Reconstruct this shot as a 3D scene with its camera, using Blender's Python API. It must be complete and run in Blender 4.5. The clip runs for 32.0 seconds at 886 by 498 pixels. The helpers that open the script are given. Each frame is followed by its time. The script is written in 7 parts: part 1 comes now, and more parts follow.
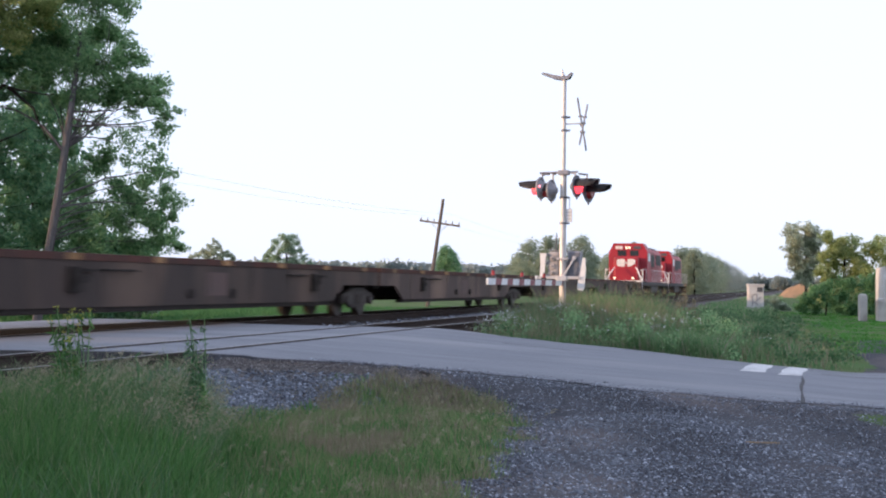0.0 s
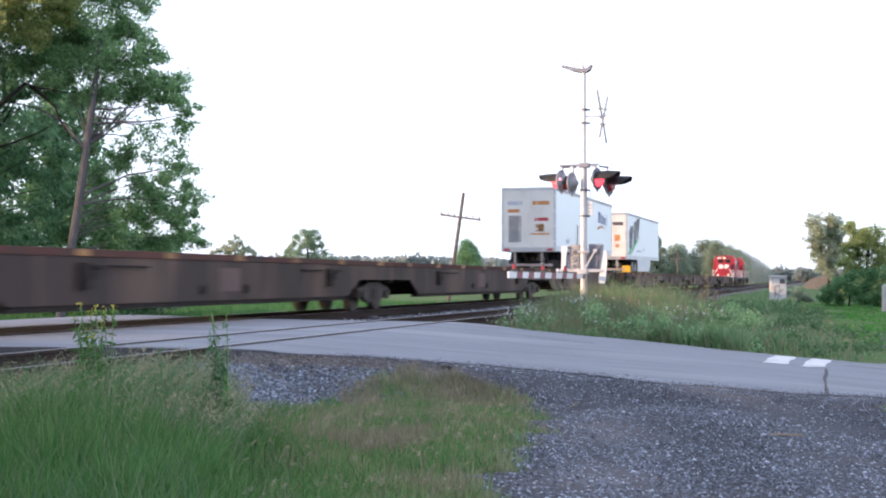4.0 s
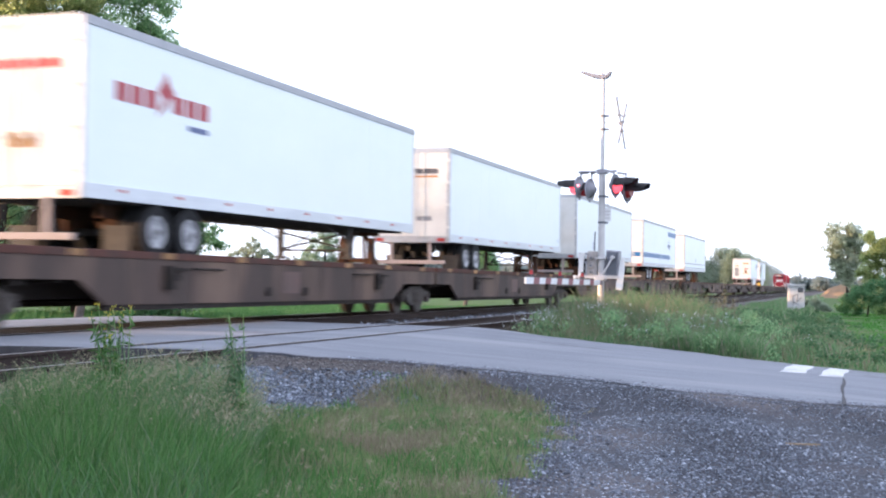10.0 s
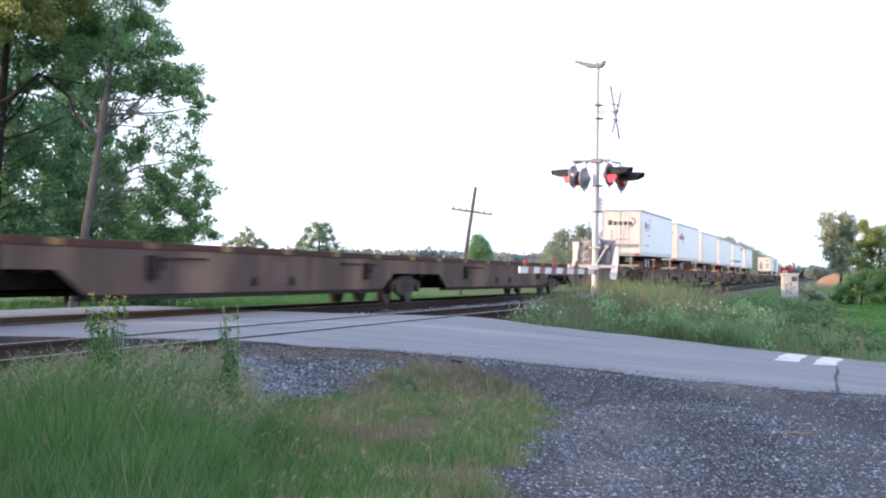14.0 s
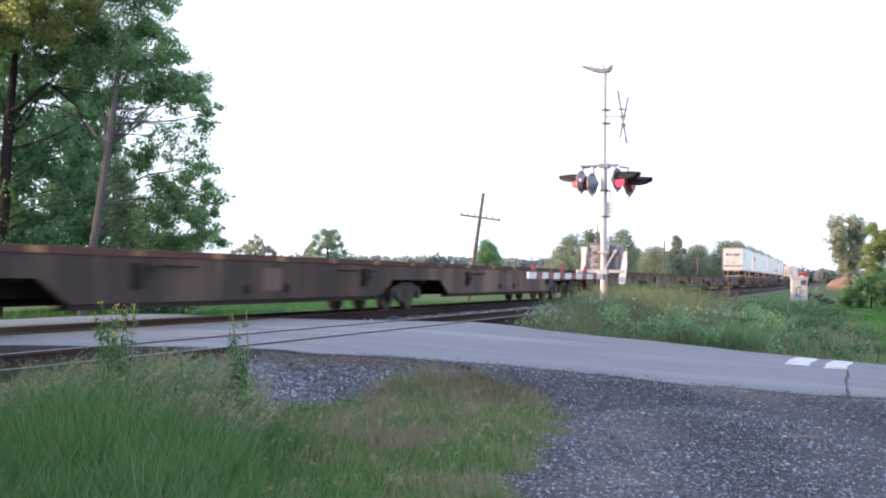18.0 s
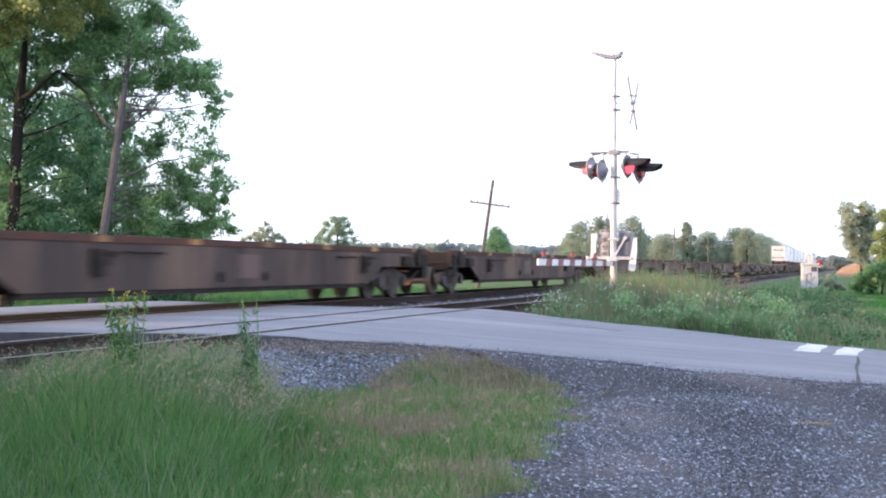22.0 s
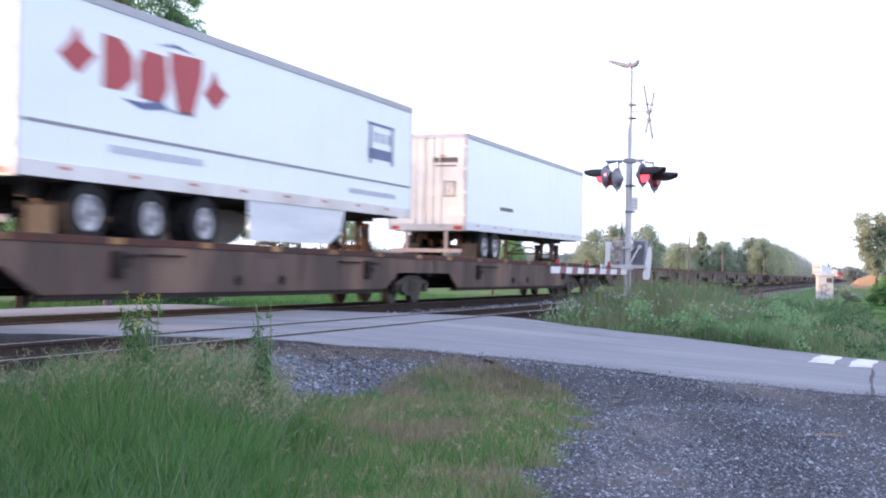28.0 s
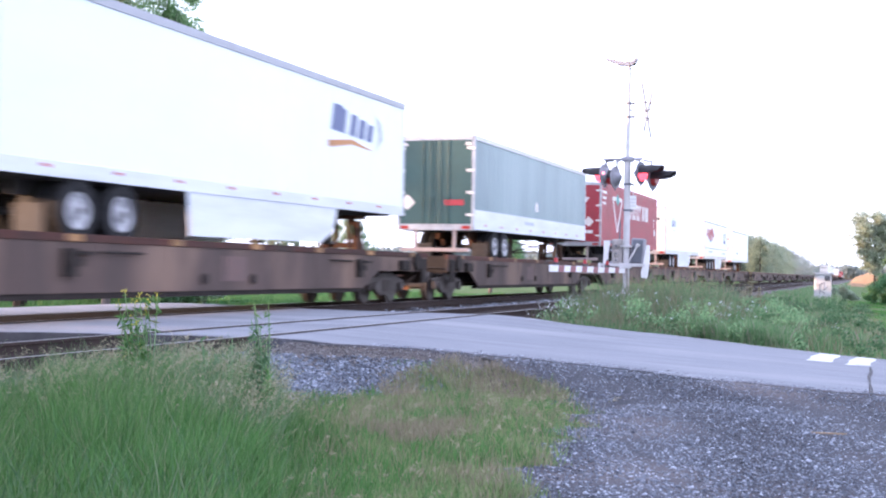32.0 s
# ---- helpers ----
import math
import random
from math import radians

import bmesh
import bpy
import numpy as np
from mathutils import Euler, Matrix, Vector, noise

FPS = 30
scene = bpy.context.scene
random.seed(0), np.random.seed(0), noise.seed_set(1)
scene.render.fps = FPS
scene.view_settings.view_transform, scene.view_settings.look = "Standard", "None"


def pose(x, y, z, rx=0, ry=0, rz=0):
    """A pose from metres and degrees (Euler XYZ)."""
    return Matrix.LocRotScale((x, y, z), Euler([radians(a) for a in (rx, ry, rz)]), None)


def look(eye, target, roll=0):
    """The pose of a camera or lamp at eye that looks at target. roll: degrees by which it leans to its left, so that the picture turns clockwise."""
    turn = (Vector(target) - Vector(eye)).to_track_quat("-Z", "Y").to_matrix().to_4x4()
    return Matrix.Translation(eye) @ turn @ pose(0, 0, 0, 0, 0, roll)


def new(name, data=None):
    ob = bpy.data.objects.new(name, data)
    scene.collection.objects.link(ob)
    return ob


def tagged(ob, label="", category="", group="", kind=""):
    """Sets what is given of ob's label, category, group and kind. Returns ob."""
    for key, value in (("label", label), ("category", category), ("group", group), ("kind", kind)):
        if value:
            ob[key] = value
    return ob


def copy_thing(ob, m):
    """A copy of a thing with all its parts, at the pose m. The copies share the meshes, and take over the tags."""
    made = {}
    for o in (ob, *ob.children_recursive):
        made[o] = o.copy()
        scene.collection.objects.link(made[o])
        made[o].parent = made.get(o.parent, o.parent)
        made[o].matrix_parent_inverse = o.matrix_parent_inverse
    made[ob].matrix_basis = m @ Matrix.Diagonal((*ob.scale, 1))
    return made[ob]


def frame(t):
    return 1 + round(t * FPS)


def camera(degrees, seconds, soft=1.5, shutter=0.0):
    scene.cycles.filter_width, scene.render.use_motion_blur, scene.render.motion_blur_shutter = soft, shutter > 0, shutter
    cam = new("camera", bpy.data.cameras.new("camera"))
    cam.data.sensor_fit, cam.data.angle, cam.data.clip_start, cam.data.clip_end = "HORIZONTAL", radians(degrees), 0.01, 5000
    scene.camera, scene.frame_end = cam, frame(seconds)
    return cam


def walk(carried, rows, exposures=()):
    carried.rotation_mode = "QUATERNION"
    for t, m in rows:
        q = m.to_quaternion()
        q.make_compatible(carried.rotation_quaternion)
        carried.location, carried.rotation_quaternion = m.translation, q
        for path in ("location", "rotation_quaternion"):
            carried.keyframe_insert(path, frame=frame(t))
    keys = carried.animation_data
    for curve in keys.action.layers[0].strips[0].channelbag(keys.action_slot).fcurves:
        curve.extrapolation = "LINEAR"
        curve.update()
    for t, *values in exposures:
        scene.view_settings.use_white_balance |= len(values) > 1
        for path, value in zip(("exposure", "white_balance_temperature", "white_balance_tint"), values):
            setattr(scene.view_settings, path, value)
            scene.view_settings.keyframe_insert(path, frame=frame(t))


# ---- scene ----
# World: x across the railway, y along it, z up; z = 0 is the top of the rails.
EYE = (0.0, 0.0, 0.9)
cam = camera(40.0, 32.0, soft=2.1, shutter=0.5)
walk(cam, [
    (0.0, pose(*EYE, 91.69, -0.71, 15.88)),
    (0.5, pose(*EYE, 91.86, -0.48, 15.86)),
    (1.0, pose(*EYE, 92.07, -0.31, 15.55)),
    (1.5, pose(*EYE, 91.88, -0.46, 15.84)),
    (2.0, pose(*EYE, 91.70, -0.21, 16.19)),
    (2.5, pose(*EYE, 91.73, 0.12, 16.55)),
    (3.0, pose(*EYE, 91.81, 0.11, 16.81)),
    (3.5, pose(*EYE, 91.64, -0.18, 16.79)),
    (5.5, pose(*EYE, 90.87, -0.28, 16.94)),
    (6.0, pose(*EYE, 90.89, -0.16, 17.05)),
    (6.5, pose(*EYE, 90.53, -0.06, 17.34)),
    (7.0, pose(*EYE, 90.24, -0.04, 17.15)),
    (7.5, pose(*EYE, 90.52, -0.47, 17.22)),
    (8.0, pose(*EYE, 90.57, -0.71, 17.28)),
    (8.5, pose(*EYE, 90.92, -0.51, 17.20)),
    (9.0, pose(*EYE, 91.16, -0.47, 17.16)),
    (9.5, pose(*EYE, 91.62, -0.37, 17.27)),
    (10.0, pose(*EYE, 91.61, -0.95, 17.66)),
    (10.5, pose(*EYE, 91.47, -0.83, 17.83)),
    (11.0, pose(*EYE, 91.27, -0.58, 17.60)),
    (11.5, pose(*EYE, 91.31, -0.58, 17.12)),
    (12.0, pose(*EYE, 91.52, -0.46, 17.21)),
    (12.5, pose(*EYE, 91.56, -0.30, 17.24)),
    (13.0, pose(*EYE, 91.07, -0.50, 17.33)),
    (13.5, pose(*EYE, 91.20, -0.69, 17.32)),
    (14.0, pose(*EYE, 91.12, -0.86, 17.39)),
    (14.5, pose(*EYE, 90.89, -0.71, 17.42)),
    (16.5, pose(*EYE, 91.21, -0.44, 17.74)),
    (17.0, pose(*EYE, 91.34, -0.40, 17.71)),
    (17.5, pose(*EYE, 91.41, -0.39, 17.71)),
    (18.0, pose(*EYE, 91.40, -0.45, 17.79)),
    (18.5, pose(*EYE, 91.23, -0.28, 17.83)),
    (19.0, pose(*EYE, 91.03, -0.28, 17.84)),
    (19.5, pose(*EYE, 91.07, -0.34, 17.85)),
    (20.0, pose(*EYE, 90.92, -0.22, 17.98)),
    (20.5, pose(*EYE, 90.65, -0.57, 18.16)),
    (21.0, pose(*EYE, 90.52, -0.56, 18.22)),
    (21.5, pose(*EYE, 90.47, -0.51, 18.23)),
    (22.0, pose(*EYE, 90.78, -0.40, 18.25)),
    (22.5, pose(*EYE, 90.89, -0.36, 18.32)),
    (23.0, pose(*EYE, 90.74, -0.20, 18.42)),
    (23.5, pose(*EYE, 90.66, -0.30, 18.60)),
    (24.0, pose(*EYE, 90.58, -0.22, 18.79)),
    (24.5, pose(*EYE, 90.64, -0.31, 18.79)),
    (26.5, pose(*EYE, 90.86, -0.77, 18.95)),
    (27.0, pose(*EYE, 90.86, -0.94, 19.10)),
    (27.5, pose(*EYE, 90.95, -0.90, 19.06)),
    (28.0, pose(*EYE, 91.08, -1.08, 18.90)),
    (28.5, pose(*EYE, 91.10, -1.08, 18.65)),
    (29.0, pose(*EYE, 91.07, -0.97, 18.48)),
    (29.5, pose(*EYE, 91.24, -0.82, 18.51)),
    (30.0, pose(*EYE, 91.34, -1.04, 18.61)),
    (30.5, pose(*EYE, 91.27, -1.09, 18.75)),
    (31.0, pose(*EYE, 91.08, -0.99, 18.72)),
    (31.5, pose(*EYE, 91.00, -1.09, 18.79)),
    (32.0, pose(*EYE, 91.01, -1.06, 18.82)),
], exposures=[
    (0, -0.16, 6500, 10), (1, -0.12, 6520, 10), (2, 0.14, 6497, 10), (3, 0.32, 6495, 10), (6, 0.33, 6490, 10), (7, 0.51, 6488, 10), (9, 0.70, 6485, 10), (10, 0.62, 6483, 10),
    (11, 0.63, 6482, 10), (12, 0.57, 6480, 10), (13, 0.43, 6478, 10.1), (14, 0.35, 6476, 10.2), (19, 0.27, 6466, 10.7), (21, 0.46, 6462, 10.9), (22, 0.55, 6460, 11), (23, 0.48, 6434, 11.7),
    (24, 0.53, 6408, 12.4), (27, 0.44, 6330, 14.5), (28, 0.54, 6304, 15.4), (29, 0.68, 6278, 16.3), (30, 0.74, 6252, 17.2), (31, 0.96, 6226, 18.1), (32, 1.0, 6200, 19)])

# ---- light: low evening sun from behind, pale sky ----
world = bpy.data.worlds.new("sky")
scene.world = world
world.use_nodes = True
wn = world.node_tree.nodes
sky = wn.new("ShaderNodeTexSky")
sky.sky_type, sky.sun_disc = "NISHITA", False
SUN_FROM = Vector((-0.90, -0.43, 0.115)).normalized()
sky.sun_elevation = math.asin(SUN_FROM.z)
sky.sun_rotation = math.atan2(SUN_FROM.x, SUN_FROM.y)
sky.air_density, sky.dust_density, sky.ozone_density = 1.0, 2.0, 3.0
tint = wn.new("ShaderNodeMix")
tint.data_type, tint.blend_type = "RGBA", "MIX"
tint.inputs["Factor"].default_value = 0.72
tint.inputs["B"].default_value = (5.7, 6.1, 7.4, 1)
world.node_tree.links.new(sky.outputs["Color"], tint.inputs["A"])
world.node_tree.links.new(tint.outputs["Result"], wn["Background"].inputs["Color"])
wn["Background"].inputs["Strength"].default_value = 0.25
sun = new("sun", bpy.data.lights.new("sun", "SUN"))
sun.data.energy, sun.data.angle, sun.data.color = 6.5, radians(1.5), (1.0, 0.64, 0.38)
sun.matrix_basis = look((0, 0, 60), Vector((0, 0, 60)) - SUN_FROM)

# ---- materials ----


def surf(name, c1, c2=None, scale=3.0, rough=0.7, metal=0.0, bump=0.0, bump_scale=40.0, rand=0.0, stain=None, stain_scale=0.6,
         stretch=(1, 1, 1), emit=None, power=0.0):
    """Two-scale mottled surface; rand varies the brightness from object to object."""
    m = bpy.data.materials.new(name)
    m.use_nodes = True
    nt = m.node_tree
    n, l = nt.nodes, nt.links
    b = n["Principled BSDF"]
    b.inputs["Roughness"].default_value, b.inputs["Metallic"].default_value = rough, metal
    b.inputs["Specular IOR Level"].default_value = 0.5 if rough < 0.85 else 0.15
    c2 = c2 or tuple(v * 0.75 for v in c1)
    co = n.new("ShaderNodeTexCoord")
    mp = n.new("ShaderNodeMapping")
    mp.inputs["Scale"].default_value = stretch
    l.new(co.outputs["Object"], mp.inputs["Vector"])
    t = n.new("ShaderNodeTexNoise")
    t.inputs["Scale"].default_value, t.inputs["Detail"].default_value, t.inputs["Roughness"].default_value = scale, 6, 0.65
    l.new(mp.outputs[0], t.inputs["Vector"])
    mx = n.new("ShaderNodeMix")
    mx.data_type = "RGBA"
    ramp = n.new("ShaderNodeMapRange")
    ramp.inputs[1].default_value, ramp.inputs[2].default_value = 0.35, 0.65
    l.new(t.outputs[0], ramp.inputs[0])
    l.new(ramp.outputs[0], mx.inputs["Factor"])
    mx.inputs["A"].default_value, mx.inputs["B"].default_value = (*c1, 1), (*c2, 1)
    out = mx.outputs["Result"]
    if stain:
        t2 = n.new("ShaderNodeTexNoise")
        t2.inputs["Scale"].default_value, t2.inputs["Detail"].default_value = stain_scale, 8
        l.new(mp.outputs[0], t2.inputs["Vector"])
        r2 = n.new("ShaderNodeMapRange")
        r2.inputs[1].default_value, r2.inputs[2].default_value = 0.48, 0.68
        l.new(t2.outputs[0], r2.inputs[0])
        m2 = n.new("ShaderNodeMix")
        m2.data_type = "RGBA"
        l.new(r2.outputs[0], m2.inputs["Factor"])
        l.new(out, m2.inputs["A"])
        m2.inputs["B"].default_value = (*stain, 1)
        out = m2.outputs["Result"]
    if rand:
        oi = n.new("ShaderNodeObjectInfo")
        r3 = n.new("ShaderNodeMapRange")
        r3.inputs[3].default_value, r3.inputs[4].default_value = 1 - rand, 1 + rand
        l.new(oi.outputs["Random"], r3.inputs[0])
        hs = n.new("ShaderNodeHueSaturation")
        l.new(r3.outputs[0], hs.inputs["Value"])
        l.new(out, hs.inputs["Color"])
        out = hs.outputs[0]
    l.new(out, b.inputs["Base Color"])
    if bump:
        t4 = n.new("ShaderNodeTexNoise")
        t4.inputs["Scale"].default_value, t4.inputs["Detail"].default_value = bump_scale, 4
        l.new(mp.outputs[0], t4.inputs["Vector"])
        bp = n.new("ShaderNodeBump")
        bp.inputs["Strength"].default_value, bp.inputs["Distance"].default_value = bump, 0.03
        l.new(t4.outputs[0], bp.inputs["Height"])
        l.new(bp.outputs[0], b.inputs["Normal"])
    if emit:
        b.inputs["Emission Color"].default_value, b.inputs["Emission Strength"].default_value = (*emit, 1), power
    return m


def blades(name, c1, c2, dry=None, trans=0.35):
    """Leaf or grass: colour varied blade by blade, some light passing through."""
    m = bpy.data.materials.new(name)
    m.use_nodes = True
    n, l = m.node_tree.nodes, m.node_tree.links
    b = n["Principled BSDF"]
    b.inputs["Roughness"].default_value = 0.6
    b.inputs["Specular IOR Level"].default_value = 0.25
    g = n.new("ShaderNodeNewGeometry")
    r = n.new("ShaderNodeValToRGB")
    r.color_ramp.elements[0].color, r.color_ramp.elements[1].color = (*c1, 1), (*c2, 1)
    if dry:
        r.color_ramp.elements[1].position = 0.8
        e = r.color_ramp.elements.new(0.93)
        e.color = (*dry, 1)
    l.new(g.outputs["Random Per Island"], r.inputs[0])
    l.new(r.outputs[0], b.inputs["Base Color"])
    tr = n.new("ShaderNodeBsdfTranslucent")
    l.new(r.outputs[0], tr.inputs[0])
    mix = n.new("ShaderNodeMixShader")
    mix.inputs[0].default_value = trans
    l.new(b.outputs[0], mix.inputs[1])
    l.new(tr.outputs[0], mix.inputs[2])
    l.new(mix.outputs[0], n["Material Output"].inputs[0])
    return m


M = {}
M["soil"] = surf("soil", (0.055, 0.12, 0.032), (0.085, 0.115, 0.042), 0.7, 0.95, bump=0.6, bump_scale=9, stain=(0.05, 0.085, 0.025), stain_scale=0.12)
M["gravel"] = surf("gravel", (0.076, 0.08, 0.097), (0.043, 0.045, 0.053), 22, 0.95, bump=1.0, bump_scale=34, stain=(0.122, 0.11, 0.116), stain_scale=0.45)
M["stones"] = blades("stones", (0.046, 0.053, 0.069), (0.17, 0.192, 0.245), dry=(0.37, 0.41, 0.49), trans=0.0)
M["shoulder_grit"] = blades("shoulder_grit", (0.058, 0.055, 0.06), (0.155, 0.147, 0.155), dry=(0.26, 0.25, 0.26), trans=0.0)
M["ballast_stones"] = blades("ballast_stones", (0.05, 0.059, 0.078), (0.16, 0.185, 0.235), dry=(0.28, 0.32, 0.39), trans=0.0)
M["ballast"] = surf("ballast", (0.15, 0.14, 0.14), (0.06, 0.055, 0.055), 18, 0.95, bump=1.0, bump_scale=24, stain=(0.09, 0.07, 0.06), stain_scale=0.5)
M["asphalt"] = surf("asphalt", (0.222, 0.235, 0.27), (0.178, 0.19, 0.222), 2.2, 0.9, bump=0.5, bump_scale=70, stain=(0.258, 0.27, 0.302), stain_scale=0.6, stretch=(0.2, 1.1, 1))
M["patch"] = surf("crack_filler", (0.085, 0.086, 0.095), None, 4, 0.85, bump=0.3)
M["paint_white"] = surf("road_paint", (0.62, 0.63, 0.66), (0.46, 0.47, 0.5), 9, 0.8, bump=0.3, bump_scale=90, stain=(0.36, 0.37, 0.4), stain_scale=2.5)
M["rubber"] = surf("rubber_and_edge_shade", (0.036, 0.035, 0.039), (0.06, 0.058, 0.062), 3, 0.9, bump=0.3)
M["rail"] = surf("rail_rust", (0.052, 0.037, 0.033), (0.036, 0.028, 0.026), 6, 0.85, bump=0.3)
M["rail_head"] = surf("rail_head_steel", (0.34, 0.34, 0.36), (0.26, 0.26, 0.28), 6, 0.45, metal=0.7)
M["tie"] = surf("tie_wood", (0.075, 0.058, 0.048), (0.035, 0.028, 0.025), 9, 0.95, bump=0.6, rand=0.25, stretch=(0.3, 3, 3))
M["car_steel"] = surf("weathered_car_paint", (0.078, 0.050, 0.042), (0.05, 0.034, 0.029), 1.1, 0.8, bump=0.2, bump_scale=25, rand=0.42,
                      stain=(0.155, 0.10, 0.074), stain_scale=0.75, stretch=(1, 0.8, 0.3))
M["car_top"] = surf("rusty_top_flange", (0.11, 0.047, 0.038), (0.07, 0.04, 0.035), 2.2, 0.85, rand=0.2, stain=(0.06, 0.045, 0.04), stain_scale=0.7)
M["car_dark"] = surf("underframe_grime", (0.022, 0.019, 0.018), (0.04, 0.032, 0.028), 3, 0.85, bump=0.4)
M["truck_steel"] = surf("bogie_grime", (0.04, 0.033, 0.03), (0.065, 0.05, 0.044), 5, 0.75, bump=0.4)
M["wheel_steel"] = surf("wheel_steel", (0.05, 0.043, 0.04), (0.075, 0.06, 0.053), 6, 0.6, metal=0.3)
# Rust of hitches and couplers; on axle frames it stands for sun glow.
M["rust_glow"] = surf("rust_brown_glow", (0.10, 0.05, 0.034), (0.06, 0.036, 0.028), 5, 0.85, bump=0.3)
M["stencil"] = surf("faded_stencil", (0.13, 0.075, 0.066), (0.10, 0.07, 0.064), 3, 0.8, rand=0.2)
M["mid_grey"] = surf("mid_grey_paint", (0.30, 0.30, 0.34), (0.22, 0.22, 0.26), 4, 0.5, metal=0.2)
M["beige"] = surf("beige_case_paint", (0.42, 0.38, 0.36), (0.30, 0.28, 0.28), 4, 0.55, bump=0.2, stain=(0.22, 0.2, 0.2), stain_scale=3.0)
M["orange"] = surf("orange_paint", (0.55, 0.2, 0.05), (0.33, 0.12, 0.04), 4, 0.65)
M["yellow"] = surf("yellow_reflector", (0.30, 0.15, 0.04), (0.17, 0.085, 0.04), 3, 0.6, rand=0.45)
M["flap_yellow"] = surf("flap_yellow", (0.72, 0.48, 0.04), (0.6, 0.4, 0.04), 2, 0.6)
# White paint with the blue sky reflected in it put into the colour.
M["white_panel"] = surf("trailer_white_sky_cast", (0.77, 0.835, 0.87), (0.73, 0.80, 0.84), 0.5, 0.35, rand=0.05, stretch=(1, 0.4, 1))
M["white_door"] = surf("trailer_door_white", (0.70, 0.69, 0.68), (0.62, 0.61, 0.6), 1.2, 0.5, stain=(0.5, 0.46, 0.42), stain_scale=0.5)
M["skirt"] = surf("skirt_panel", (0.64, 0.68, 0.72), (0.55, 0.58, 0.62), 1.2, 0.45, stain=(0.68, 0.71, 0.74), stain_scale=0.8, stretch=(1, 0.3, 2))
M["alu"] = surf("aluminium_trim", (0.5, 0.51, 0.54), (0.38, 0.38, 0.41), 4, 0.42, metal=0.6)
M["top_trim"] = surf("top_rail_paint", (0.40, 0.41, 0.45), (0.34, 0.35, 0.39), 3, 0.5)
M["grey_trim"] = surf("grey_trim", (0.27, 0.27, 0.30), (0.2, 0.2, 0.22), 3, 0.6)
M["frame_dark"] = surf("trailer_frame", (0.03, 0.028, 0.03), (0.05, 0.045, 0.045), 4, 0.7)
M["tyre"] = surf("tyre_rubber", (0.018, 0.018, 0.02), (0.03, 0.03, 0.032), 6, 0.85)
M["rim"] = surf("wheel_rim", (0.46, 0.47, 0.5), (0.3, 0.3, 0.32), 5, 0.5, rand=0.12)
M["red_light"] = surf("red_marker", (0.5, 0.03, 0.02), None, 4, 0.4)
M["bumper"] = surf("bumper_paint", (0.36, 0.30, 0.30), (0.26, 0.22, 0.22), 3, 0.6)
M["blue"] = surf("blue_stripe", (0.018, 0.12, 0.32), (0.025, 0.14, 0.35), 2, 0.4)
M["ink"] = surf("dark_ink", (0.06, 0.06, 0.075), (0.08, 0.08, 0.09), 3, 0.5)
M["ink_blue"] = surf("blue_ink", (0.08, 0.11, 0.24), (0.1, 0.13, 0.26), 3, 0.5)
M["ink_red"] = surf("red_ink", (0.42, 0.04, 0.06), (0.36, 0.04, 0.05), 3, 0.5)
M["ink_green"] = surf("green_ink", (0.03, 0.30, 0.07), (0.04, 0.34, 0.09), 3, 0.5)
M["ink_orange"] = surf("orange_ink", (0.55, 0.24, 0.08), None, 3, 0.5)
M["ink_faded"] = surf("faded_ink", (0.38, 0.42, 0.52), (0.45, 0.48, 0.56), 3, 0.5)
M["ink_teal"] = surf("teal_ink", (0.05, 0.32, 0.30), None, 3, 0.5)
M["ink_white"] = surf("white_ink", (0.78, 0.74, 0.74), None, 3, 0.5)
M["box_red"] = surf("container_red", (0.36, 0.035, 0.05), (0.30, 0.03, 0.045), 0.8, 0.5, stain=(0.27, 0.035, 0.045), stain_scale=0.4)
M["box_green"] = surf("trailer_teal", (0.155, 0.24, 0.265), (0.125, 0.2, 0.22), 0.7, 0.4, stain=(0.22, 0.31, 0.33), stain_scale=0.3, stretch=(1, 1, 0.3))
M["door_green"] = surf("door_green", (0.03, 0.085, 0.085), (0.025, 0.07, 0.07), 1.2, 0.5)
M["loco_red"] = surf("loco_red", (0.36, 0.012, 0.028), (0.29, 0.012, 0.026), 1.5, 0.5, stain=(0.22, 0.02, 0.03))
M["loco_dark"] = surf("loco_underframe", (0.03, 0.028, 0.03), (0.05, 0.045, 0.045), 3, 0.7)
M["glass_dark"] = surf("cab_glass", (0.02, 0.022, 0.026), None, 3, 0.12)
M["lamp_warm"] = surf("headlamp", (0.9, 0.85, 0.7), None, 3, 0.3, emit=(1, 0.86, 0.6), power=1.3)
M["galv"] = surf("galvanised_steel", (0.56, 0.55, 0.56), (0.46, 0.45, 0.47), 3, 0.5, metal=0.35, bump=0.1)
M["hood_black"] = surf("signal_black", (0.03, 0.032, 0.04), (0.05, 0.052, 0.06), 3, 0.6)
M["hood_grey"] = surf("signal_back_grey", (0.13, 0.14, 0.17), (0.1, 0.11, 0.14), 3, 0.55)
M["lens_red"] = surf("red_lens", (0.22, 0.01, 0.015), None, 3, 0.3, emit=(1, 0.02, 0.04), power=0.1)
M["lens_glow"] = surf("red_lens_lit", (0.8, 0.1, 0.1), None, 3, 0.3, emit=(1, 0.06, 0.09), power=2.2)
M["lens_dim"] = surf("red_lens_dim", (0.14, 0.02, 0.025), None, 3, 0.3, emit=(1, 0.05, 0.05), power=0.05)
M["lens_peep"] = surf("red_peep_lens", (0.9, 0.5, 0.5), None, 3, 0.3, emit=(1, 0.2, 0.25), power=3.5)
M["gate_white"] = surf("gate_white", (0.72, 0.72, 0.74), (0.62, 0.62, 0.64), 4, 0.5)
M["gate_red"] = surf("gate_red", (0.26, 0.07, 0.09), (0.2, 0.06, 0.07), 4, 0.55)
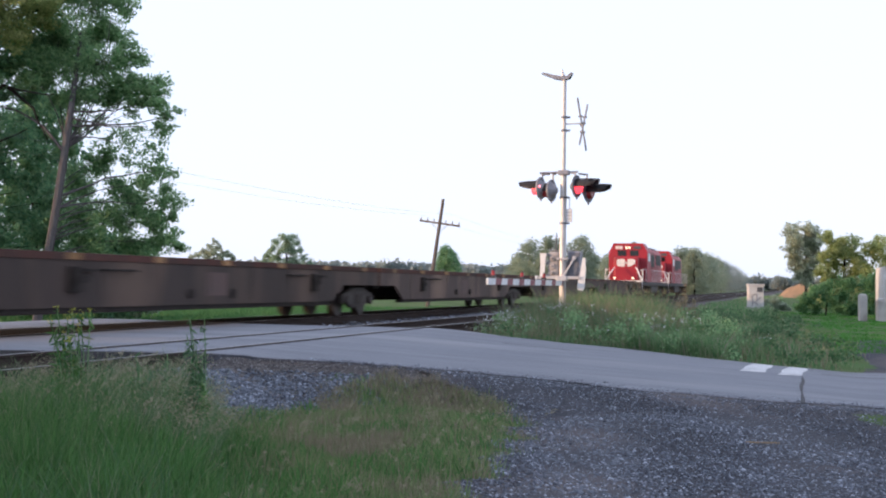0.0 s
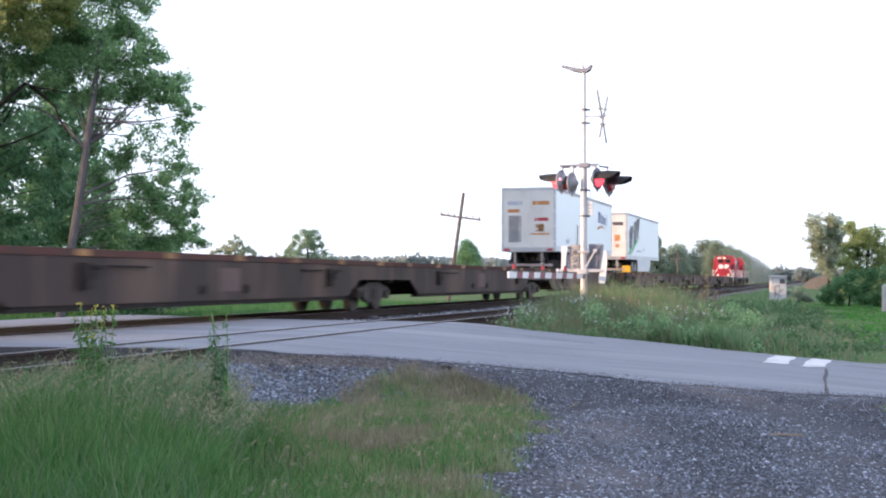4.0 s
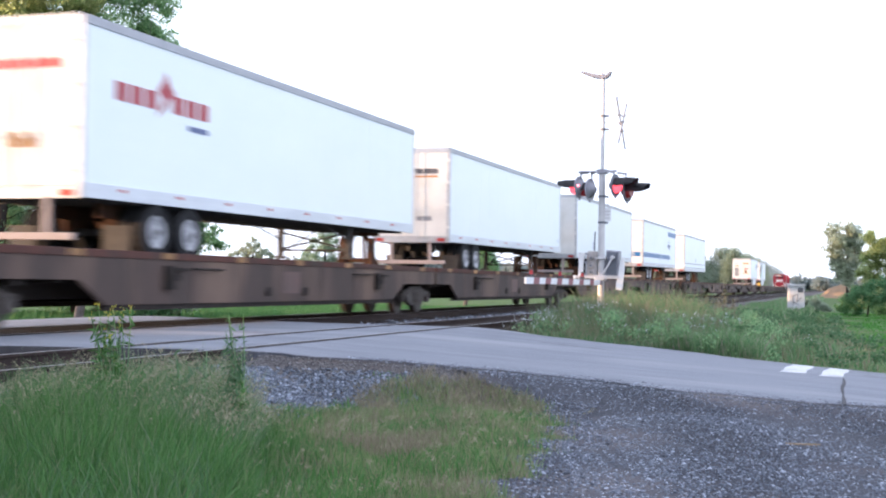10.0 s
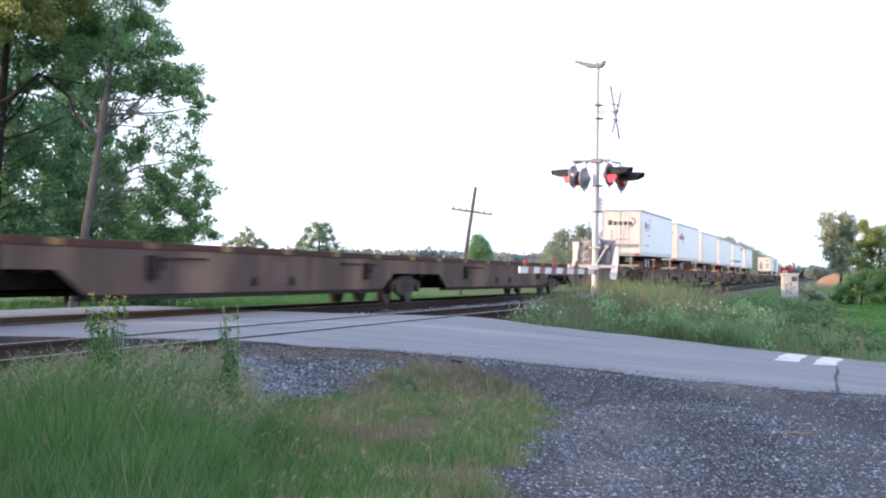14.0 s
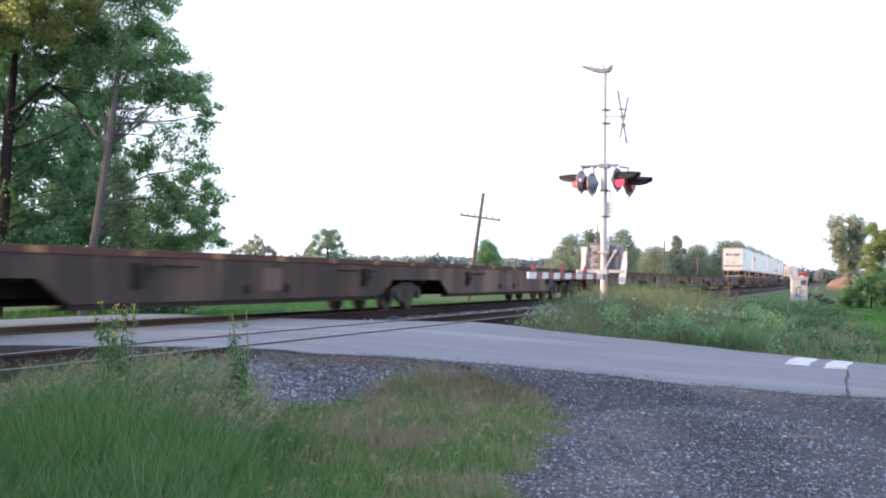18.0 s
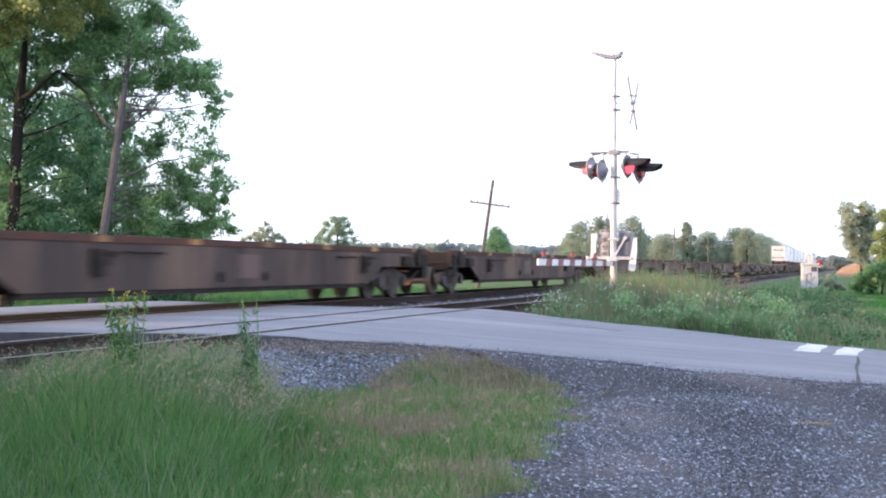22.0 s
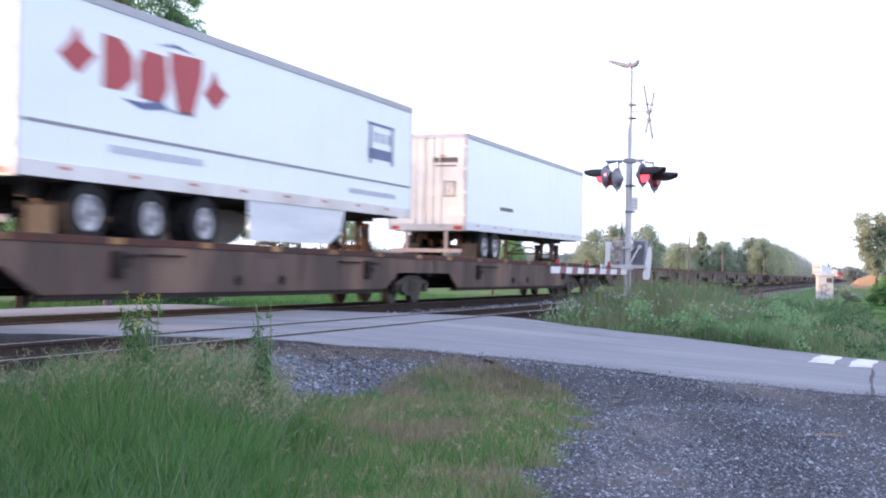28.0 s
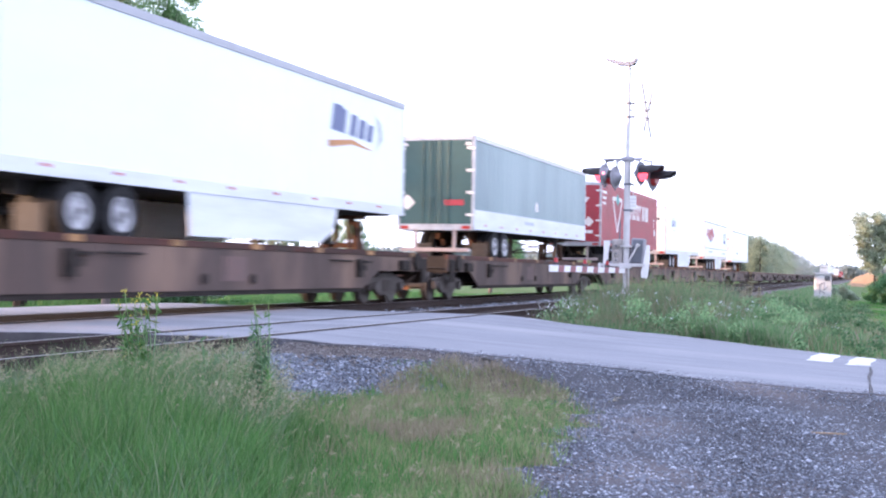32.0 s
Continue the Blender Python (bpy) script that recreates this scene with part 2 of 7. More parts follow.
M["concrete"] = surf("concrete", (0.44, 0.43, 0.43), (0.33, 0.32, 0.32), 2.2, 0.9, bump=0.4, bump_scale=18, stain=(0.27, 0.25, 0.24), stain_scale=1.4)
M["case_white"] = surf("case_white", (0.54, 0.54, 0.56), (0.44, 0.44, 0.45), 2.5, 0.6, stain=(0.4, 0.36, 0.34), stain_scale=1.8)
M["wood_pole"] = surf("pole_wood", (0.16, 0.135, 0.125), (0.10, 0.085, 0.08), 5, 0.9, bump=0.5, stretch=(6, 6, 0.4))
M["bark"] = surf("bark", (0.15, 0.138, 0.146), (0.09, 0.083, 0.088), 6, 0.95, bump=0.9, bump_scale=16, stretch=(3, 3, 0.5))
# Bark darkened so that its colour includes the shade of the crown.
M["bark_shaded"] = surf("bark_shaded", (0.032, 0.027, 0.025), (0.02, 0.017, 0.016), 6, 0.95, bump=0.8, bump_scale=16)
M["leaf"] = blades("leaves_green", (0.13, 0.275, 0.138), (0.345, 0.51, 0.265), trans=0.64)
M["leaf_dark"] = blades("leaves_dark", (0.10, 0.235, 0.135), (0.25, 0.42, 0.23), trans=0.58)
# Greyed and lightened: distance haze is put into the leaf colour.
M["leaf_line"] = blades("leaves_lineside_haze_tint", (0.214, 0.278, 0.221), (0.377, 0.439, 0.338), trans=0.65)
M["pale_grass"] = blades("grass_pale", (0.11, 0.195, 0.105), (0.21, 0.29, 0.17), dry=(0.3, 0.29, 0.22), trans=0.45)
# Far paler than foliage: the veil of haze is mixed into it.
M["leaf_haze"] = blades("leaves_haze_tint", (0.34, 0.395, 0.31), (0.53, 0.575, 0.46), trans=0.75)
# Olive tree leaves with some haze mixed in; also sun on bush tops.
M["leaf_olive"] = blades("leaves_olive", (0.24, 0.315, 0.14), (0.46, 0.51, 0.255), trans=0.75)
# The gold tone holds the warm evening sun on this crown.
M["leaf_sun_gold"] = blades("leaves_sun_gold", (0.24, 0.32, 0.135), (0.50, 0.52, 0.24), trans=0.74)
M["leaf_bush"] = blades("leaves_bush", (0.07, 0.18, 0.085), (0.17, 0.32, 0.15), trans=0.55)
# Leaf green brightened to include haze over the fields.
M["leaf_far"] = blades("leaves_far_haze_tint", (0.23, 0.335, 0.235), (0.39, 0.49, 0.36), trans=0.6)
# Pale blue-grey stands in for the haze before the farthest trees.
M["leaf_haze_blue"] = blades("leaves_distant_haze_tint", (0.23, 0.28, 0.27), (0.33, 0.37, 0.36), trans=0.7)
M["grass_tall"] = blades("grass_tall", (0.036, 0.11, 0.03), (0.12, 0.26, 0.078), dry=(0.22, 0.25, 0.14), trans=0.45)
M["grass_short"] = blades("grass_short", (0.085, 0.165, 0.06), (0.24, 0.34, 0.14), dry=(0.36, 0.33, 0.22), trans=0.45)
M["grass_blue"] = blades("grass_bluish", (0.05, 0.13, 0.055), (0.12, 0.22, 0.11), dry=(0.2, 0.24, 0.15), trans=0.45)
M["seed"] = blades("seed_heads", (0.24, 0.23, 0.15), (0.40, 0.36, 0.26), trans=0.4)
M["tan_grass"] = blades("tan_turf", (0.18, 0.165, 0.105), (0.31, 0.265, 0.20), trans=0.35)
M["grass_meadow"] = blades("grass_meadow", (0.03, 0.105, 0.036), (0.085, 0.215, 0.075), trans=0.4)
M["lush"] = blades("lush_turf", (0.05, 0.16, 0.04), (0.125, 0.27, 0.085), trans=0.45)
M["grass_dry"] = blades("grass_dry", (0.17, 0.17, 0.10), (0.30, 0.25, 0.18))
M["grass_far"] = blades("grass_verge", (0.085, 0.19, 0.085), (0.20, 0.32, 0.15), dry=(0.33, 0.30, 0.24), trans=0.45)
M["lawn"] = blades("lawn", (0.05, 0.19, 0.035), (0.09, 0.27, 0.05))
M["petal_white"] = blades("petals_white", (0.58, 0.62, 0.66), (0.74, 0.78, 0.8), trans=0.2)
M["petal_yellow"] = blades("petals_yellow", (0.36, 0.36, 0.06), (0.48, 0.46, 0.10), trans=0.3)
M["wood_scrap"] = surf("wood_scrap", (0.36, 0.27, 0.18), (0.24, 0.18, 0.12), 9, 0.9, bump=0.3, stretch=(0.4, 3, 3))
M["dead_weed"] = surf("dead_weed", (0.09, 0.055, 0.035), (0.06, 0.04, 0.03), 6, 0.9)
M["cable"] = surf("wire", (0.12, 0.12, 0.13), None, 4, 0.7)
M["bank_soil"] = surf("bare_bank", (0.3, 0.2, 0.13), (0.24, 0.165, 0.11), 1.5, 0.95, bump=0.6, bump_scale=6)

# ---- mesh helpers ----


def part(name, bm, material, parent=None, label=""):
    """Links a bmesh as one mesh object under parent."""
    me = bpy.data.meshes.new(name)
    bm.normal_update()
    bm.to_mesh(me)
    bm.free()
    me.materials.append(M[material])
    ob = new(name, me)
    if parent is not None:
        ob.parent = parent
    if label:
        ob["label"] = label
    return ob


def share(name, me, parent, m):
    """Another object on the mesh me."""
    ob = new(name, me)
    ob.parent = parent
    ob.matrix_basis = m
    return ob


def empty(name, m=Matrix()):
    ob = new(name)
    ob.matrix_basis = m
    return ob


def box(bm, x0, x1, y0, y1, z0, z1, bevel=0.0):
    r = bmesh.ops.create_cube(bm, size=1.0, matrix=Matrix.Translation(((x0 + x1) / 2, (y0 + y1) / 2, (z0 + z1) / 2))
                              @ Matrix.Diagonal((abs(x1 - x0), abs(y1 - y0), abs(z1 - z0), 1)))
    if bevel:
        es = list({e for v in r["verts"] for e in v.link_edges})
        bmesh.ops.bevel(bm, geom=es, offset=bevel, segments=2, affect="EDGES", profile=0.6)
    return bm


def bx(x0, x1, y0, y1, z0, z1, bevel=0.0):
    return box(bmesh.new(), x0, x1, y0, y1, z0, z1, bevel)


def rod(bm, p, q, r, r2=None, n=8):
    p, q = Vector(p), Vector(q)
    m = Matrix.Translation((p + q) / 2) @ (q - p).to_track_quat("Z", "Y").to_matrix().to_4x4()
    bmesh.ops.create_cone(bm, cap_ends=True, segments=n, radius1=r, radius2=r if r2 is None else r2, depth=(q - p).length, matrix=m)
    return bm


def rd(p, q, r, r2=None, n=8):
    return rod(bmesh.new(), p, q, r, r2, n)


def plate(pts, axis, a, b, bm=None):
    """A polygon of points in the plane across axis, extruded from a to b."""
    bm = bm or bmesh.new()

    def at(p, v):
        return {"x": (v, p[0], p[1]), "y": (p[0], v, p[1]), "z": (p[0], p[1], v)}[axis]
    lo, hi = [bm.verts.new(at(p, a)) for p in pts], [bm.verts.new(at(p, b)) for p in pts]
    bm.faces.new(lo), bm.faces.new(hi)
    n = len(pts)
    for i in range(n):
        bm.faces.new((lo[i], lo[(i + 1) % n], hi[(i + 1) % n], hi[i]))
    bmesh.ops.recalc_face_normals(bm, faces=bm.faces)
    return bm


def raw(name, verts, faces, material, parent=None):
    """A mesh object from arrays."""
    me = bpy.data.meshes.new(name)
    verts, faces = np.asarray(verts, float), np.asarray(faces, int)
    me.vertices.add(len(verts))
    me.vertices.foreach_set("co", verts.ravel())
    k = faces.shape[1]
    me.loops.add(faces.size)
    me.loops.foreach_set("vertex_index", faces.ravel())
    me.polygons.add(len(faces))
    me.polygons.foreach_set("loop_start", np.arange(0, faces.size, k))
    me.update(calc_edges=True)
    me.materials.append(M[material])
    ob = new(name, me)
    if parent is not None:
        ob.parent = parent
    return ob


# ---- ground ----
rng = np.random.default_rng(7)
TRACK_NEAR, TRACK_FAR = -8.2, -12.8
NEAR_EDGE = [(-60, 2.0), (-16, 11.8), (-11, 13.1), (-8.9, 13.75), (-7.05, 14.15), (-6.3, 14.3), (-5, 14.85), (-3.2, 15.1), (-1.8, 14.85), (0.16, 15.2), (0.7, 15.5), (4, 15.8), (60, 13.5)]
FAR_EDGE = [(-60, 36.0), (-16, 26.5), (-11, 24.8), (-7.7, 24.7), (-6.6, 24.8), (-5.7, 24.0), (-4.45, 23.5), (-2.8, 23.3), (-1.7, 22.7), (0.23, 22.2), (0.85, 22.1), (4, 22.0), (60, 20.0)]


def edge(pts, x):
    return np.interp(x, [p[0] for p in pts], [p[1] for p in pts])


def ease(v, a, b):
    s = np.clip((v - a) / (b - a), 0, 1)
    return s * s * (3 - 2 * s)


def road_z(x):
    return -0.012 - 0.5 * (0.8 * np.clip((x + 7.2) / 8.2, 0, 1) + 0.2 * ease(x, -7.6, 1.4)) - 0.55 * ease(-x, 15.0, 26.0)


def hills(x, y):
    return 0.06 * np.sin(x * 0.7 + 1.3) * np.sin(y * 0.53) + 0.035 * np.sin(x * 1.9 + y * 1.3)


def ground_z(x, y):
    """Height of the ground sheet."""
    z = -0.58 + hills(x, y) * ease(np.abs(x + 10), 5, 9)
    z = z - 0.25 * ease(-x, 16, 24)
    z = z + 0.30 * ease(y, 23.6, 27.5) * ease(x, -6.6, -5) * ease(-x, -1.5, 2.5) * ease(-y, -60, -36)
    w = 0.25 + 1.0 * ease(x, -6.5, -4.2)
    on = ease(y, edge(NEAR_EDGE, x) - w, edge(NEAR_EDGE, x) + 0.3) * ease(-y, -edge(FAR_EDGE, x) - w - 0.2, -edge(FAR_EDGE, x) - 0.1)
    return z * (1 - on) + (road_z(x) - 0.06) * on


def sheet(name, xs, ys, zf, material):
    X, Y = np.meshgrid(xs, ys, indexing="ij")
    v = np.stack([X, Y, zf(X, Y)], -1).reshape(-1, 3)
    nx, ny = len(xs), len(ys)
    i = (np.arange(nx - 1)[:, None] * ny + np.arange(ny - 1)[None]).ravel()
    f = np.stack([i, i + ny, i + ny + 1, i + 1], -1)
    ob = raw(name, v, f, material)
    ob.data.shade_smooth()
    return ob


gx = np.concatenate([[-4000, -1500, -600, -250, -120, -70, -45], np.arange(-34, 14, 0.5), [16, 20, 28, 45, 80, 160, 400, 1200, 4000]])
gy = np.concatenate([[-4000, -1000, -300, -100, -40, -15, -5], np.arange(0, 50, 0.5), np.arange(50, 110, 3), [120, 150, 200, 300, 500, 900, 1800, 4500]])
tagged(sheet("ground", gx, gy, ground_z, "soil"), "rough green grassy ground with bare soil", "ground", kind="structure")

# gravel lot beside the road
LOT_EDGE = [(4.0, -1.7), (8.0, -2.25), (9.9, -2.45), (11.0, -2.6), (12.6, -2.85), (13.6, -3.25), (14.1, -3.7), (14.5, -4.1), (14.8, -4.5), (15.2, -4.7), (18, -4.7)]


def lot_left(y):
    return np.interp(y, [p[0] for p in LOT_EDGE], [p[1] for p in LOT_EDGE]) + 0.14 * np.sin(y * 5.1) + 0.09 * np.sin(y * 11.7)


def lot_top(x, y):
    """Surface of the lot: level, ramped up to meet the road."""
    base = np.maximum(ground_z(x, y) + 0.035, -0.56)
    e = edge(NEAR_EDGE, x)
    ramp = -0.56 + (road_z(x) - 0.008 + 0.56) * ease(y, e - 1.8, e - 0.14)
    top = np.maximum(base, np.minimum(ramp, road_z(x) - 0.012))
    return np.where(x < -2.5, np.maximum(top, np.minimum(shoulder(x, y) + 0.02, road_z(x) - 0.012)), top)


def shoulder(x, y):
    """Dirt and ballast slope from the near track down to the verge, ramped up to the road."""
    e = edge(NEAR_EDGE, x)
    side = np.interp(x, [-6.6, -5.2], [-0.185, -0.60])
    ramp = -0.62 + (road_z(x) - 0.03 + 0.62) * ease(y, e - 2.3 - 0.3 * np.sin(x * 2.1), e + 0.1)
    ramp = -0.62 + (ramp + 0.62) * ease(x, -7.45, -6.9)
    lump = 0.012 * np.sin(x * 9.0 + 2 * np.sin(y * 5.0)) * np.sin(y * 8.0)
    return np.maximum(np.maximum(side, ramp), ground_z(x, y) - 0.02) + lump


def lot():
    ys, us = np.arange(3.0, 18.0, 0.2), np.linspace(0, 1, 70)
    Y, U = np.meshgrid(ys, us, indexing="ij")
    X = lot_left(Y) * (1 - U) + 9.0 * U
    Y = np.minimum(Y, edge(NEAR_EDGE, X) + 0.25)
    Z = np.minimum(lot_top(X, Y), road_z(X) - 0.008) - 0.005 * np.cos(U * 40)
    v = np.stack([X, Y, Z], -1).reshape(-1, 3)
    ny = len(us)
    i = (np.arange(len(ys) - 1)[:, None] * ny + np.arange(ny - 1)[None]).ravel()
    ob = raw("gravel_lot", v, np.stack([i, i + ny, i + ny + 1, i + 1], -1), "gravel")
    ob.data.shade_smooth()
    return ob


tagged(lot(), "dark grey crushed gravel lot beside the road", "gravel", kind="structure")


def shoulder_sheet():
    xs, us = np.arange(-7.35, -2.6, 0.1), np.linspace(0, 1, 50)
    X, U = np.meshgrid(xs, us, indexing="ij")
    Y = 8.0 + U * (edge(NEAR_EDGE, X) + 0.2 - 8.0)
    Z = np.minimum(shoulder(X, Y), road_z(X) - 0.03)
    i = (np.arange(len(xs) - 1)[:, None] * 50 + np.arange(49)[None]).ravel()
    ob = raw("ballast_shoulder", np.stack([X, Y, Z], -1).reshape(-1, 3), np.stack([i, i + 50, i + 51, i + 1], -1), "ballast")
    ob.data.shade_smooth()
    return ob


tagged(shoulder_sheet(), "brown dirt and ballast shoulder sloping from the track", "ballast", kind="structure")

# road across the railway
def road():
    xs = np.concatenate([np.arange(-60, -18, 3.0), np.arange(-18, 5, 0.25), np.arange(5, 61, 5.0)])
    us = np.concatenate([[0.0], np.linspace(0.008, 0.992, 24), [1.0]])
    X, U = np.meshgrid(xs, us, indexing="ij")
    a, b = edge(NEAR_EDGE, X) + 0.07 * np.sin(X * 4.3) + 0.05 * np.sin(X * 9.1), edge(FAR_EDGE, X) + 0.06 * np.sin(X * 5.0)
    Y = a * (1 - U) + b * U
    Z = road_z(X) + 0.03 * (1 - (2 * U - 1) ** 2) * ease(X, -5.5, -1)
    Z[:, 0] -= 0.3
    Z[:, -1] -= 0.3
    v = np.stack([X, Y, Z], -1).reshape(-1, 3)
    ny = len(us)
    i = (np.arange(len(xs) - 1)[:, None] * ny + np.arange(ny - 1)[None]).ravel()
    ob = raw("road", v, np.stack([i, i + ny, i + ny + 1, i + 1], -1), "asphalt")
    # Dark left end face: shade below the road edge, painted on.
    ob.data.materials.append(M["rubber"])
    ob.data.materials.append(M["gravel"])
    rim = np.isin(np.arange(ny - 1), [0, ny - 2])[None] * np.where(xs[:-1] < -7.3, 1, 2)[:, None]
    skirt = rim.astype(np.int32).ravel()
    ob.data.polygons.foreach_set("material_index", skirt)
    return ob


def road_top(x, y):
    u = (y - edge(NEAR_EDGE, x)) / (edge(FAR_EDGE, x) - edge(NEAR_EDGE, x))
    return road_z(x) + 0.03 * (1 - (2 * u - 1) ** 2) * ease(x, -5.5, -1)


ROAD = tagged(road(), "worn pale grey asphalt road over the crossing", "road", kind="structure")


def strip(name, quad, material, lift, label, category, nx=4, ny=10):
    """A thin painted patch that follows the road; quad: four (x, y) corners."""
    a, b, c, d = [np.array(p, float) for p in quad]
    v = []
    for i in range(nx + 1):
        for j in range(ny + 1):
            s, t = i / nx, j / ny
            p = (a * (1 - s) + b * s) * (1 - t) + (d * (1 - s) + c * s) * t
            w = 0.02 * math.sin(9 * t + 5 * i) if i in (0, nx) else 0
            v.append((p[0] + w, p[1], road_top(p[0], p[1]) + lift))
    f = [(i * (ny + 1) + j, (i + 1) * (ny + 1) + j, (i + 1) * (ny + 1) + j + 1, i * (ny + 1) + j + 1) for i in range(nx) for j in range(ny)]
    return tagged(raw(name, v, f, material), label, category, kind="structure")


strip("stop_line_1", [(-0.75, 19.6), (-0.38, 19.65), (-0.26, 22.0), (-0.62, 22.05)], "paint_white", 0.006, "worn white stop line painted on the road", "road marking")
strip("stop_line_2", [(-0.17, 19.45), (0.17, 19.6), (0.32, 21.95), (-0.02, 22.0)], "paint_white", 0.006, "worn white stop line painted on the road", "road marking")
strip("road_joint", [(0.13, 15.3), (0.17, 15.3), (0.21, 19.5), (0.18, 19.5)], "patch", 0.006, "dark cracked joint across the asphalt", "road joint")
for i, (xa, ya, xb, yb) in enumerate([(0.5, 20.6, 1.7, 20.2), (0.3, 21.4, 1.6, 21.0), (-5.0, 21.5, -3.6, 21.0)]):
    strip("road_crack", [(xa, ya), (xb, yb), (xb, yb + 0.06), (xa, ya + 0.05)], "patch", 0.006, "thin tar-filled crack in the asphalt", "road crack", 8, 2)

# ---- railway ----
SKEW = 0.0035  # the tracks bear a little to the right as they go
TURN = pose(0, 30, 0) @ pose(0, 0, 0, 0, 0, -math.degrees(SKEW)) @ pose(0, -30, 0)
def bed():
    prof = [(-17.0, -0.80), (-15.2, -0.19), (-10.6, -0.20), (-10.45, -0.24), (-10.3, -0.20), (-6.6, -0.19), (-5.2, -0.60)]
    bm = bmesh.new()
    ys = [-80] + list(np.arange(-8, 60, 1.0)) + [70, 90, 130, 200, 320, 600, 1100, 1600]
    rows = []
    for y in ys:
        dip = 0.10 * float(ease(y, 15.0, 15.6) * ease(-y, -28.8, -28.1))
        rows.append([bm.verts.new((x + 0.12 * math.sin(y * 1.7 + k) * (k in (0, 6)), y, z - dip)) for k, (x, z) in enumerate(prof)])
    for a, b in zip(rows, rows[1:]):
        for k in range(len(prof) - 1):
            bm.faces.new((a[k], a[k + 1], b[k + 1], b[k]))
    ob = part("ballast_bed", bm, "ballast")
    ob.matrix_basis = TURN
    return ob


tagged(bed(), "dark grey crushed stone ballast under two tracks", "ballast", kind="structure")


def rail(x, name):
    prof = [(-0.07, -0.165), (0.07, -0.165), (0.07, -0.15), (0.012, -0.13), (0.012, -0.045), (0.036, -0.035), (0.036, -0.004), (0.028, 0.0),
            (-0.028, 0.0), (-0.036, -0.004), (-0.036, -0.035), (-0.012, -0.045), (-0.012, -0.13), (-0.07, -0.15)]
    ob = part(name, plate([(x + p, q) for p, q in prof], "y", -80, 1500), "rail")
    ob.matrix_basis = TURN
    part("running_surface", bx(x - 0.026, x + 0.026, -80, 1500, 0.0, 0.002), "rail_head", ob, "bright worn rail head")
    return tagged(ob, "rusty steel rail with a bright running surface", "rail", "rails of the two tracks", kind="structure")


for k, tx in enumerate((TRACK_NEAR, TRACK_FAR)):
    for s in (-1, 1):
        rail(tx + s * 0.7535, f"rail_{2 * k + (s > 0) + 1}")

# dark rubber panels across the far track
for k in range(3):
    x = TRACK_FAR - 0.67 + k * 0.45
    y0, y1 = float(edge(NEAR_EDGE, x)) + 0.05, float(edge(FAR_EDGE, x)) - 0.05
    tagged(part("crossing_panel", bx(x, x + 0.44, y0, y1, -0.06, -0.006, 0.004), "rubber"), "dark worn rubber crossing panel between rails", "crossing panel", "crossing panels", kind="structure")

# rubber flangeways let into the road beside each rail
for tx in (TRACK_NEAR, TRACK_FAR):
    for s in (-1, 1):
        for o in (-0.075, 0.075):
            x = tx + s * 0.7535 + o
            y0, y1 = float(edge(NEAR_EDGE, x)) + 0.1, float(edge(FAR_EDGE, x)) - 0.1
            tagged(part("flangeway", bx(x - 0.022, x + 0.022, y0, y1, -0.05, -0.005), "rubber"), "dark rubber flangeway strip beside the rail", "flangeway", "flangeways", kind="structure")


def ties():
    """Ties near the crossing as pieces of the track, the far ones joined."""
    me = part("tie", bx(-1.3, 1.3, -0.115, 0.115, -0.33, -0.168, 0.012), "tie")
    for k, tx in enumerate((TRACK_NEAR, TRACK_FAR)):
        base = tagged(empty("track", TURN @ pose(tx, 0, 0)), "row of dark creosoted wooden ties", "track", "tracks", kind="structure")
        ys = [y for y in np.arange(2.0, 64.0, 0.52) if not (float(edge(NEAR_EDGE, tx)) - 0.1 < y < float(edge(FAR_EDGE, tx)) + 0.1)]
        for y in ys:
            o = share("tie", me.data, base, pose(random.uniform(-0.03, 0.03), y, random.uniform(-0.008, 0.004), 0, 0, random.uniform(-0.8, 0.8)))
        bm = bmesh.new()
        for y in np.arange(64.2, 260, 0.52):
            box(bm, -1.3, 1.3, y - 0.11, y + 0.11, -0.3, -0.17)
        o = part("far_ties", bm, "tie", base)
        o["kind"] = "stuff"
    bpy.data.objects.remove(me)


# ---- the train: spine cars in fives, trailers, two locomotives ----
V0, PACK, UNIT = 20.8, 102.5, 20.05
STATION = (0.1, -20.45, -40.2, -60.1, -79.8)  # platforms of a five-pack behind its lead
def travel(t):
    """How far the train has gone at t seconds: it slows a little after 12 s."""
    return V0 * t if t < 10 else V0 * 10 + (V0 * 4 - 0.42 * 2) * (t - 10) / 4 if t < 14 else V0 * 14 - 0.84 + 20.38 * (t - 14)


MOVING = []
SILL_TOP, SILL_BOT, SILL_MID = 1.37, 0.44, 0.86
DECK = 1.16


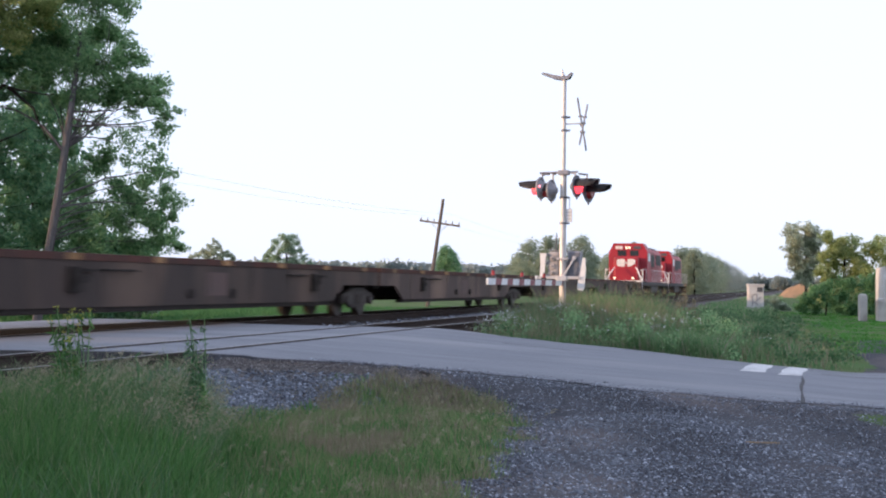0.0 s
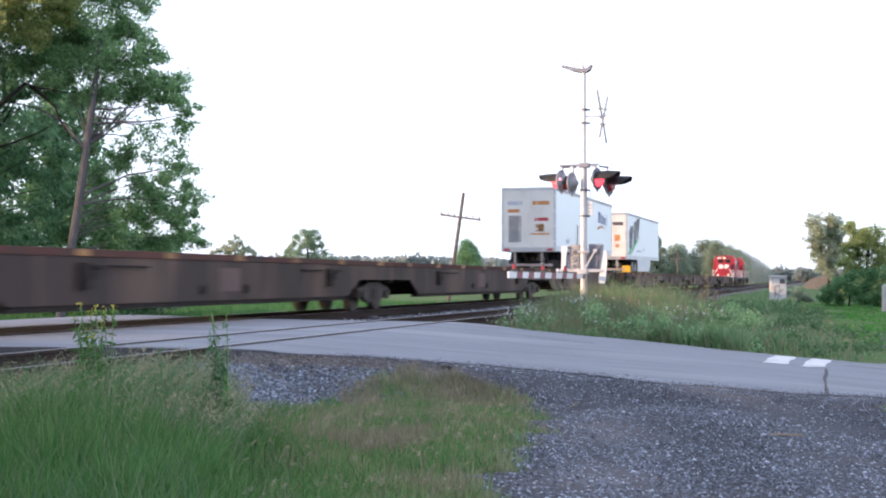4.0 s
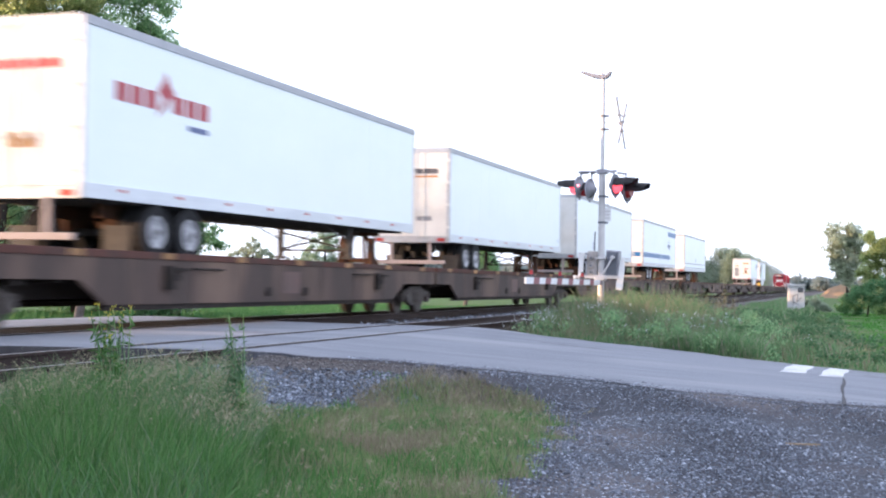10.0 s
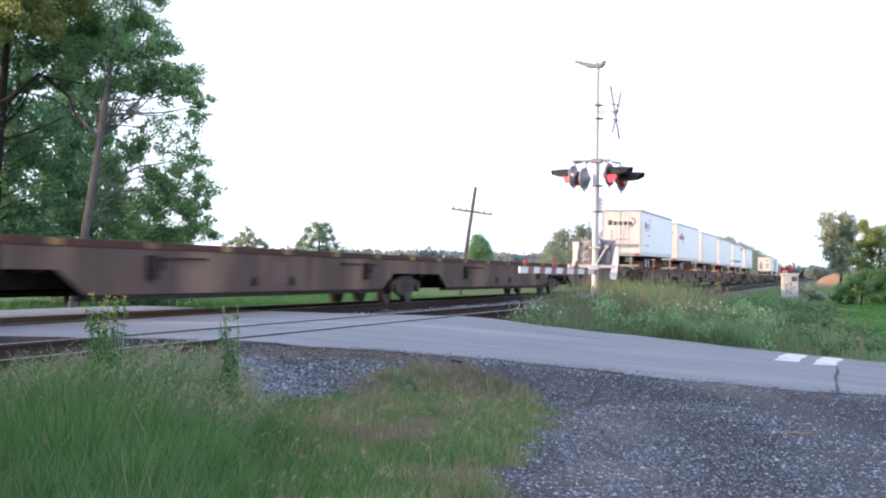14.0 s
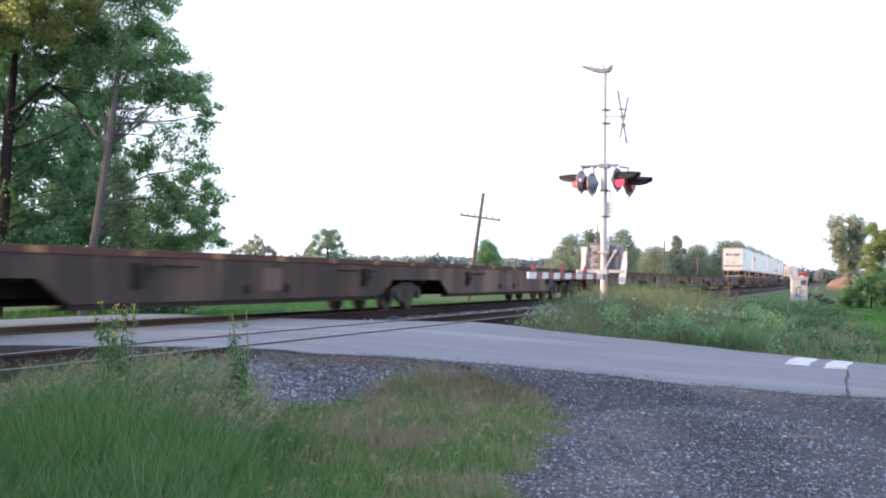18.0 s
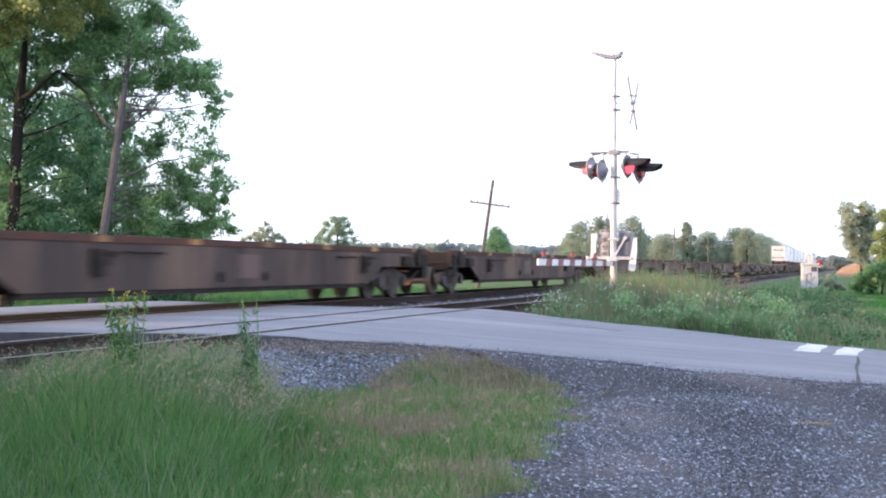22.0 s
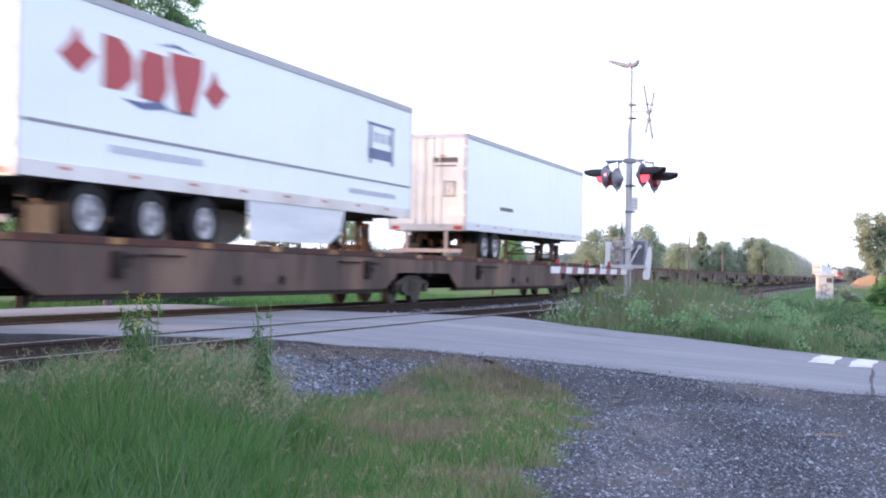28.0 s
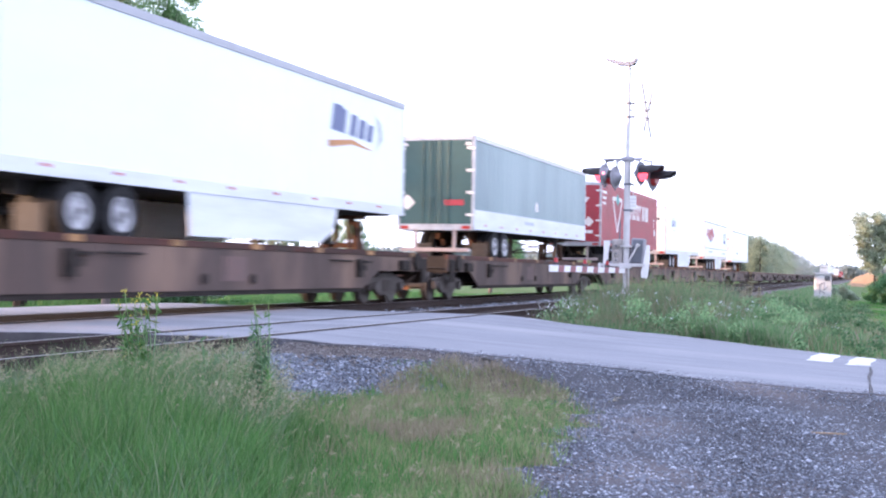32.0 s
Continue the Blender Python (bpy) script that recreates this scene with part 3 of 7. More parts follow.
def bogie(parent, y, name="bogie"):
    """Two-axle bogie centred at y under a car."""
    bm = bmesh.new()
    box(bm, -1.1, 1.1, y - 0.22, y + 0.22, 0.42, 0.68, 0.03)
    b = part(name, bm, "truck_steel", parent, "dark grimy cast steel bogie")
    for s in (-1, 1):
        fr = [(y - 1.22, 0.36), (y - 1.22, 0.62), (y - 0.75, 0.70), (y - 0.38, 0.80), (y + 0.38, 0.80), (y + 0.75, 0.70), (y + 1.22, 0.62),
              (y + 1.22, 0.36), (y + 0.82, 0.40), (y + 0.5, 0.24), (y - 0.5, 0.24), (y - 0.82, 0.40)]
        part("side_frame", plate(fr, "x", s * 0.93, s * 1.08), "truck_steel", b)
        sp = bmesh.new()
        for o in (-0.16, 0, 0.16):
            rod(sp, (s * 1.09, y + o, 0.34), (s * 1.09, y + o, 0.62), 0.07, n=8)
        part("spring_pack", sp, "wheel_steel", b)["kind"] = "stuff"
        bc = bmesh.new()
        for o in (-0.9, 0.9):
            rod(bc, (s * 1.06, y + o, 0.45), (s * 1.17, y + o, 0.45), 0.13, n=10)
        part("bearing_set", bc, "wheel_steel", b)["kind"] = "stuff"
    for o in (-0.9, 0.9):
        w = rd((-1.0, y + o, 0.43), (1.0, y + o, 0.43), 0.08)
        for s in (-1, 1):
            rod(w, (s * 0.70, y + o, 0.43), (s * 0.83, y + o, 0.43), 0.42, n=20)
            rod(w, (s * 0.665, y + o, 0.43), (s * 0.70, y + o, 0.43), 0.445, n=20)
        part("wheelset", w, "wheel_steel", b)
    return b


def bracket(bm, side, y):
    """Dark folded side ladder bracket on the sill."""
    x = side * 1.30
    box(bm, x, x + side * 0.10, y - 0.17, y + 0.12, 0.70, 1.14, 0.02)
    box(bm, x, x + side * 0.13, y + 0.12, y + 0.55, 1.05, 1.10)
    box(bm, x, x + side * 0.12, y - 0.12, y + 0.22, 0.86, 0.98)


def platform(front, rear, lead, tail):
    """One platform; y = 0 is the nose of its trailer. front, rear: y of its ends; lead: bogie under the front, tail: bogie under the rear."""
    u = empty("spine_car")
    tagged(u, "long low brown weathered steel spine car platform", "rail car", "spine cars of the train")
    c0, c1 = (front - 2.7, front - 3.6) if not lead else (front - 3.6, front - 4.5)
    d0, d1 = (rear + 1.4, rear + 2.2) if not tail else (rear + 2.2, rear + 3.1)
    for s in (-1, 1):
        prof = [(front, SILL_MID), (front, SILL_TOP - 0.13), (rear, SILL_TOP - 0.13), (rear, SILL_MID), (d0, SILL_MID), (d1, SILL_BOT), (c1, SILL_BOT), (c0, SILL_MID)]
        side = part("side_sill", plate(prof, "x", s * 1.24, s * 1.30), "car_steel", u)
        part("top_flange", bx(s * 1.20, s * 1.32, rear, front, SILL_TOP - 0.13, SILL_TOP, 0.012), "car_top", side, "rusty red top flange")
        lip = plate([(d1 - 0.05, SILL_BOT - 0.10), (d1 + 0.1, SILL_BOT), (c1 - 0.1, SILL_BOT), (c1 + 0.05, SILL_BOT - 0.10)], "x", s * 1.05, s * 1.27)
        part("bottom_chord", lip, "car_dark", side)
        for k, y in enumerate(np.linspace(rear + 1.3, front - 1.2, 7)):
            part("reflector", bx(s * 1.32, s * 1.326, y - 0.2, y + 0.2, SILL_TOP - 0.12, SILL_TOP - 0.01), "yellow", side, "faded yellow reflective patch")
        for y in (front - 4.9, rear + 4.2):
            bm = bmesh.new()
            bracket(bm, s, y)
            part("step_bracket", bm, "car_dark", side)
        for y in (front - 6.0, rear + 5.6):
            rails_ = bmesh.new()
            rod(rails_, (s * 1.37, y - 0.55, 1.09), (s * 1.37, y + 0.55, 1.09), 0.022, n=6)
            for o in (-0.55, 0.55):
                rod(rails_, (s * 1.30, y + o, 1.09), (s * 1.37, y + o, 1.09), 0.02, n=6)
            part("grab_rail", rails_, "car_dark", side)
        for y in (rear + 8.3, rear + 10.2):
            part("jacking_pad", rd((s * 1.30, y, 0.66), (s * 1.345, y, 0.66), 0.1, n=12), "car_dark", side)
        part("data_panel", bx(s * 1.30, s * 1.305, rear + 9.0, rear + 9.95, 0.62, 1.10), "stencil", side, "faded red stencil panel")
        ribs = bmesh.new()
        for y in np.linspace(d1 + 0.8, c1 - 0.8, 7):
            box(ribs, s * 1.30, s * 1.308, y - 0.035, y + 0.035, SILL_BOT, SILL_TOP - 0.13)
        part("weld_ribbing", ribs, "car_steel", side)["kind"] = "stuff"
    dk = bx(-1.24, 1.24, rear + 0.05, front - 0.05, DECK - 0.06, DECK)
    part("deck", dk, "car_dark", u)
    part("centre_sill", bx(-0.35, 0.35, rear + 0.2, front - 0.2, 0.52, DECK - 0.06), "car_dark", u)
    bm = bmesh.new()
    for y in np.linspace(rear + 1.0, front - 1.0, 10):
        box(bm, -1.24, 1.24, y - 0.06, y + 0.06, 0.8, DECK - 0.06)
    part("floor_framing", bm, "car_dark", u)["kind"] = "stuff"
    for y0, y1 in ((rear, rear + 0.12), (front - 0.12, front)):
        part("end_plate", bx(-1.22, 1.22, y0, y1, SILL_MID - 0.1, SILL_TOP - 0.05), "car_dark", u)
    # trailer hitch that folds up under a kingpin
    h = part("hitch", bx(-0.28, 0.28, -1.45, -0.85, 1.16, 1.26, 0.02), "rust_glow", u, "rusty brown trailer hitch stand")
    return u, h


def train_units():
    """Builds one platform of each kind and copies them along the train."""
    first, _ = platform(1.2, -20.55 + 1.2, True, False)
    bogie(first, -1.25)
    mid, _ = platform(1.15, -19.75 + 1.2, False, False)
    bogie(mid, 0.1)
    last, _ = platform(1.15, -19.6, False, True)
    bogie(last, 0.1)
    bogie(last, -18.85)
    for u, y0, y1 in ((first, 1.2, 2.05), (last, -19.6, -20.3)):
        bm = rd((0, y0, 0.86), (0, y1, 0.86), 0.09)
        box(bm, -0.16, 0.16, min(y1, y1 - 0.1) - 0.1, max(y1, y1 + 0.1), 0.70, 1.02, 0.03)
        c = part("coupler", bm, "rust_glow", u, "rusty knuckle coupler")
        part("brake_hose", rd((0.35, y0, 0.8), (0.2, y1, 0.42), 0.03), "car_dark", c)
        part("cut_lever", rd((-1.2, y0 + (0.1 if y1 > y0 else -0.1), 1.0), (1.2, y0 + (0.1 if y1 > y0 else -0.1), 0.97), 0.025), "car_dark", c)
        part("end_beam", bx(-0.75, 0.75, y0 - 0.1 if y1 > y0 else y0 - 0.08, y0 + 0.08 if y1 > y0 else y0 + 0.1, 0.34, 0.46), "orange", c, "orange end sill beam")
        e = 1 if y1 > y0 else -1
        part("hand_brake_wheel", rd((1.32, y0 - e * 0.9, 1.12), (1.40, y0 - e * 0.9, 1.12), 0.24, n=16), "car_dark", u)
        part("brake_cylinder", bx(1.29, 1.42, y0 - e * 1.9 - 0.3, y0 - e * 1.9 + 0.3, 0.88, 1.15, 0.03), "car_dark", u)
        part("end_ladder", bx(1.30, 1.36, y0 - e * 0.35 - 0.2, y0 - e * 0.35 + 0.2, 0.55, 1.22, 0.02), "car_dark", u)
    used = set()
    for k in range(8):
        f0 = 91.3 - PACK * k
        for i in range(5 if k < 7 else 2):
            src = first if i == 0 else last if i == 4 else mid
            u = src if src not in used else copy_thing(src, pose(TRACK_FAR, 0, 0))
            used.add(src)
            MOVING.append((u, TRACK_FAR, f0 + STATION[i] + (1.1, 0.1, -0.15, -0.3, 0.2, -0.1, 0.0, 0.0)[k], 0.0))


train_units()
# ---- trailers ----
BODY_L, HALF = 16.3, 1.28


def mark(name, pts, material, parent, x=None, label=""):
    """Flat lettering or stripe shape on the near side of a trailer; pts are (y, z)."""
    x = HALF + 0.005 if x is None else x
    return part(name, plate(pts, "x", x, x + 0.004), material, parent, label)


def rect(y0, y1, z0, z1, slant=0.0):
    return [(y0, z0), (y1, z0), (y1 + slant, z1), (y0 + slant, z1)]


def wheel_pair(parent, y, r, base):
    """Dual road wheels on both sides of one axle; tyres with their rims."""
    ax = part("axle", rd((-1.0, y, base + r), (1.0, y, base + r), 0.07), "frame_dark", parent)
    for s in (-1, 1):
        for a in (1.26, 0.98):
            prof = [(a - 0.24, r - 0.22), (a - 0.24, r - 0.03), (a - 0.2, r), (a - 0.03, r), (a, r - 0.05), (a - 0.005, r - 0.14), (a - 0.02, r - 0.22)]
            bm = bmesh.new()
            rings = [[bm.verts.new((s * px, y + pr * math.cos(k * math.pi / 12), base + r + pr * math.sin(k * math.pi / 12))) for k in range(24)] for px, pr in prof]
            for p, q in zip(rings, rings[1:]):
                for k in range(24):
                    bm.faces.new((p[k], p[(k + 1) % 24], q[(k + 1) % 24], q[k]))
            bmesh.ops.recalc_face_normals(bm, faces=bm.faces)
            part("tyre", bm, "tyre", ax)
        dish = [(1.245, 0.30), (1.262, 0.285), (1.25, 0.26), (1.19, 0.22), (1.18, 0.15), (1.23, 0.12), (1.29, 0.09), (1.30, 0.0)]
        bm = bmesh.new()
        rings = [[bm.verts.new((s * px, y + max(pr, 0.002) * math.cos(k * math.pi / 10), base + r + max(pr, 0.002) * math.sin(k * math.pi / 10))) for k in range(20)] for px, pr in dish]
        for p, q in zip(rings, rings[1:]):
            for k in range(20):
                bm.faces.new((p[k], p[(k + 1) % 20], q[(k + 1) % 20], q[k]))
        bmesh.ops.recalc_face_normals(bm, faces=bm.faces)
        part("rim", bm, "rim", ax, "pale painted steel rim")
        part("hub_cap", rd((s * 1.298, y, base + r), (s * 1.31, y, base + r), 0.06, n=12), "frame_dark", ax)


def trailer(name, label, zb=2.35, zt=5.32, body="white_panel", door="white_door", axles=(-13.7, -12.45), skirt=None, band=None, ribs=0, flap="frame_dark",
            beam="frame_dark", bottom="skirt", length=BODY_L, topmat="top_trim"):
    """Van trailer riding on a platform; y = 0 is its nose, rear at -length, z from the rails."""
    t = tagged(empty(name), label, "trailer", "trailers on the train")
    L = length
    shell = part("van_body", bx(-HALF, HALF, -L + 0.05, -0.02, zb + 0.12, zt - 0.05, 0.02), body, t)
    part("roof", bx(-HALF + 0.02, HALF - 0.02, -L + 0.06, -0.04, zt - 0.05, zt - 0.01), "alu", t)
    for s in (-1, 1):
        part("top_rail", bx(s * (HALF - 0.03), s * (HALF + 0.02), -L + 0.04, 0.0, zt - 0.15, zt + 0.005, 0.01), topmat, t)
        lo = part("bottom_rail", bx(s * (HALF - 0.04), s * (HALF + 0.02), -L + 0.04, 0.0, zb - 0.02, zb + 0.23, 0.01), bottom, t)
        lamps = bmesh.new()
        for y in np.arange(-L + 1.2, -0.8, 1.9):
            box(lamps, s * (HALF + 0.02), s * (HALF + 0.03), y - 0.09, y + 0.09, zb + 0.12, zb + 0.17)
        part("reflective_tape", lamps, "red_light", lo)
        part("corner_post", bx(s * (HALF - 0.06), s * (HALF + 0.012), -0.08, 0.004, zb + 0.1, zt - 0.03, 0.02), "alu", t)
        if ribs:
            bm = bmesh.new()
            for y in np.linspace(-L + 0.6, -0.5, ribs):
                box(bm, s * HALF, s * (HALF + 0.006), y - 0.03, y + 0.03, zb + 0.2, zt - 0.14)
            part("side_ribbing", bm, body, shell)["kind"] = "stuff"
            if ribs > 35:
                bm = bmesh.new()
                for y in np.arange(-L + 0.4, -0.2, 0.42):
                    box(bm, s * (HALF - 0.05), s * (HALF + 0.025), y - 0.12, y + 0.12, zt, zt + 0.035, 0.012)
                part("scalloped_roof_edge", bm, body, shell)["kind"] = "stuff"
        else:
            bm = bmesh.new()
            for y in np.linspace(-L + 1.2, -1.2, 13):
                box(bm, s * HALF, s * (HALF + 0.0015), y - 0.012, y + 0.012, zb + 0.2, zt - 0.14)
            part("panel_seams", bm, body, shell)
        if band:
            part("rub_strip", bx(s * HALF, s * (HALF + 0.012), -L + 0.2, -0.15, band, band + 0.05), "grey_trim", shell, "dark grey rub strip")
        if skirt:
            a, b = skirt
            pr = [(b - 0.1, zb), (a, zb), (a + 0.12, zb - 0.82), (b - 0.95, zb - 0.82), (b - 0.35, zb - 0.55)]
            part("side_skirt", plate(pr, "x", s * (HALF - 0.03), s * HALF), "skirt", t, "pale side skirt under the trailer")
    # rear frame, doors, lock rods, lamps and bumper
    rear = bmesh.new()
    for s in (-1, 1):
        box(rear, s * (HALF - 0.07), s * (HALF + 0.015), -L - 0.02, -L + 0.06, zb, zt)
    box(rear, -HALF, HALF, -L - 0.02, -L + 0.06, zt - 0.14, zt)
    box(rear, -HALF, HALF, -L - 0.025, -L + 0.06, zb - 0.04, zb + 0.16)
    fr = part("rear_frame", rear, "alu", t)
    for s in (-1, 1):
        d = part("rear_door", bx(s * 0.012, s * (HALF - 0.075), -L - 0.01, -L + 0.04, zb + 0.165, zt - 0.145, 0.01), door, t)
        rods = bmesh.new()
        for o in (0.16, 0.42):
            rod(rods, (s * o, -L - 0.045, zb + 0.1), (s * o, -L - 0.045, zt - 0.1), 0.013, n=6)
            box(rods, s * o - 0.05, s * o + 0.05, -L - 0.06, -L - 0.01, zb + 0.95, zb + 1.05)
        part("lock_rod", rods, door, d)
        for z in np.linspace(zb + 0.45, zt - 0.4, 4):
            part("hinge", bx(s * (HALF - 0.24), s * (HALF + 0.02), -L - 0.04, -L - 0.01, z - 0.04, z + 0.04), "white_door", d)
        part("tail_lamp", bx(s * (HALF - 0.38), s * (HALF - 0.12), -L - 0.035, -L - 0.02, zb + 0.0, zb + 0.10), "red_light", fr, "red tail lamp")
    bump = bx(-1.15, 1.15, -L - 0.05, -L + 0.05, zb - 0.72, zb - 0.60, 0.01)
    for s in (-1, 1):
        box(bump, s * 0.65 - 0.05, s * 0.65 + 0.05, -L - 0.03, -L + 0.05, zb - 0.65, zb)
    part("rear_bumper", bump, "bumper", t, "dull red and grey rear impact bumper")
    # sliding axle frame, wheels, mud flaps
    ya, yb = min(axles) - 0.75, max(axles) + 0.75
    fb = bmesh.new()
    for s in (-1, 1):
        box(fb, s * 0.45, s * 0.6, ya, yb, zb - 0.28, zb - 0.02)
        for y in axles:
            box(fb, s * 0.5 - 0.08, s * 0.5 + 0.08, y - 0.35, y + 0.35, zb - 0.5, zb - 0.28)
    # Brown beams have the orange glow of the sun in their colour.
    part("axle_frame", fb, beam, t)
    r = 0.51
    for y in axles:
        wheel_pair(t, y, r, DECK + 0.012 * -y)
    for s in (-1, 1):
        part("mud_flap", bx(s * 0.7, s * 1.24, ya - 0.12, ya - 0.1, DECK + 0.3, zb - 0.42), flap, t)
    # under-body beams and landing gear
    bm = bmesh.new()
    for y in np.arange(-L + 0.5, -0.3, 0.62):
        box(bm, -HALF + 0.05, HALF - 0.05, y - 0.03, y + 0.03, zb - 0.06, zb + 0.1)
    part("underbody_framing", bm, "frame_dark", t)["kind"] = "stuff"
    lg = part("landing_gear", rd((-0.95, -4.12, zb - 0.62), (0.95, -4.12, zb - 0.62), 0.025, n=6), "frame_dark", t, "dark folded landing legs")
    for s in (-1, 1):
        leg = bx(s * 0.95 - 0.07, s * 0.95 + 0.07, -4.2, -4.05, zb - 0.78, zb, 0.01)
        box(leg, s * 0.95 - 0.14, s * 0.95 + 0.14, -4.26, -3.98, zb - 0.84, zb - 0.775)
        part("leg", leg, "frame_dark", lg)
        part("brace", rd((s * 0.95, -4.12, zb - 0.68), (s * 0.6, -2.6, zb - 0.05), 0.025, n=6), "frame_dark", lg)
        part("brace", rd((s * 0.95, -4.12, zb - 0.35), (s * 0.95, -5.6, zb - 0.05), 0.025, n=6), "frame_dark", lg)
        part("brace", rd((s * -0.95, -4.12, zb - 0.6), (s * 0.95, -4.12, zb - 0.15), 0.025, n=6), "frame_dark", lg)
    hs = part("hitch_stand", bx(-0.5, 0.5, -1.5, -0.7, zb - 0.14, zb - 0.02, 0.02), "rust_glow", t, "rusty folding hitch stand under the kingpin")
    for s in (-1, 1):
        part("strut", rd((s * 0.45, -0.5, DECK), (s * 0.22, -1.0, zb - 0.12), 0.06), "rust_glow", hs)
        part("strut", rd((s * 0.45, -1.7, DECK), (s * 0.22, -1.2, zb - 0.12), 0.055), "rust_glow", hs)
        part("hitch_post", bx(s * 0.42 - 0.07, s * 0.42 + 0.07, -1.28, -0.97, DECK, zb - 0.2), "rust_glow", hs)
    part("cross_brace", bx(-0.45, 0.45, -1.2, -1.1, DECK + 0.3, DECK + 0.42), "rust_glow", hs)
    return t


def lines(t, y0, y1, z0, n, h, gap, material, name="small_print", x=None):
    for i in range(n):
        mark(name, rect(y0 + 0.1 * (i % 2), y1 - 0.12 * (i % 3), z0 - i * (h + gap), z0 - i * (h + gap) + h), material, t, x)


def rear_bars(t, zs, material, x0=0.15, x1=1.0, L=BODY_L, h=0.1):
    for z in zs:
        part("rear_print", bx(x0, x1, -L - 0.016, -L - 0.011, z, z + h), material, t)


def at_rear(t, x0, x1, z0, z1, material, label=""):
    part("rear_decal", bx(x0, x1, -BODY_L - 0.018, -BODY_L - 0.011, z0, z1), material, t, label)


def trailers():
    """The loaded trailers; the last number of put is how far the nose sits from the end of its platform."""
    f0 = [91.3 - PACK * k for k in range(8)]

    def put(t, k, i, o=0.0):
        MOVING.append((t, TRACK_FAR, f0[k] - UNIT * i + o, 0.0))

    def small_logo(t, y, z, grow=1.0):
        for j, w in enumerate((0.62, 0.3, 0.45, 0.45, 0.42)):
            mark("logo_block", rect(y + j * 0.52 * grow, y + (j * 0.52 + w * 0.85) * grow, z - 0.02 * j, z + (0.62 - 0.07 * j) * grow, 0.12), "ink_blue", t)
        mark("logo_crescent", [(y + 2.75 * grow, z - 0.25), (y + 3.15 * grow, z + 0.05), (y + 3.05 * grow, z + 0.45), (y + 2.7 * grow, z + 0.6), (y + 2.88 * grow, z + 0.15)], "ink_faded", t)
        mark("logo_sweep", [(y - 0.2, z - 0.26), (y + 1.2, z - 0.12), (y + 2.6, z - 0.3), (y + 1.2, z - 0.24), (y - 0.1, z - 0.42)], "ink_orange", t)

    # white van with a big dark logo and a green sweep
    t = trailer("semi_trailer", "white van trailer with large dark logo and green sweep", skirt=(-11.3, -4.7), axles=(-13.6, -12.4), flap="flap_yellow")
    for pts in ([(-15.2, 3.05), (-14.6, 2.9), (-14.0, 3.35), (-13.7, 4.25), (-13.7, 4.55), (-14.6, 4.5), (-15.3, 4.1)],
                [(-13.4, 3.45), (-12.6, 3.25), (-12.0, 3.75), (-12.0, 4.9), (-13.0, 4.85), (-13.6, 4.25)],
                [(-11.65, 3.75), (-11.1, 3.85), (-10.5, 4.93), (-10.4, 5.2), (-12.0, 5.05), (-12.0, 4.78)]):
        mark("logo_shape", pts, "ink", t)
    mark("logo_slash", [(-14.0, 2.95), (-13.75, 2.98), (-12.6, 4.7), (-12.8, 4.72)], "ink_faded", t, HALF + 0.010)
    mark("logo_sweep", [(-16.1, 2.66), (-15.5, 2.66), (-13.2, 3.2), (-10.3, 3.92), (-10.2, 3.97), (-13.3, 3.38)], "ink_green", t, HALF + 0.008)
    mark("logo_sweep", [(-15.3, 2.6), (-14.7, 2.6), (-13.0, 3.1), (-10.4, 3.86), (-13.1, 3.17)], "ink_green", t, HALF + 0.008)
    for j in range(6):
        mark("small_print", rect(-11.9 + j * 0.42, -11.55 + j * 0.42, 2.86, 2.97), "ink_faded", t)
    mark("smudge", rect(-8.6, -8.25, 2.9, 3.15), "ink_faded", t)
    at_rear(t, 0.35, 1.05, 4.5, 4.72, "ink"), at_rear(t, -1.05, -0.35, 4.5, 4.72, "ink")
    at_rear(t, 0.5, 0.85, 3.5, 3.9, "ink_orange", "orange warning placard"), at_rear(t, 0.55, 0.8, 3.1, 3.3, "ink_orange")
    for z in (3.2, 3.4, 3.6, 3.8, 4.0):
        at_rear(t, -0.95, -0.45, z, z + 0.07, "ink_faded")
    put(t, 0, 4)

    t = trailer("semi_trailer", "white van trailer with dark blue front logo", skirt=(-11.2, -4.7), axles=(-14.3, -13.1))
    small_logo(t, -4.75, 4.1, 0.98)
    for y in (-13.8, -9.8):
        mark("decal", [(y, 2.72), (y + 0.9, 2.78), (y + 0.7, 3.05), (y + 0.45, 2.9), (y + 0.2, 3.0)], "ink_faded", t)
    at_rear(t, 0.2, 1.0, 4.5, 4.68, "ink_orange"), at_rear(t, -1.0, -0.3, 4.5, 4.68, "ink_faded"), at_rear(t, -1.0, -0.4, 4.15, 4.3, "ink_orange")
    at_rear(t, 0.3, 0.95, 3.75, 3.9, "ink_red"), at_rear(t, 0.35, 0.75, 3.25, 3.6, "yellow", "orange hazard placard")
    at_rear(t, -0.95, -0.35, 2.75, 4.0, "grey_trim"), at_rear(t, 0.1, 1.0, 3.1, 3.18, "ink_orange")
    put(t, 1, 0)

    t = trailer("semi_trailer", "plain white van trailer with grey rub strips", band=2.95, axles=(-14.3, -13.0))
    mark("smudge", [(-8.4, 3.15), (-8.15, 3.1), (-8.0, 3.3), (-8.1, 3.5), (-8.35, 3.45)], "ink_faded", t)
    for s in (-1, 1):
        part("lower_strip", bx(s * HALF, s * (HALF + 0.01), -BODY_L + 0.2, -0.15, 2.62, 2.66), "grey_trim", t, "thin grey rub strip")
    at_rear(t, -0.9, -0.6, 3.2, 3.5, "ink_faded")
    put(t, 1, 4, -0.45)

    t = trailer("semi_trailer", "white van trailer with dark blue stripes", axles=(-14.1, -12.9))
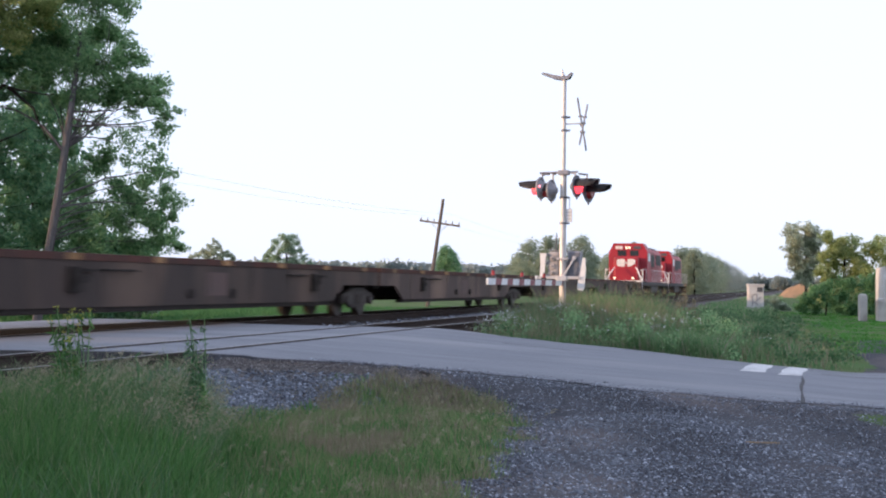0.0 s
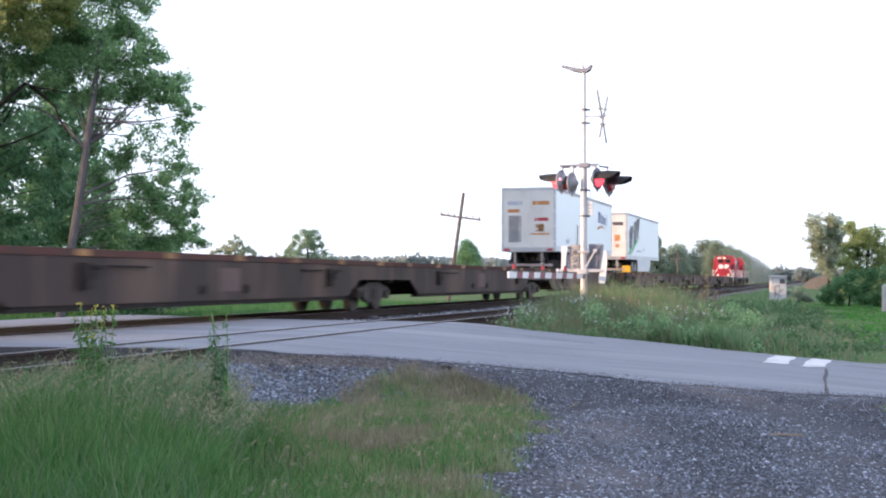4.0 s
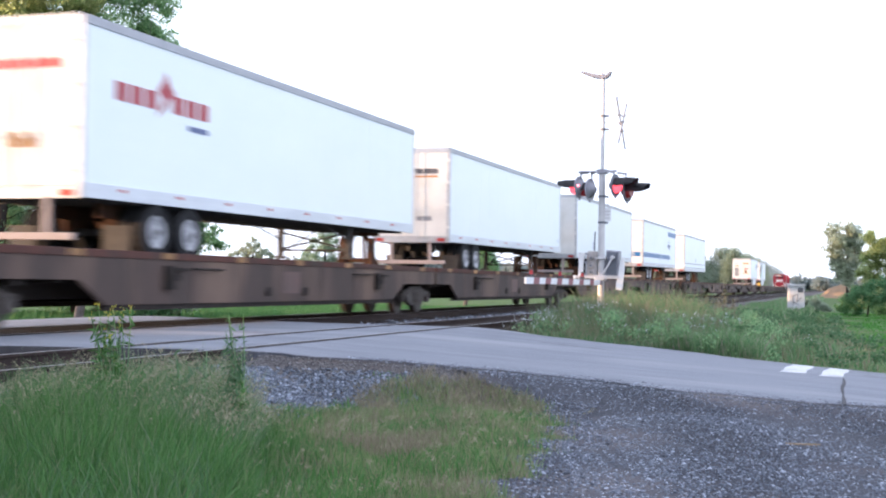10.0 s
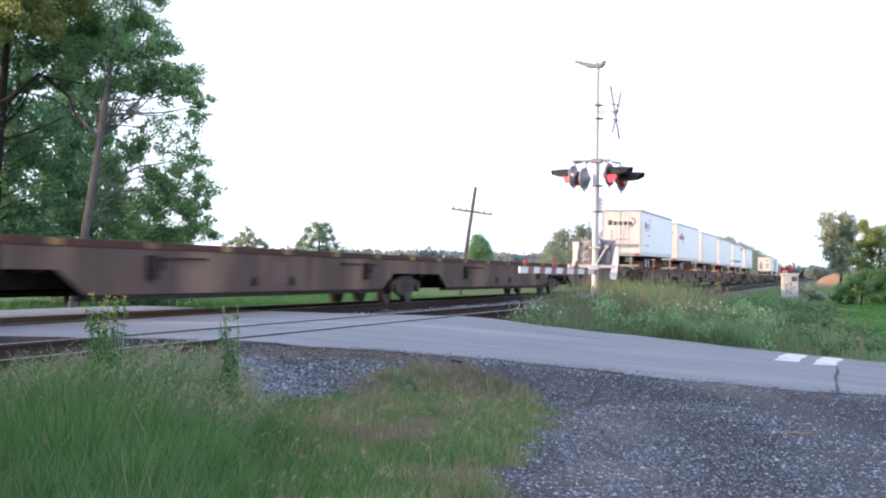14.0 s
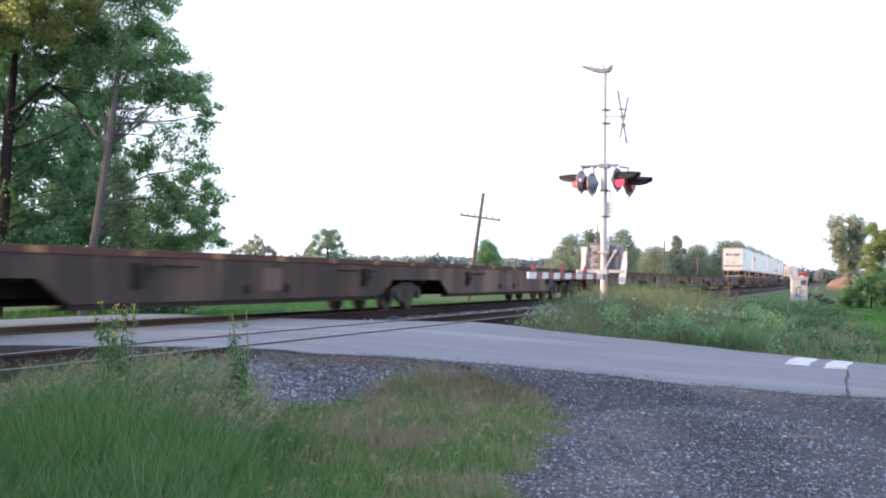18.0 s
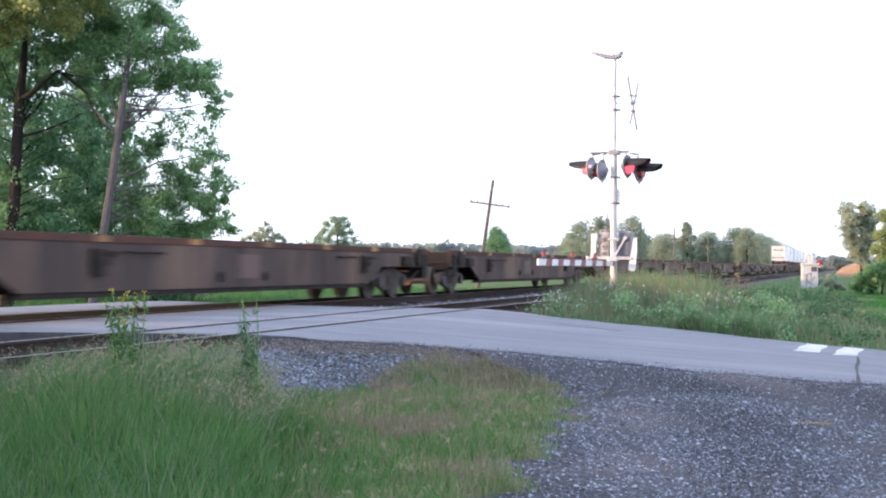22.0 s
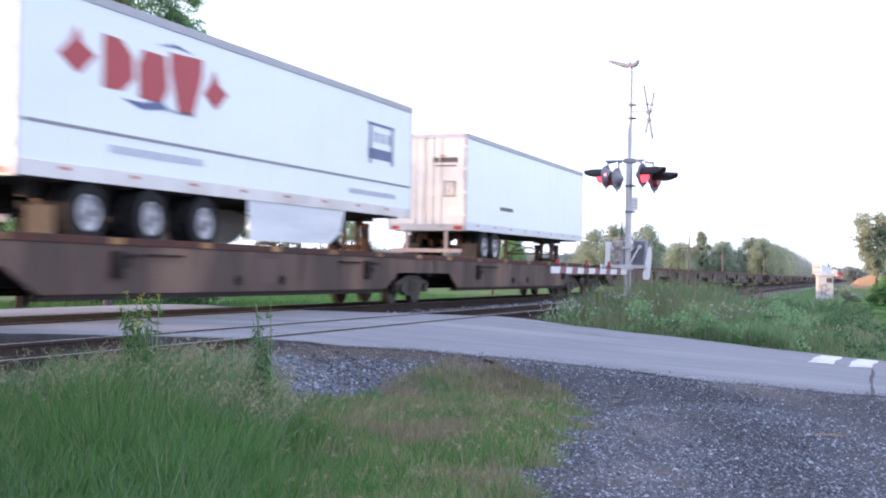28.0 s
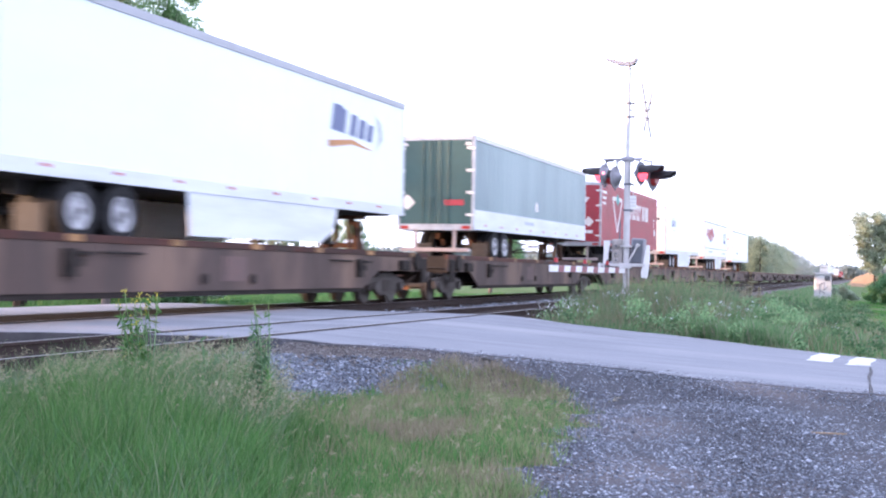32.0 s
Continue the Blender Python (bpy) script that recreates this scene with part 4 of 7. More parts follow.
    mark("stripe", rect(-BODY_L + 0.1, -3.35, 2.93, 3.22), "blue", t)
    mark("stripe", [(-4.3, 4.58), (-0.1, 4.58), (-0.1, 4.92), (-4.6, 4.92)], "blue", t)
    mark("star_logo", [(-4.6, 3.95), (-4.05, 3.98), (-3.85, 4.35), (-3.75, 4.02), (-3.05, 3.92), (-3.6, 3.82), (-3.45, 3.5), (-3.9, 3.75), (-4.4, 3.72)], "ink_blue", t)
    mark("smudge", [(-8.3, 2.9), (-7.95, 2.85), (-7.85, 3.2), (-8.15, 3.3)], "ink_faded", t, HALF + 0.010)
    at_rear(t, 0.3, 1.1, 2.95, 3.22, "blue"), at_rear(t, -1.1, -0.3, 2.95, 3.22, "blue"), at_rear(t, 0.45, 0.75, 2.95, 3.25, "ink_faded")
    put(t, 2, 0, -0.5)

    t = trailer("semi_trailer", "plain white van trailer with sun glow painted on its brown axle frame", beam="rust_glow", flap="rust_glow", axles=(-13.6, -12.35))
    mark("smudge", [(-12.2, 2.8), (-11.8, 2.8), (-11.75, 3.2), (-12.15, 3.2)], "ink_faded", t)
    mark("decal", rect(-0.55, -0.4, 2.7, 2.85), "ink_faded", t)
    part("hazard_placard", plate([(-0.75, 2.95), (-0.55, 3.15), (-0.75, 3.35), (-0.95, 3.15)], "y", -BODY_L - 0.02, -BODY_L - 0.014), "ink_faded", t)
    put(t, 2, 1, -1.45)

    t = trailer("semi_trailer", "plain white van trailer with small rear lettering", axles=(-14.3, -13.1))
    rear_bars(t, (4.5,), "ink", 0.1, 0.9, h=0.16)
    rear_bars(t, (4.38,), "ink_orange", 0.1, 0.9, h=0.06)
    at_rear(t, 0.2, 0.7, 3.0, 3.15, "grey_trim")
    mark("decal", rect(-0.5, -0.35, 2.75, 2.9), "ink_faded", t)
    put(t, 2, 2, -1.25)

    t = trailer("semi_trailer", "white van trailer with dark red side lettering", beam="rust_glow", axles=(-13.9, -12.7))
    for j in range(7):
        if j != 3:
            mark("logo_block", rect(-15.35 + j * 0.47, -15.35 + j * 0.47 + 0.37, 4.04, 4.36), "ink_red", t)
    mark("logo_leaf", [(-14.05, 3.9), (-13.8, 4.25), (-14.0, 4.4), (-13.85, 4.55), (-13.72, 4.75), (-13.6, 4.55), (-13.42, 4.4), (-13.6, 4.25), (-13.75, 4.1)], "ink_red", t)
    mark("small_print", rect(-12.9, -12.15, 3.78, 3.88), "ink_blue", t)
    rear_bars(t, (4.45,), "ink_red", -1.0, 0.9, h=0.16)
    at_rear(t, -0.1, 0.45, 3.15, 3.4, "yellow", "yellow placard")
    put(t, 2, 3, -0.9)

    t = trailer("semi_trailer", "white van trailer with dark blue lettering and ring", axles=(-13.9, -12.7))
    for j in range(5):
        mark("logo_block", rect(-14.7 + j * 0.45, -14.7 + j * 0.45 + 0.36, 4.15, 4.6 - 0.1 * (j > 0), 0.05), "ink_faded" if j > 1 else "ink_blue", t)
    mark("logo_ring", [(-12.75, 3.95), (-12.3, 4.1), (-12.15, 4.45), (-12.4, 4.75), (-12.25, 4.4), (-12.45, 4.15)], "ink_faded", t)
    mark("logo_arc", [(-12.7, 4.72), (-12.45, 4.86), (-12.1, 4.78), (-12.0, 4.6), (-12.15, 4.7), (-12.45, 4.77)], "ink_red", t)
    mark("logo_arc", [(-13.0, 3.78), (-12.75, 3.6), (-12.35, 3.62), (-12.15, 3.82), (-12.45, 3.71), (-12.75, 3.7)], "ink_red", t)
    mark("logo_rule", rect(-14.7, -13.1, 4.02, 4.06), "ink_blue", t)
    mark("small_print", rect(-14.8, -12.6, 2.98, 3.08), "ink_faded", t)
    for j in range(5):
        part("rear_print", bx(-0.88 + j * 0.33, -0.88 + j * 0.33 + 0.26, -BODY_L - 0.018, -BODY_L - 0.011, 4.3, 4.55 + 0.08 * (j == 0)), "ink", t)
    part("rear_arc", plate([(0.35, 4.15), (0.75, 4.25), (0.95, 4.5), (0.8, 4.78), (0.5, 4.82), (0.78, 4.7), (0.87, 4.5), (0.7, 4.3)], "y", -BODY_L - 0.018, -BODY_L - 0.012), "ink", t)
    at_rear(t, -1.15, 1.15, 2.85, 3.08, "grey_trim"), at_rear(t, -0.4, 0.5, 3.35, 3.42, "ink_orange")
    for x in (-0.7, -0.62, 0.1):
        at_rear(t, x, x + 0.03, 3.1, 4.0, "grey_trim")
    put(t, 2, 4, -1.05)

    t = trailer("semi_trailer", "plain white van trailer with rear emblem", beam="rust_glow", axles=(-14.2, -13.0))
    mark("small_print", rect(-12.6, -11.0, 3.1, 3.22), "ink", t)
    rear_bars(t, (4.42,), "ink", 0.2, 1.0, h=0.16)
    rear_bars(t, (4.6,), "ink_orange", 0.4, 0.6, h=0.06)
    rear_bars(t, (4.3,), "ink", 0.25, 0.95, h=0.04)
    at_rear(t, 0.55, 0.95, 3.35, 3.85, "grey_trim"), at_rear(t, 0.6, 0.9, 3.4, 3.8, "white_door")
    put(t, 6, 0)

    t = trailer("semi_trailer", "white van trailer with red lettering and maple leaves", axles=(-14.4, -12.6, -10.8), skirt=(-9.2, -4.3), band=3.14, bottom="white_door")
    for pts in ([(-14.15, 3.88), (-13.6, 3.9), (-13.25, 4.15), (-13.3, 4.5), (-13.65, 4.74), (-14.15, 4.75)],
                [(-13.1, 3.85), (-12.4, 3.85), (-12.2, 4.1), (-12.3, 4.68), (-13.0, 4.68), (-13.15, 4.4)],
                [(-11.85, 3.72), (-11.35, 3.75), (-11.05, 4.5), (-11.05, 4.82), (-12.15, 4.78), (-12.15, 4.5)],
                [(-15.3, 4.25), (-15.0, 4.5), (-14.85, 4.75), (-14.7, 4.5), (-14.35, 4.35), (-14.6, 4.15), (-14.8, 4.0)],
                [(-11.0, 4.2), (-10.75, 4.45), (-10.6, 4.7), (-10.45, 4.45), (-10.1, 4.3), (-10.35, 4.1), (-10.55, 3.95)]):
        mark("logo_shape", pts, "ink_red", t)
    mark("logo_swoosh", [(-13.6, 3.78), (-13.0, 3.66), (-12.2, 3.75), (-12.4, 3.9), (-13.0, 3.78)], "ink_blue", t)
    mark("logo_arc", [(-12.6, 4.82), (-12.0, 4.95), (-11.4, 4.86), (-12.0, 4.88)], "ink_blue", t)
    mark("small_print", rect(-12.2, -11.3, 3.72, 3.78), "ink_faded", t)
    for j in range(9):
        mark("small_print", rect(-13.9 + j * 0.33, -13.63 + j * 0.33, 2.85, 2.98), "ink_faded", t)
    mark("small_print", rect(-4.2, -1.2, 2.78, 2.9), "ink_faded", t)
    mark("emblem", rect(-3.05, -1.4, 3.72, 3.98), "ink_blue", t), mark("emblem", rect(-3.1, -1.35, 4.55, 4.62), "ink_blue", t)
    mark("emblem", rect(-3.0, -2.85, 3.6, 4.55), "ink_blue", t), mark("emblem", rect(-1.55, -1.4, 3.6, 4.55), "ink_blue", t)
    for j in range(3):
        mark("emblem", rect(-2.7 + j * 0.42, -2.4 + j * 0.42, 4.15, 4.4), "ink_faded", t)
    at_rear(t, 0.4, 0.8, 3.8, 4.0, "ink_orange", "orange placard"), at_rear(t, 0.35, 0.75, 3.3, 3.5, "ink_orange")
    at_rear(t, -0.9, -0.3, 4.4, 4.5, "grey_trim")
    put(t, 6, 1, -1.05)

    t = trailer("semi_trailer", "plain white van trailer with blue-grey block logo", topmat="white_panel", skirt=(-11.0, -4.8), axles=(-14.1, -12.8))
    for j in range(3):
        mark("logo_block", rect(-13.75 + j * 0.6, -13.75 + j * 0.6 + 0.5, 4.1, 4.52), "ink_faded" if j else "ink_blue", t)
    mark("small_print", rect(-13.6, -12.3, 3.85, 3.9), "ink_faded", t), mark("small_print", rect(-13.7, -12.4, 4.62, 4.66), "ink_faded", t)
    rear_bars(t, (4.4,), "ink", -0.1, 0.9, h=0.2)
    put(t, 6, 2, -0.8)

    # red container on a chassis
    t = trailer("container_trailer", "red ribbed shipping container with white lettering on a chassis", body="box_red", door="box_red", bottom="box_red", topmat="box_red", ribs=42, flap="frame_dark",
                axles=(-14.6, -12.7))
    x1 = HALF + 0.010
    for j in range(8):
        mark("logo_block", rect(-10.3 + j * 0.605, -10.3 + j * 0.605 + 0.5, 3.85, 4.68), "ink_white", t, x1)
        mark("logo_counter", rect(-10.15 + j * 0.605, -10.15 + j * 0.605 + 0.2, 3.84 if j % 2 else 4.05, 4.45), "box_red", t, x1 + 0.004)
    for j in range(4):
        mark("logo_block", rect(-5.1 + j * 0.5, -5.1 + j * 0.5 + (0.4 if j != 1 else 0.2), 3.88, 4.68), "ink_white", t, x1)
    for a, b in (((-13.55, 4.7), (-12.3, 3.05)), ((-12.3, 3.05), (-11.1, 4.7)), ((-13.55, 4.7), (-11.1, 4.7))):
        p, q = Vector(a), Vector(b)
        w = (q - p).orthogonal().normalized() * 0.1
        mark("logo_triangle", [tuple(p + w), tuple(q + w), tuple(q - w), tuple(p - w)], "ink_white", t, x1)
    mark("logo_leaf", [(-12.7, 4.62), (-12.3, 5.0), (-11.9, 4.62), (-12.3, 4.35)], "ink_teal", t, x1 + 0.006)
    lines(t, -16.0, -15.0, 4.82, 3, 0.12, 0.14, "ink_white", x=x1)
    mark("hazard_mark", [(-0.9, 3.05), (-0.6, 3.32), (-0.9, 3.6), (-1.2, 3.32)], "ink_white", t, x1)
    lines(t, -1.4, -0.9, 4.0, 3, 0.08, 0.1, "ink_white", x=x1)
    part("rear_mark", plate([(-0.75, 4.6), (0.75, 4.6), (0.0, 3.7)], "y", -BODY_L - 0.02, -BODY_L - 0.014), "ink_white", t)
    part("hazard_placard", plate([(0.45, 3.45), (0.7, 3.7), (0.95, 3.45), (0.7, 3.2)], "y", -BODY_L - 0.02, -BODY_L - 0.014), "ink_white", t, "white diamond placard")
    at_rear(t, 0.2, 0.9, 2.9, 3.05, "ink_white")
    put(t, 6, 3, -0.7)

    t = trailer("semi_trailer", "weathered teal green van trailer with white lower panels", body="box_green", door="door_green", bottom="skirt", topmat="alu", ribs=30, beam="rust_glow", axles=(-13.8, -12.6))
    for s in (-1, 1):
        part("lower_panel", bx(s * HALF, s * (HALF + 0.012), -BODY_L + 0.06, -0.05, 2.5, 2.97), "skirt", t, "dirty white lower side panel")
    mark("decal", [(-8.7, 3.25), (-8.4, 3.2), (-8.3, 3.45), (-8.5, 3.6), (-8.75, 3.45)], "ink_white", t, HALF + 0.012)
    mark("small_print", rect(-10.2, -8.9, 2.68, 2.8), "ink_faded", t, HALF + 0.014)
    at_rear(t, 0.3, 0.95, 3.1, 3.28, "ink_red", "red warning sticker")
    for x in (-1.15, 1.0):
        at_rear(t, x, x + 0.18, 5.0, 5.1, "ink_white")
    part("hazard_placard", plate([(-0.95, 2.95), (-0.7, 3.2), (-0.95, 3.45), (-1.2, 3.2)], "y", -BODY_L - 0.02, -BODY_L - 0.014), "ink_white", t, "white diamond placard")
    put(t, 6, 4, -0.35)

    t = trailer("semi_trailer", "white van trailer with dark blue lettering near its front", skirt=(-11.0, -4.2), axles=(-14.2, -13.0))
    small_logo(t, -4.75, 4.15, 1.0)
    put(t, 7, 0, -0.55)


trailers()


# ---- locomotives ----
def loco(length, nose):
    """Road switcher, its cab end at y = 0 and running to y = length."""
    u = tagged(empty("locomotive"), "red diesel locomotive with white front lettering", "locomotive", "locomotives")
    L = length
    part("underframe", bx(-1.5, 1.5, 0.2, L - 0.2, 1.05, 1.35, 0.03), "loco_dark", u)
    part("pilot", bx(-1.4, 1.4, 0.0, 0.25, 0.35, 1.3, 0.04), "loco_dark", u, "dark front pilot plate")
    part("rear_pilot", bx(-1.4, 1.4, L - 0.25, L, 0.35, 1.3, 0.04), "loco_dark", u)
    part("fuel_tank", bx(-1.35, 1.35, L * 0.36, L * 0.62, 0.42, 1.05, 0.15), "loco_dark", u)
    nz = part("short_nose", bx(-0.98, 0.98, 1.3, 2.6, 1.35, 3.3, 0.14), "loco_red", u)
    cab = part("cab", plate([(-1.55, 1.35), (1.55, 1.35), (1.55, 3.75), (1.15, 4.45), (-1.15, 4.45), (-1.55, 3.75)], "y", 2.5, 5.0), "loco_red", u)
    for s in (-1, 1):
        part("windshield", bx(s * 0.15, s * 0.85, 2.47, 2.51, 3.42, 3.88, 0.02), "glass_dark", cab, "dark cab windshield")
        part("side_window", bx(s * 1.55, s * 1.57, 3.0, 4.4, 3.0, 3.65, 0.02), "glass_dark", cab)
        part("number_board", bx(s * 0.45, s * 1.0, 2.44, 2.5, 3.98, 4.22), "ink_white" if s < 0 else "ink", cab)
    for o in (-0.12, 0.12):
        part("headlight", rd((o, 2.46, 4.1), (o, 2.40, 4.1), 0.09, n=12), "lamp_warm", cab)
    part("nose_print", plate([(-0.1, 2.55), (-0.1, 3.14), (-0.62, 3.14), (-0.74, 3.02), (-0.74, 2.67), (-0.62, 2.55)], "y", 1.28, 1.3), "ink_white", nz)
    part("nose_print", plate([(0.12, 2.55), (0.34, 2.55), (0.62, 2.72), (0.74, 2.82), (0.74, 3.04), (0.62, 3.14), (0.12, 3.14)], "y", 1.28, 1.3), "ink_white", nz)
    part("nose_print", bx(-0.05, 0.07, 1.285, 1.30, 2.75, 2.95), "ink_white", nz)
    for s in (-1, 1):
        part("ditch_light", rd((s * 0.72, 0.02, 1.62), (s * 0.72, -0.04, 1.62), 0.09, n=12), "lamp_warm", nz)
    hood = part("long_hood", plate([(-0.95, 1.35), (0.95, 1.35), (0.95, 3.9), (0.7, 4.25), (-0.7, 4.25), (-0.95, 3.9)], "y", 5.0, L - 1.2), "loco_red", u)
    doors = bmesh.new()
    for y in np.arange(5.5, L - 2, 0.95):
        for s in (-1, 1):
            box(doors, s * 0.95, s * 0.97, y, y + 0.85, 1.6, 3.3)
    part("hood_doors", doors, "loco_red", hood)
    fans = bmesh.new()
    for y in (L - 3.0, L - 4.6, L - 6.4):
        rod(fans, (0, y, 4.25), (0, y, 4.42), 0.6, n=16)
    part("roof_fans", fans, "loco_dark", hood)
    gr = bmesh.new()
    for s in (-1, 1):
        box(gr, s * 0.95, s * 0.985, L - 6.2, L - 2.4, 2.9, 3.8)
        box(gr, s * 1.55, s * 1.57, 5.2, 7.6, 2.6, 3.6)
    part("radiator_grille", gr, "loco_dark", hood)
    part("hood_bulge", bx(-1.5, 1.5, 5.1, 7.8, 2.5, 3.9, 0.08), "loco_red", hood)
    rl = bmesh.new()
    for s in (-1, 1):
        for y0, y1 in ((0.25, 2.4), (5.2, L - 0.4)):
            rod(rl, (s * 1.48, y0, 2.35), (s * 1.48, y1, 2.35), 0.025, n=6)
            for y in np.arange(y0, y1 + 0.01, (y1 - y0) / max(1, round((y1 - y0) / 1.6))):
                rod(rl, (s * 1.48, y, 1.35), (s * 1.48, y, 2.35), 0.025, n=6)
        rod(rl, (s * 1.45, 0.1, 0.7), (s * 1.45, 0.1, 2.2), 0.035, n=6)
        rod(rl, (s * 1.45, 0.1, 2.2), (s * 1.3, 0.1, 2.3), 0.045, n=6)
        rod(rl, (s * 1.42, 0.08, 1.45), (s * 0.85, 0.9, 2.5), 0.05, n=6)
    part("handrail", rl, "ink_white", u, "white handrails and grab irons")
    part("front_walkway", bx(-1.4, 1.4, 0.0, 0.06, 1.32, 1.44), "ink_white", u, "white front sill edge")
    st = bmesh.new()
    for s in (-1, 1):
        for z in (0.45, 0.75, 1.05):
            box(st, s * 1.0, s * 1.5, -0.02, 0.3, z, z + 0.05)
    part("steps", st, "loco_dark", u)
    part("coupler", rd((0, 0.1, 0.86), (0, -0.75, 0.86), 0.1), "rust_glow", u)
    for y in (3.4, L - 3.4):
        bogie(u, y, "bogie")
    return u


l1 = loco(20.3, 1)
MOVING.append((l1, TRACK_FAR, 96.2, 0.0))
MOVING.append((copy_thing(l1, pose(TRACK_FAR, 120, 0)), TRACK_FAR, 117.2, 0.0))
# ---- crossing signal ----
def signal():
    SX, SY = -5.22, 28.8
    g = float(ground_z(SX, SY))
    u = tagged(empty("crossing_signal", pose(SX, SY, 0)), "grey steel crossing signal mast with red flashing lamps", "crossing signal")
    part("foundation", bx(-0.35, 0.35, -0.35, 0.35, g - 0.3, g + 0.15, 0.03), "concrete", u)
    part("mast", rd((0, 0, g + 0.1), (0, 0, 3.66), 0.078, n=16), "galv", u)
    part("upper_mast", rd((0, 0, 3.66), (0, 0, 5.9), 0.05, n=14), "galv", u)
    for z in (2.41, 3.03, 4.64, 4.96):
        bands = bmesh.new()
        rod(bands, (0, 0, z - 0.025), (0, 0, z + 0.025), 0.092 if z < 3.6 else 0.068, n=14)
        box(bands, 0.05, 0.15, -0.025, 0.025, z - 0.025, z + 0.02)
        part("mast_clamp", bands, "hood_grey", u)
    # road lamp on top
    lamp = part("top_lamp", plate([(-0.55, 6.02), (-0.5, 6.045), (-0.28, 5.99), (-0.05, 5.94), (0.08, 5.95), (0.17, 6.03), (0.2, 6.02), (0.15, 5.91), (0.09, 5.87), (-0.02, 5.85), (-0.24, 5.89)], "y", -0.09, 0.09), "mid_grey", u, "grey lamp arm on the mast top")
    part("finial", rd((-0.03, 0, 5.95), (-0.07, 0, 6.12), 0.05, 0.02), "galv", lamp)
    # crossbuck, seen close to edge on
    c = part("crossbuck", rd((0.05, 0, 4.8), (0.44, 0.0, 4.8), 0.018), "galv", u, "white crossbuck boards with dark bolts")
    for s, half in ((-1, 0.66), (1, 0.56)):
        m = Matrix.Translation((0.45 + 0.02 * s, 0.0, 4.78)) @ Matrix.Rotation(radians(-15), 4, "Z") @ Matrix.Rotation(radians(66) * s, 4, "X")
        for o in (-0.009, 0.009):
            bm = bx(-0.005 + o, 0.005 + o, -half, half, -0.024, 0.024)
            bmesh.ops.transform(bm, matrix=m, verts=bm.verts)
            bd = part("board", bm, "mid_grey" if o > 0 else "galv", c)
        for o in (-0.2, 0.02, 0.2):
            bm = rd((-0.05, o, 0), (0.05, o, 0), 0.022, n=8)
            bmesh.ops.transform(bm, matrix=m, verts=bm.verts)
            part("bolt", bm, "hood_grey", bd)
    # flashers: a pair each way
    arm = part("lamp_arm", rd((-0.57, -0.05, 3.62), (0.36, -0.02, 3.64), 0.026), "mid_grey", u)
    part("arm_clamp", bx(-0.12, 0.14, -0.12, 0.12, 3.57, 3.68, 0.02), "mid_grey", arm)
    for s, x, y, z, glass in ((-1, -0.55, 0.0, 3.26, "lens_glow"), (-1, -0.29, 0.0, 3.20, "lens_dim"), (1, 0.35, -0.18, 3.28, "lens_glow"), (1, 0.59, 0.08, 3.17, "lens_dim")):
        rodm = rd((x * 0.6, y * 0.6, 3.6), (x - 0.03 * s, y, 3.58), 0.022)
        rod(rodm, (x - 0.03 * s, y, 3.6), (x - 0.05 * s, y, z + 0.1), 0.02)
        hd = part("lamp_head", rodm, "mid_grey", arm)
        m = Matrix.Translation((x, y, z)) @ Matrix.Rotation(radians(-15), 4, "Z")
        disc = bmesh.new()
        rod(disc, (-0.015 * s, 0, 0), (0.015 * s, 0, 0), 0.265, n=30)
        rod(disc, (-0.015 * s, 0, 0), (-0.15 * s, 0, 0), 0.21, 0.06, n=20)
        rod(disc, (0, 0, -0.24), (0, 0, -0.31), 0.025, n=8)
        bmesh.ops.transform(disc, matrix=m, verts=disc.verts)
        part("backing_disc", disc, "mid_grey" if s < 0 else "hood_grey", hd)
        # Left lenses are lengthened to stand in for red glow inside the hood.
        lens = rd((0.015 * s, 0, -0.02), ((0.11 if s > 0 else 0.2) * s, 0, -0.02), 0.165, 0.13, n=20)
        bmesh.ops.transform(lens, matrix=m, verts=lens.verts)
        part("lens", lens, glass, hd, "red signal lens")
        if s < 0 and glass == "lens_glow":
            pl = rd((0.015, -0.16, 0.03), (0.06, -0.17, 0.03), 0.028, n=10)
            bmesh.ops.transform(pl, matrix=m, verts=pl.verts)
            part("peep_lens", pl, "lens_peep", hd, "small glowing red sight glass")
        hood = bmesh.new()
        ring = []
        for i in range(17):
            t = math.pi * 1.05 * (i / 16) - 0.05
            cy, cz = 0.19 * math.cos(t), 0.185 * math.sin(t)
            reach = 0.58 * (0.7 + 0.3 * max(0, math.sin(t)) ** 0.7)
            ring.append([hood.verts.new((0.015 * s, cy, cz)), hood.verts.new((reach * 0.6 * s, cy * 0.98, cz + 0.0)), hood.verts.new((reach * s, cy * 0.9, cz - 0.02 + 0.05 * (math.sin(t) < 0.2)))])
        for p, q in zip(ring, ring[1:]):
            hood.faces.new((p[0], p[1], q[1], q[0]))
            hood.faces.new((p[1], p[2], q[2], q[1]))
        bmesh.ops.solidify(hood, geom=hood.faces[:], thickness=0.012)
        bmesh.ops.transform(hood, matrix=m, verts=hood.verts)
        part("hood", hood, "hood_black", hd, "black lamp hood")
    part("hanger_loop", rd((0.42, 0, 3.6), (0.52, 0, 3.56), 0.02), "mid_grey", arm)
    sg = part("sign", bx(0.06, 0.22, -0.02, 0.02, 2.44, 2.76, 0.01), "gate_white", u, "small white sign plate")
    part("sign_hanger", rd((0.15, 0, 2.74), (0.15, 0, 3.03), 0.01), "galv", sg)
    lines_ = bmesh.new()
    for z in (2.5, 2.58, 2.66):
        box(lines_, 0.075, 0.205, -0.026, -0.02, z, z + 0.03)
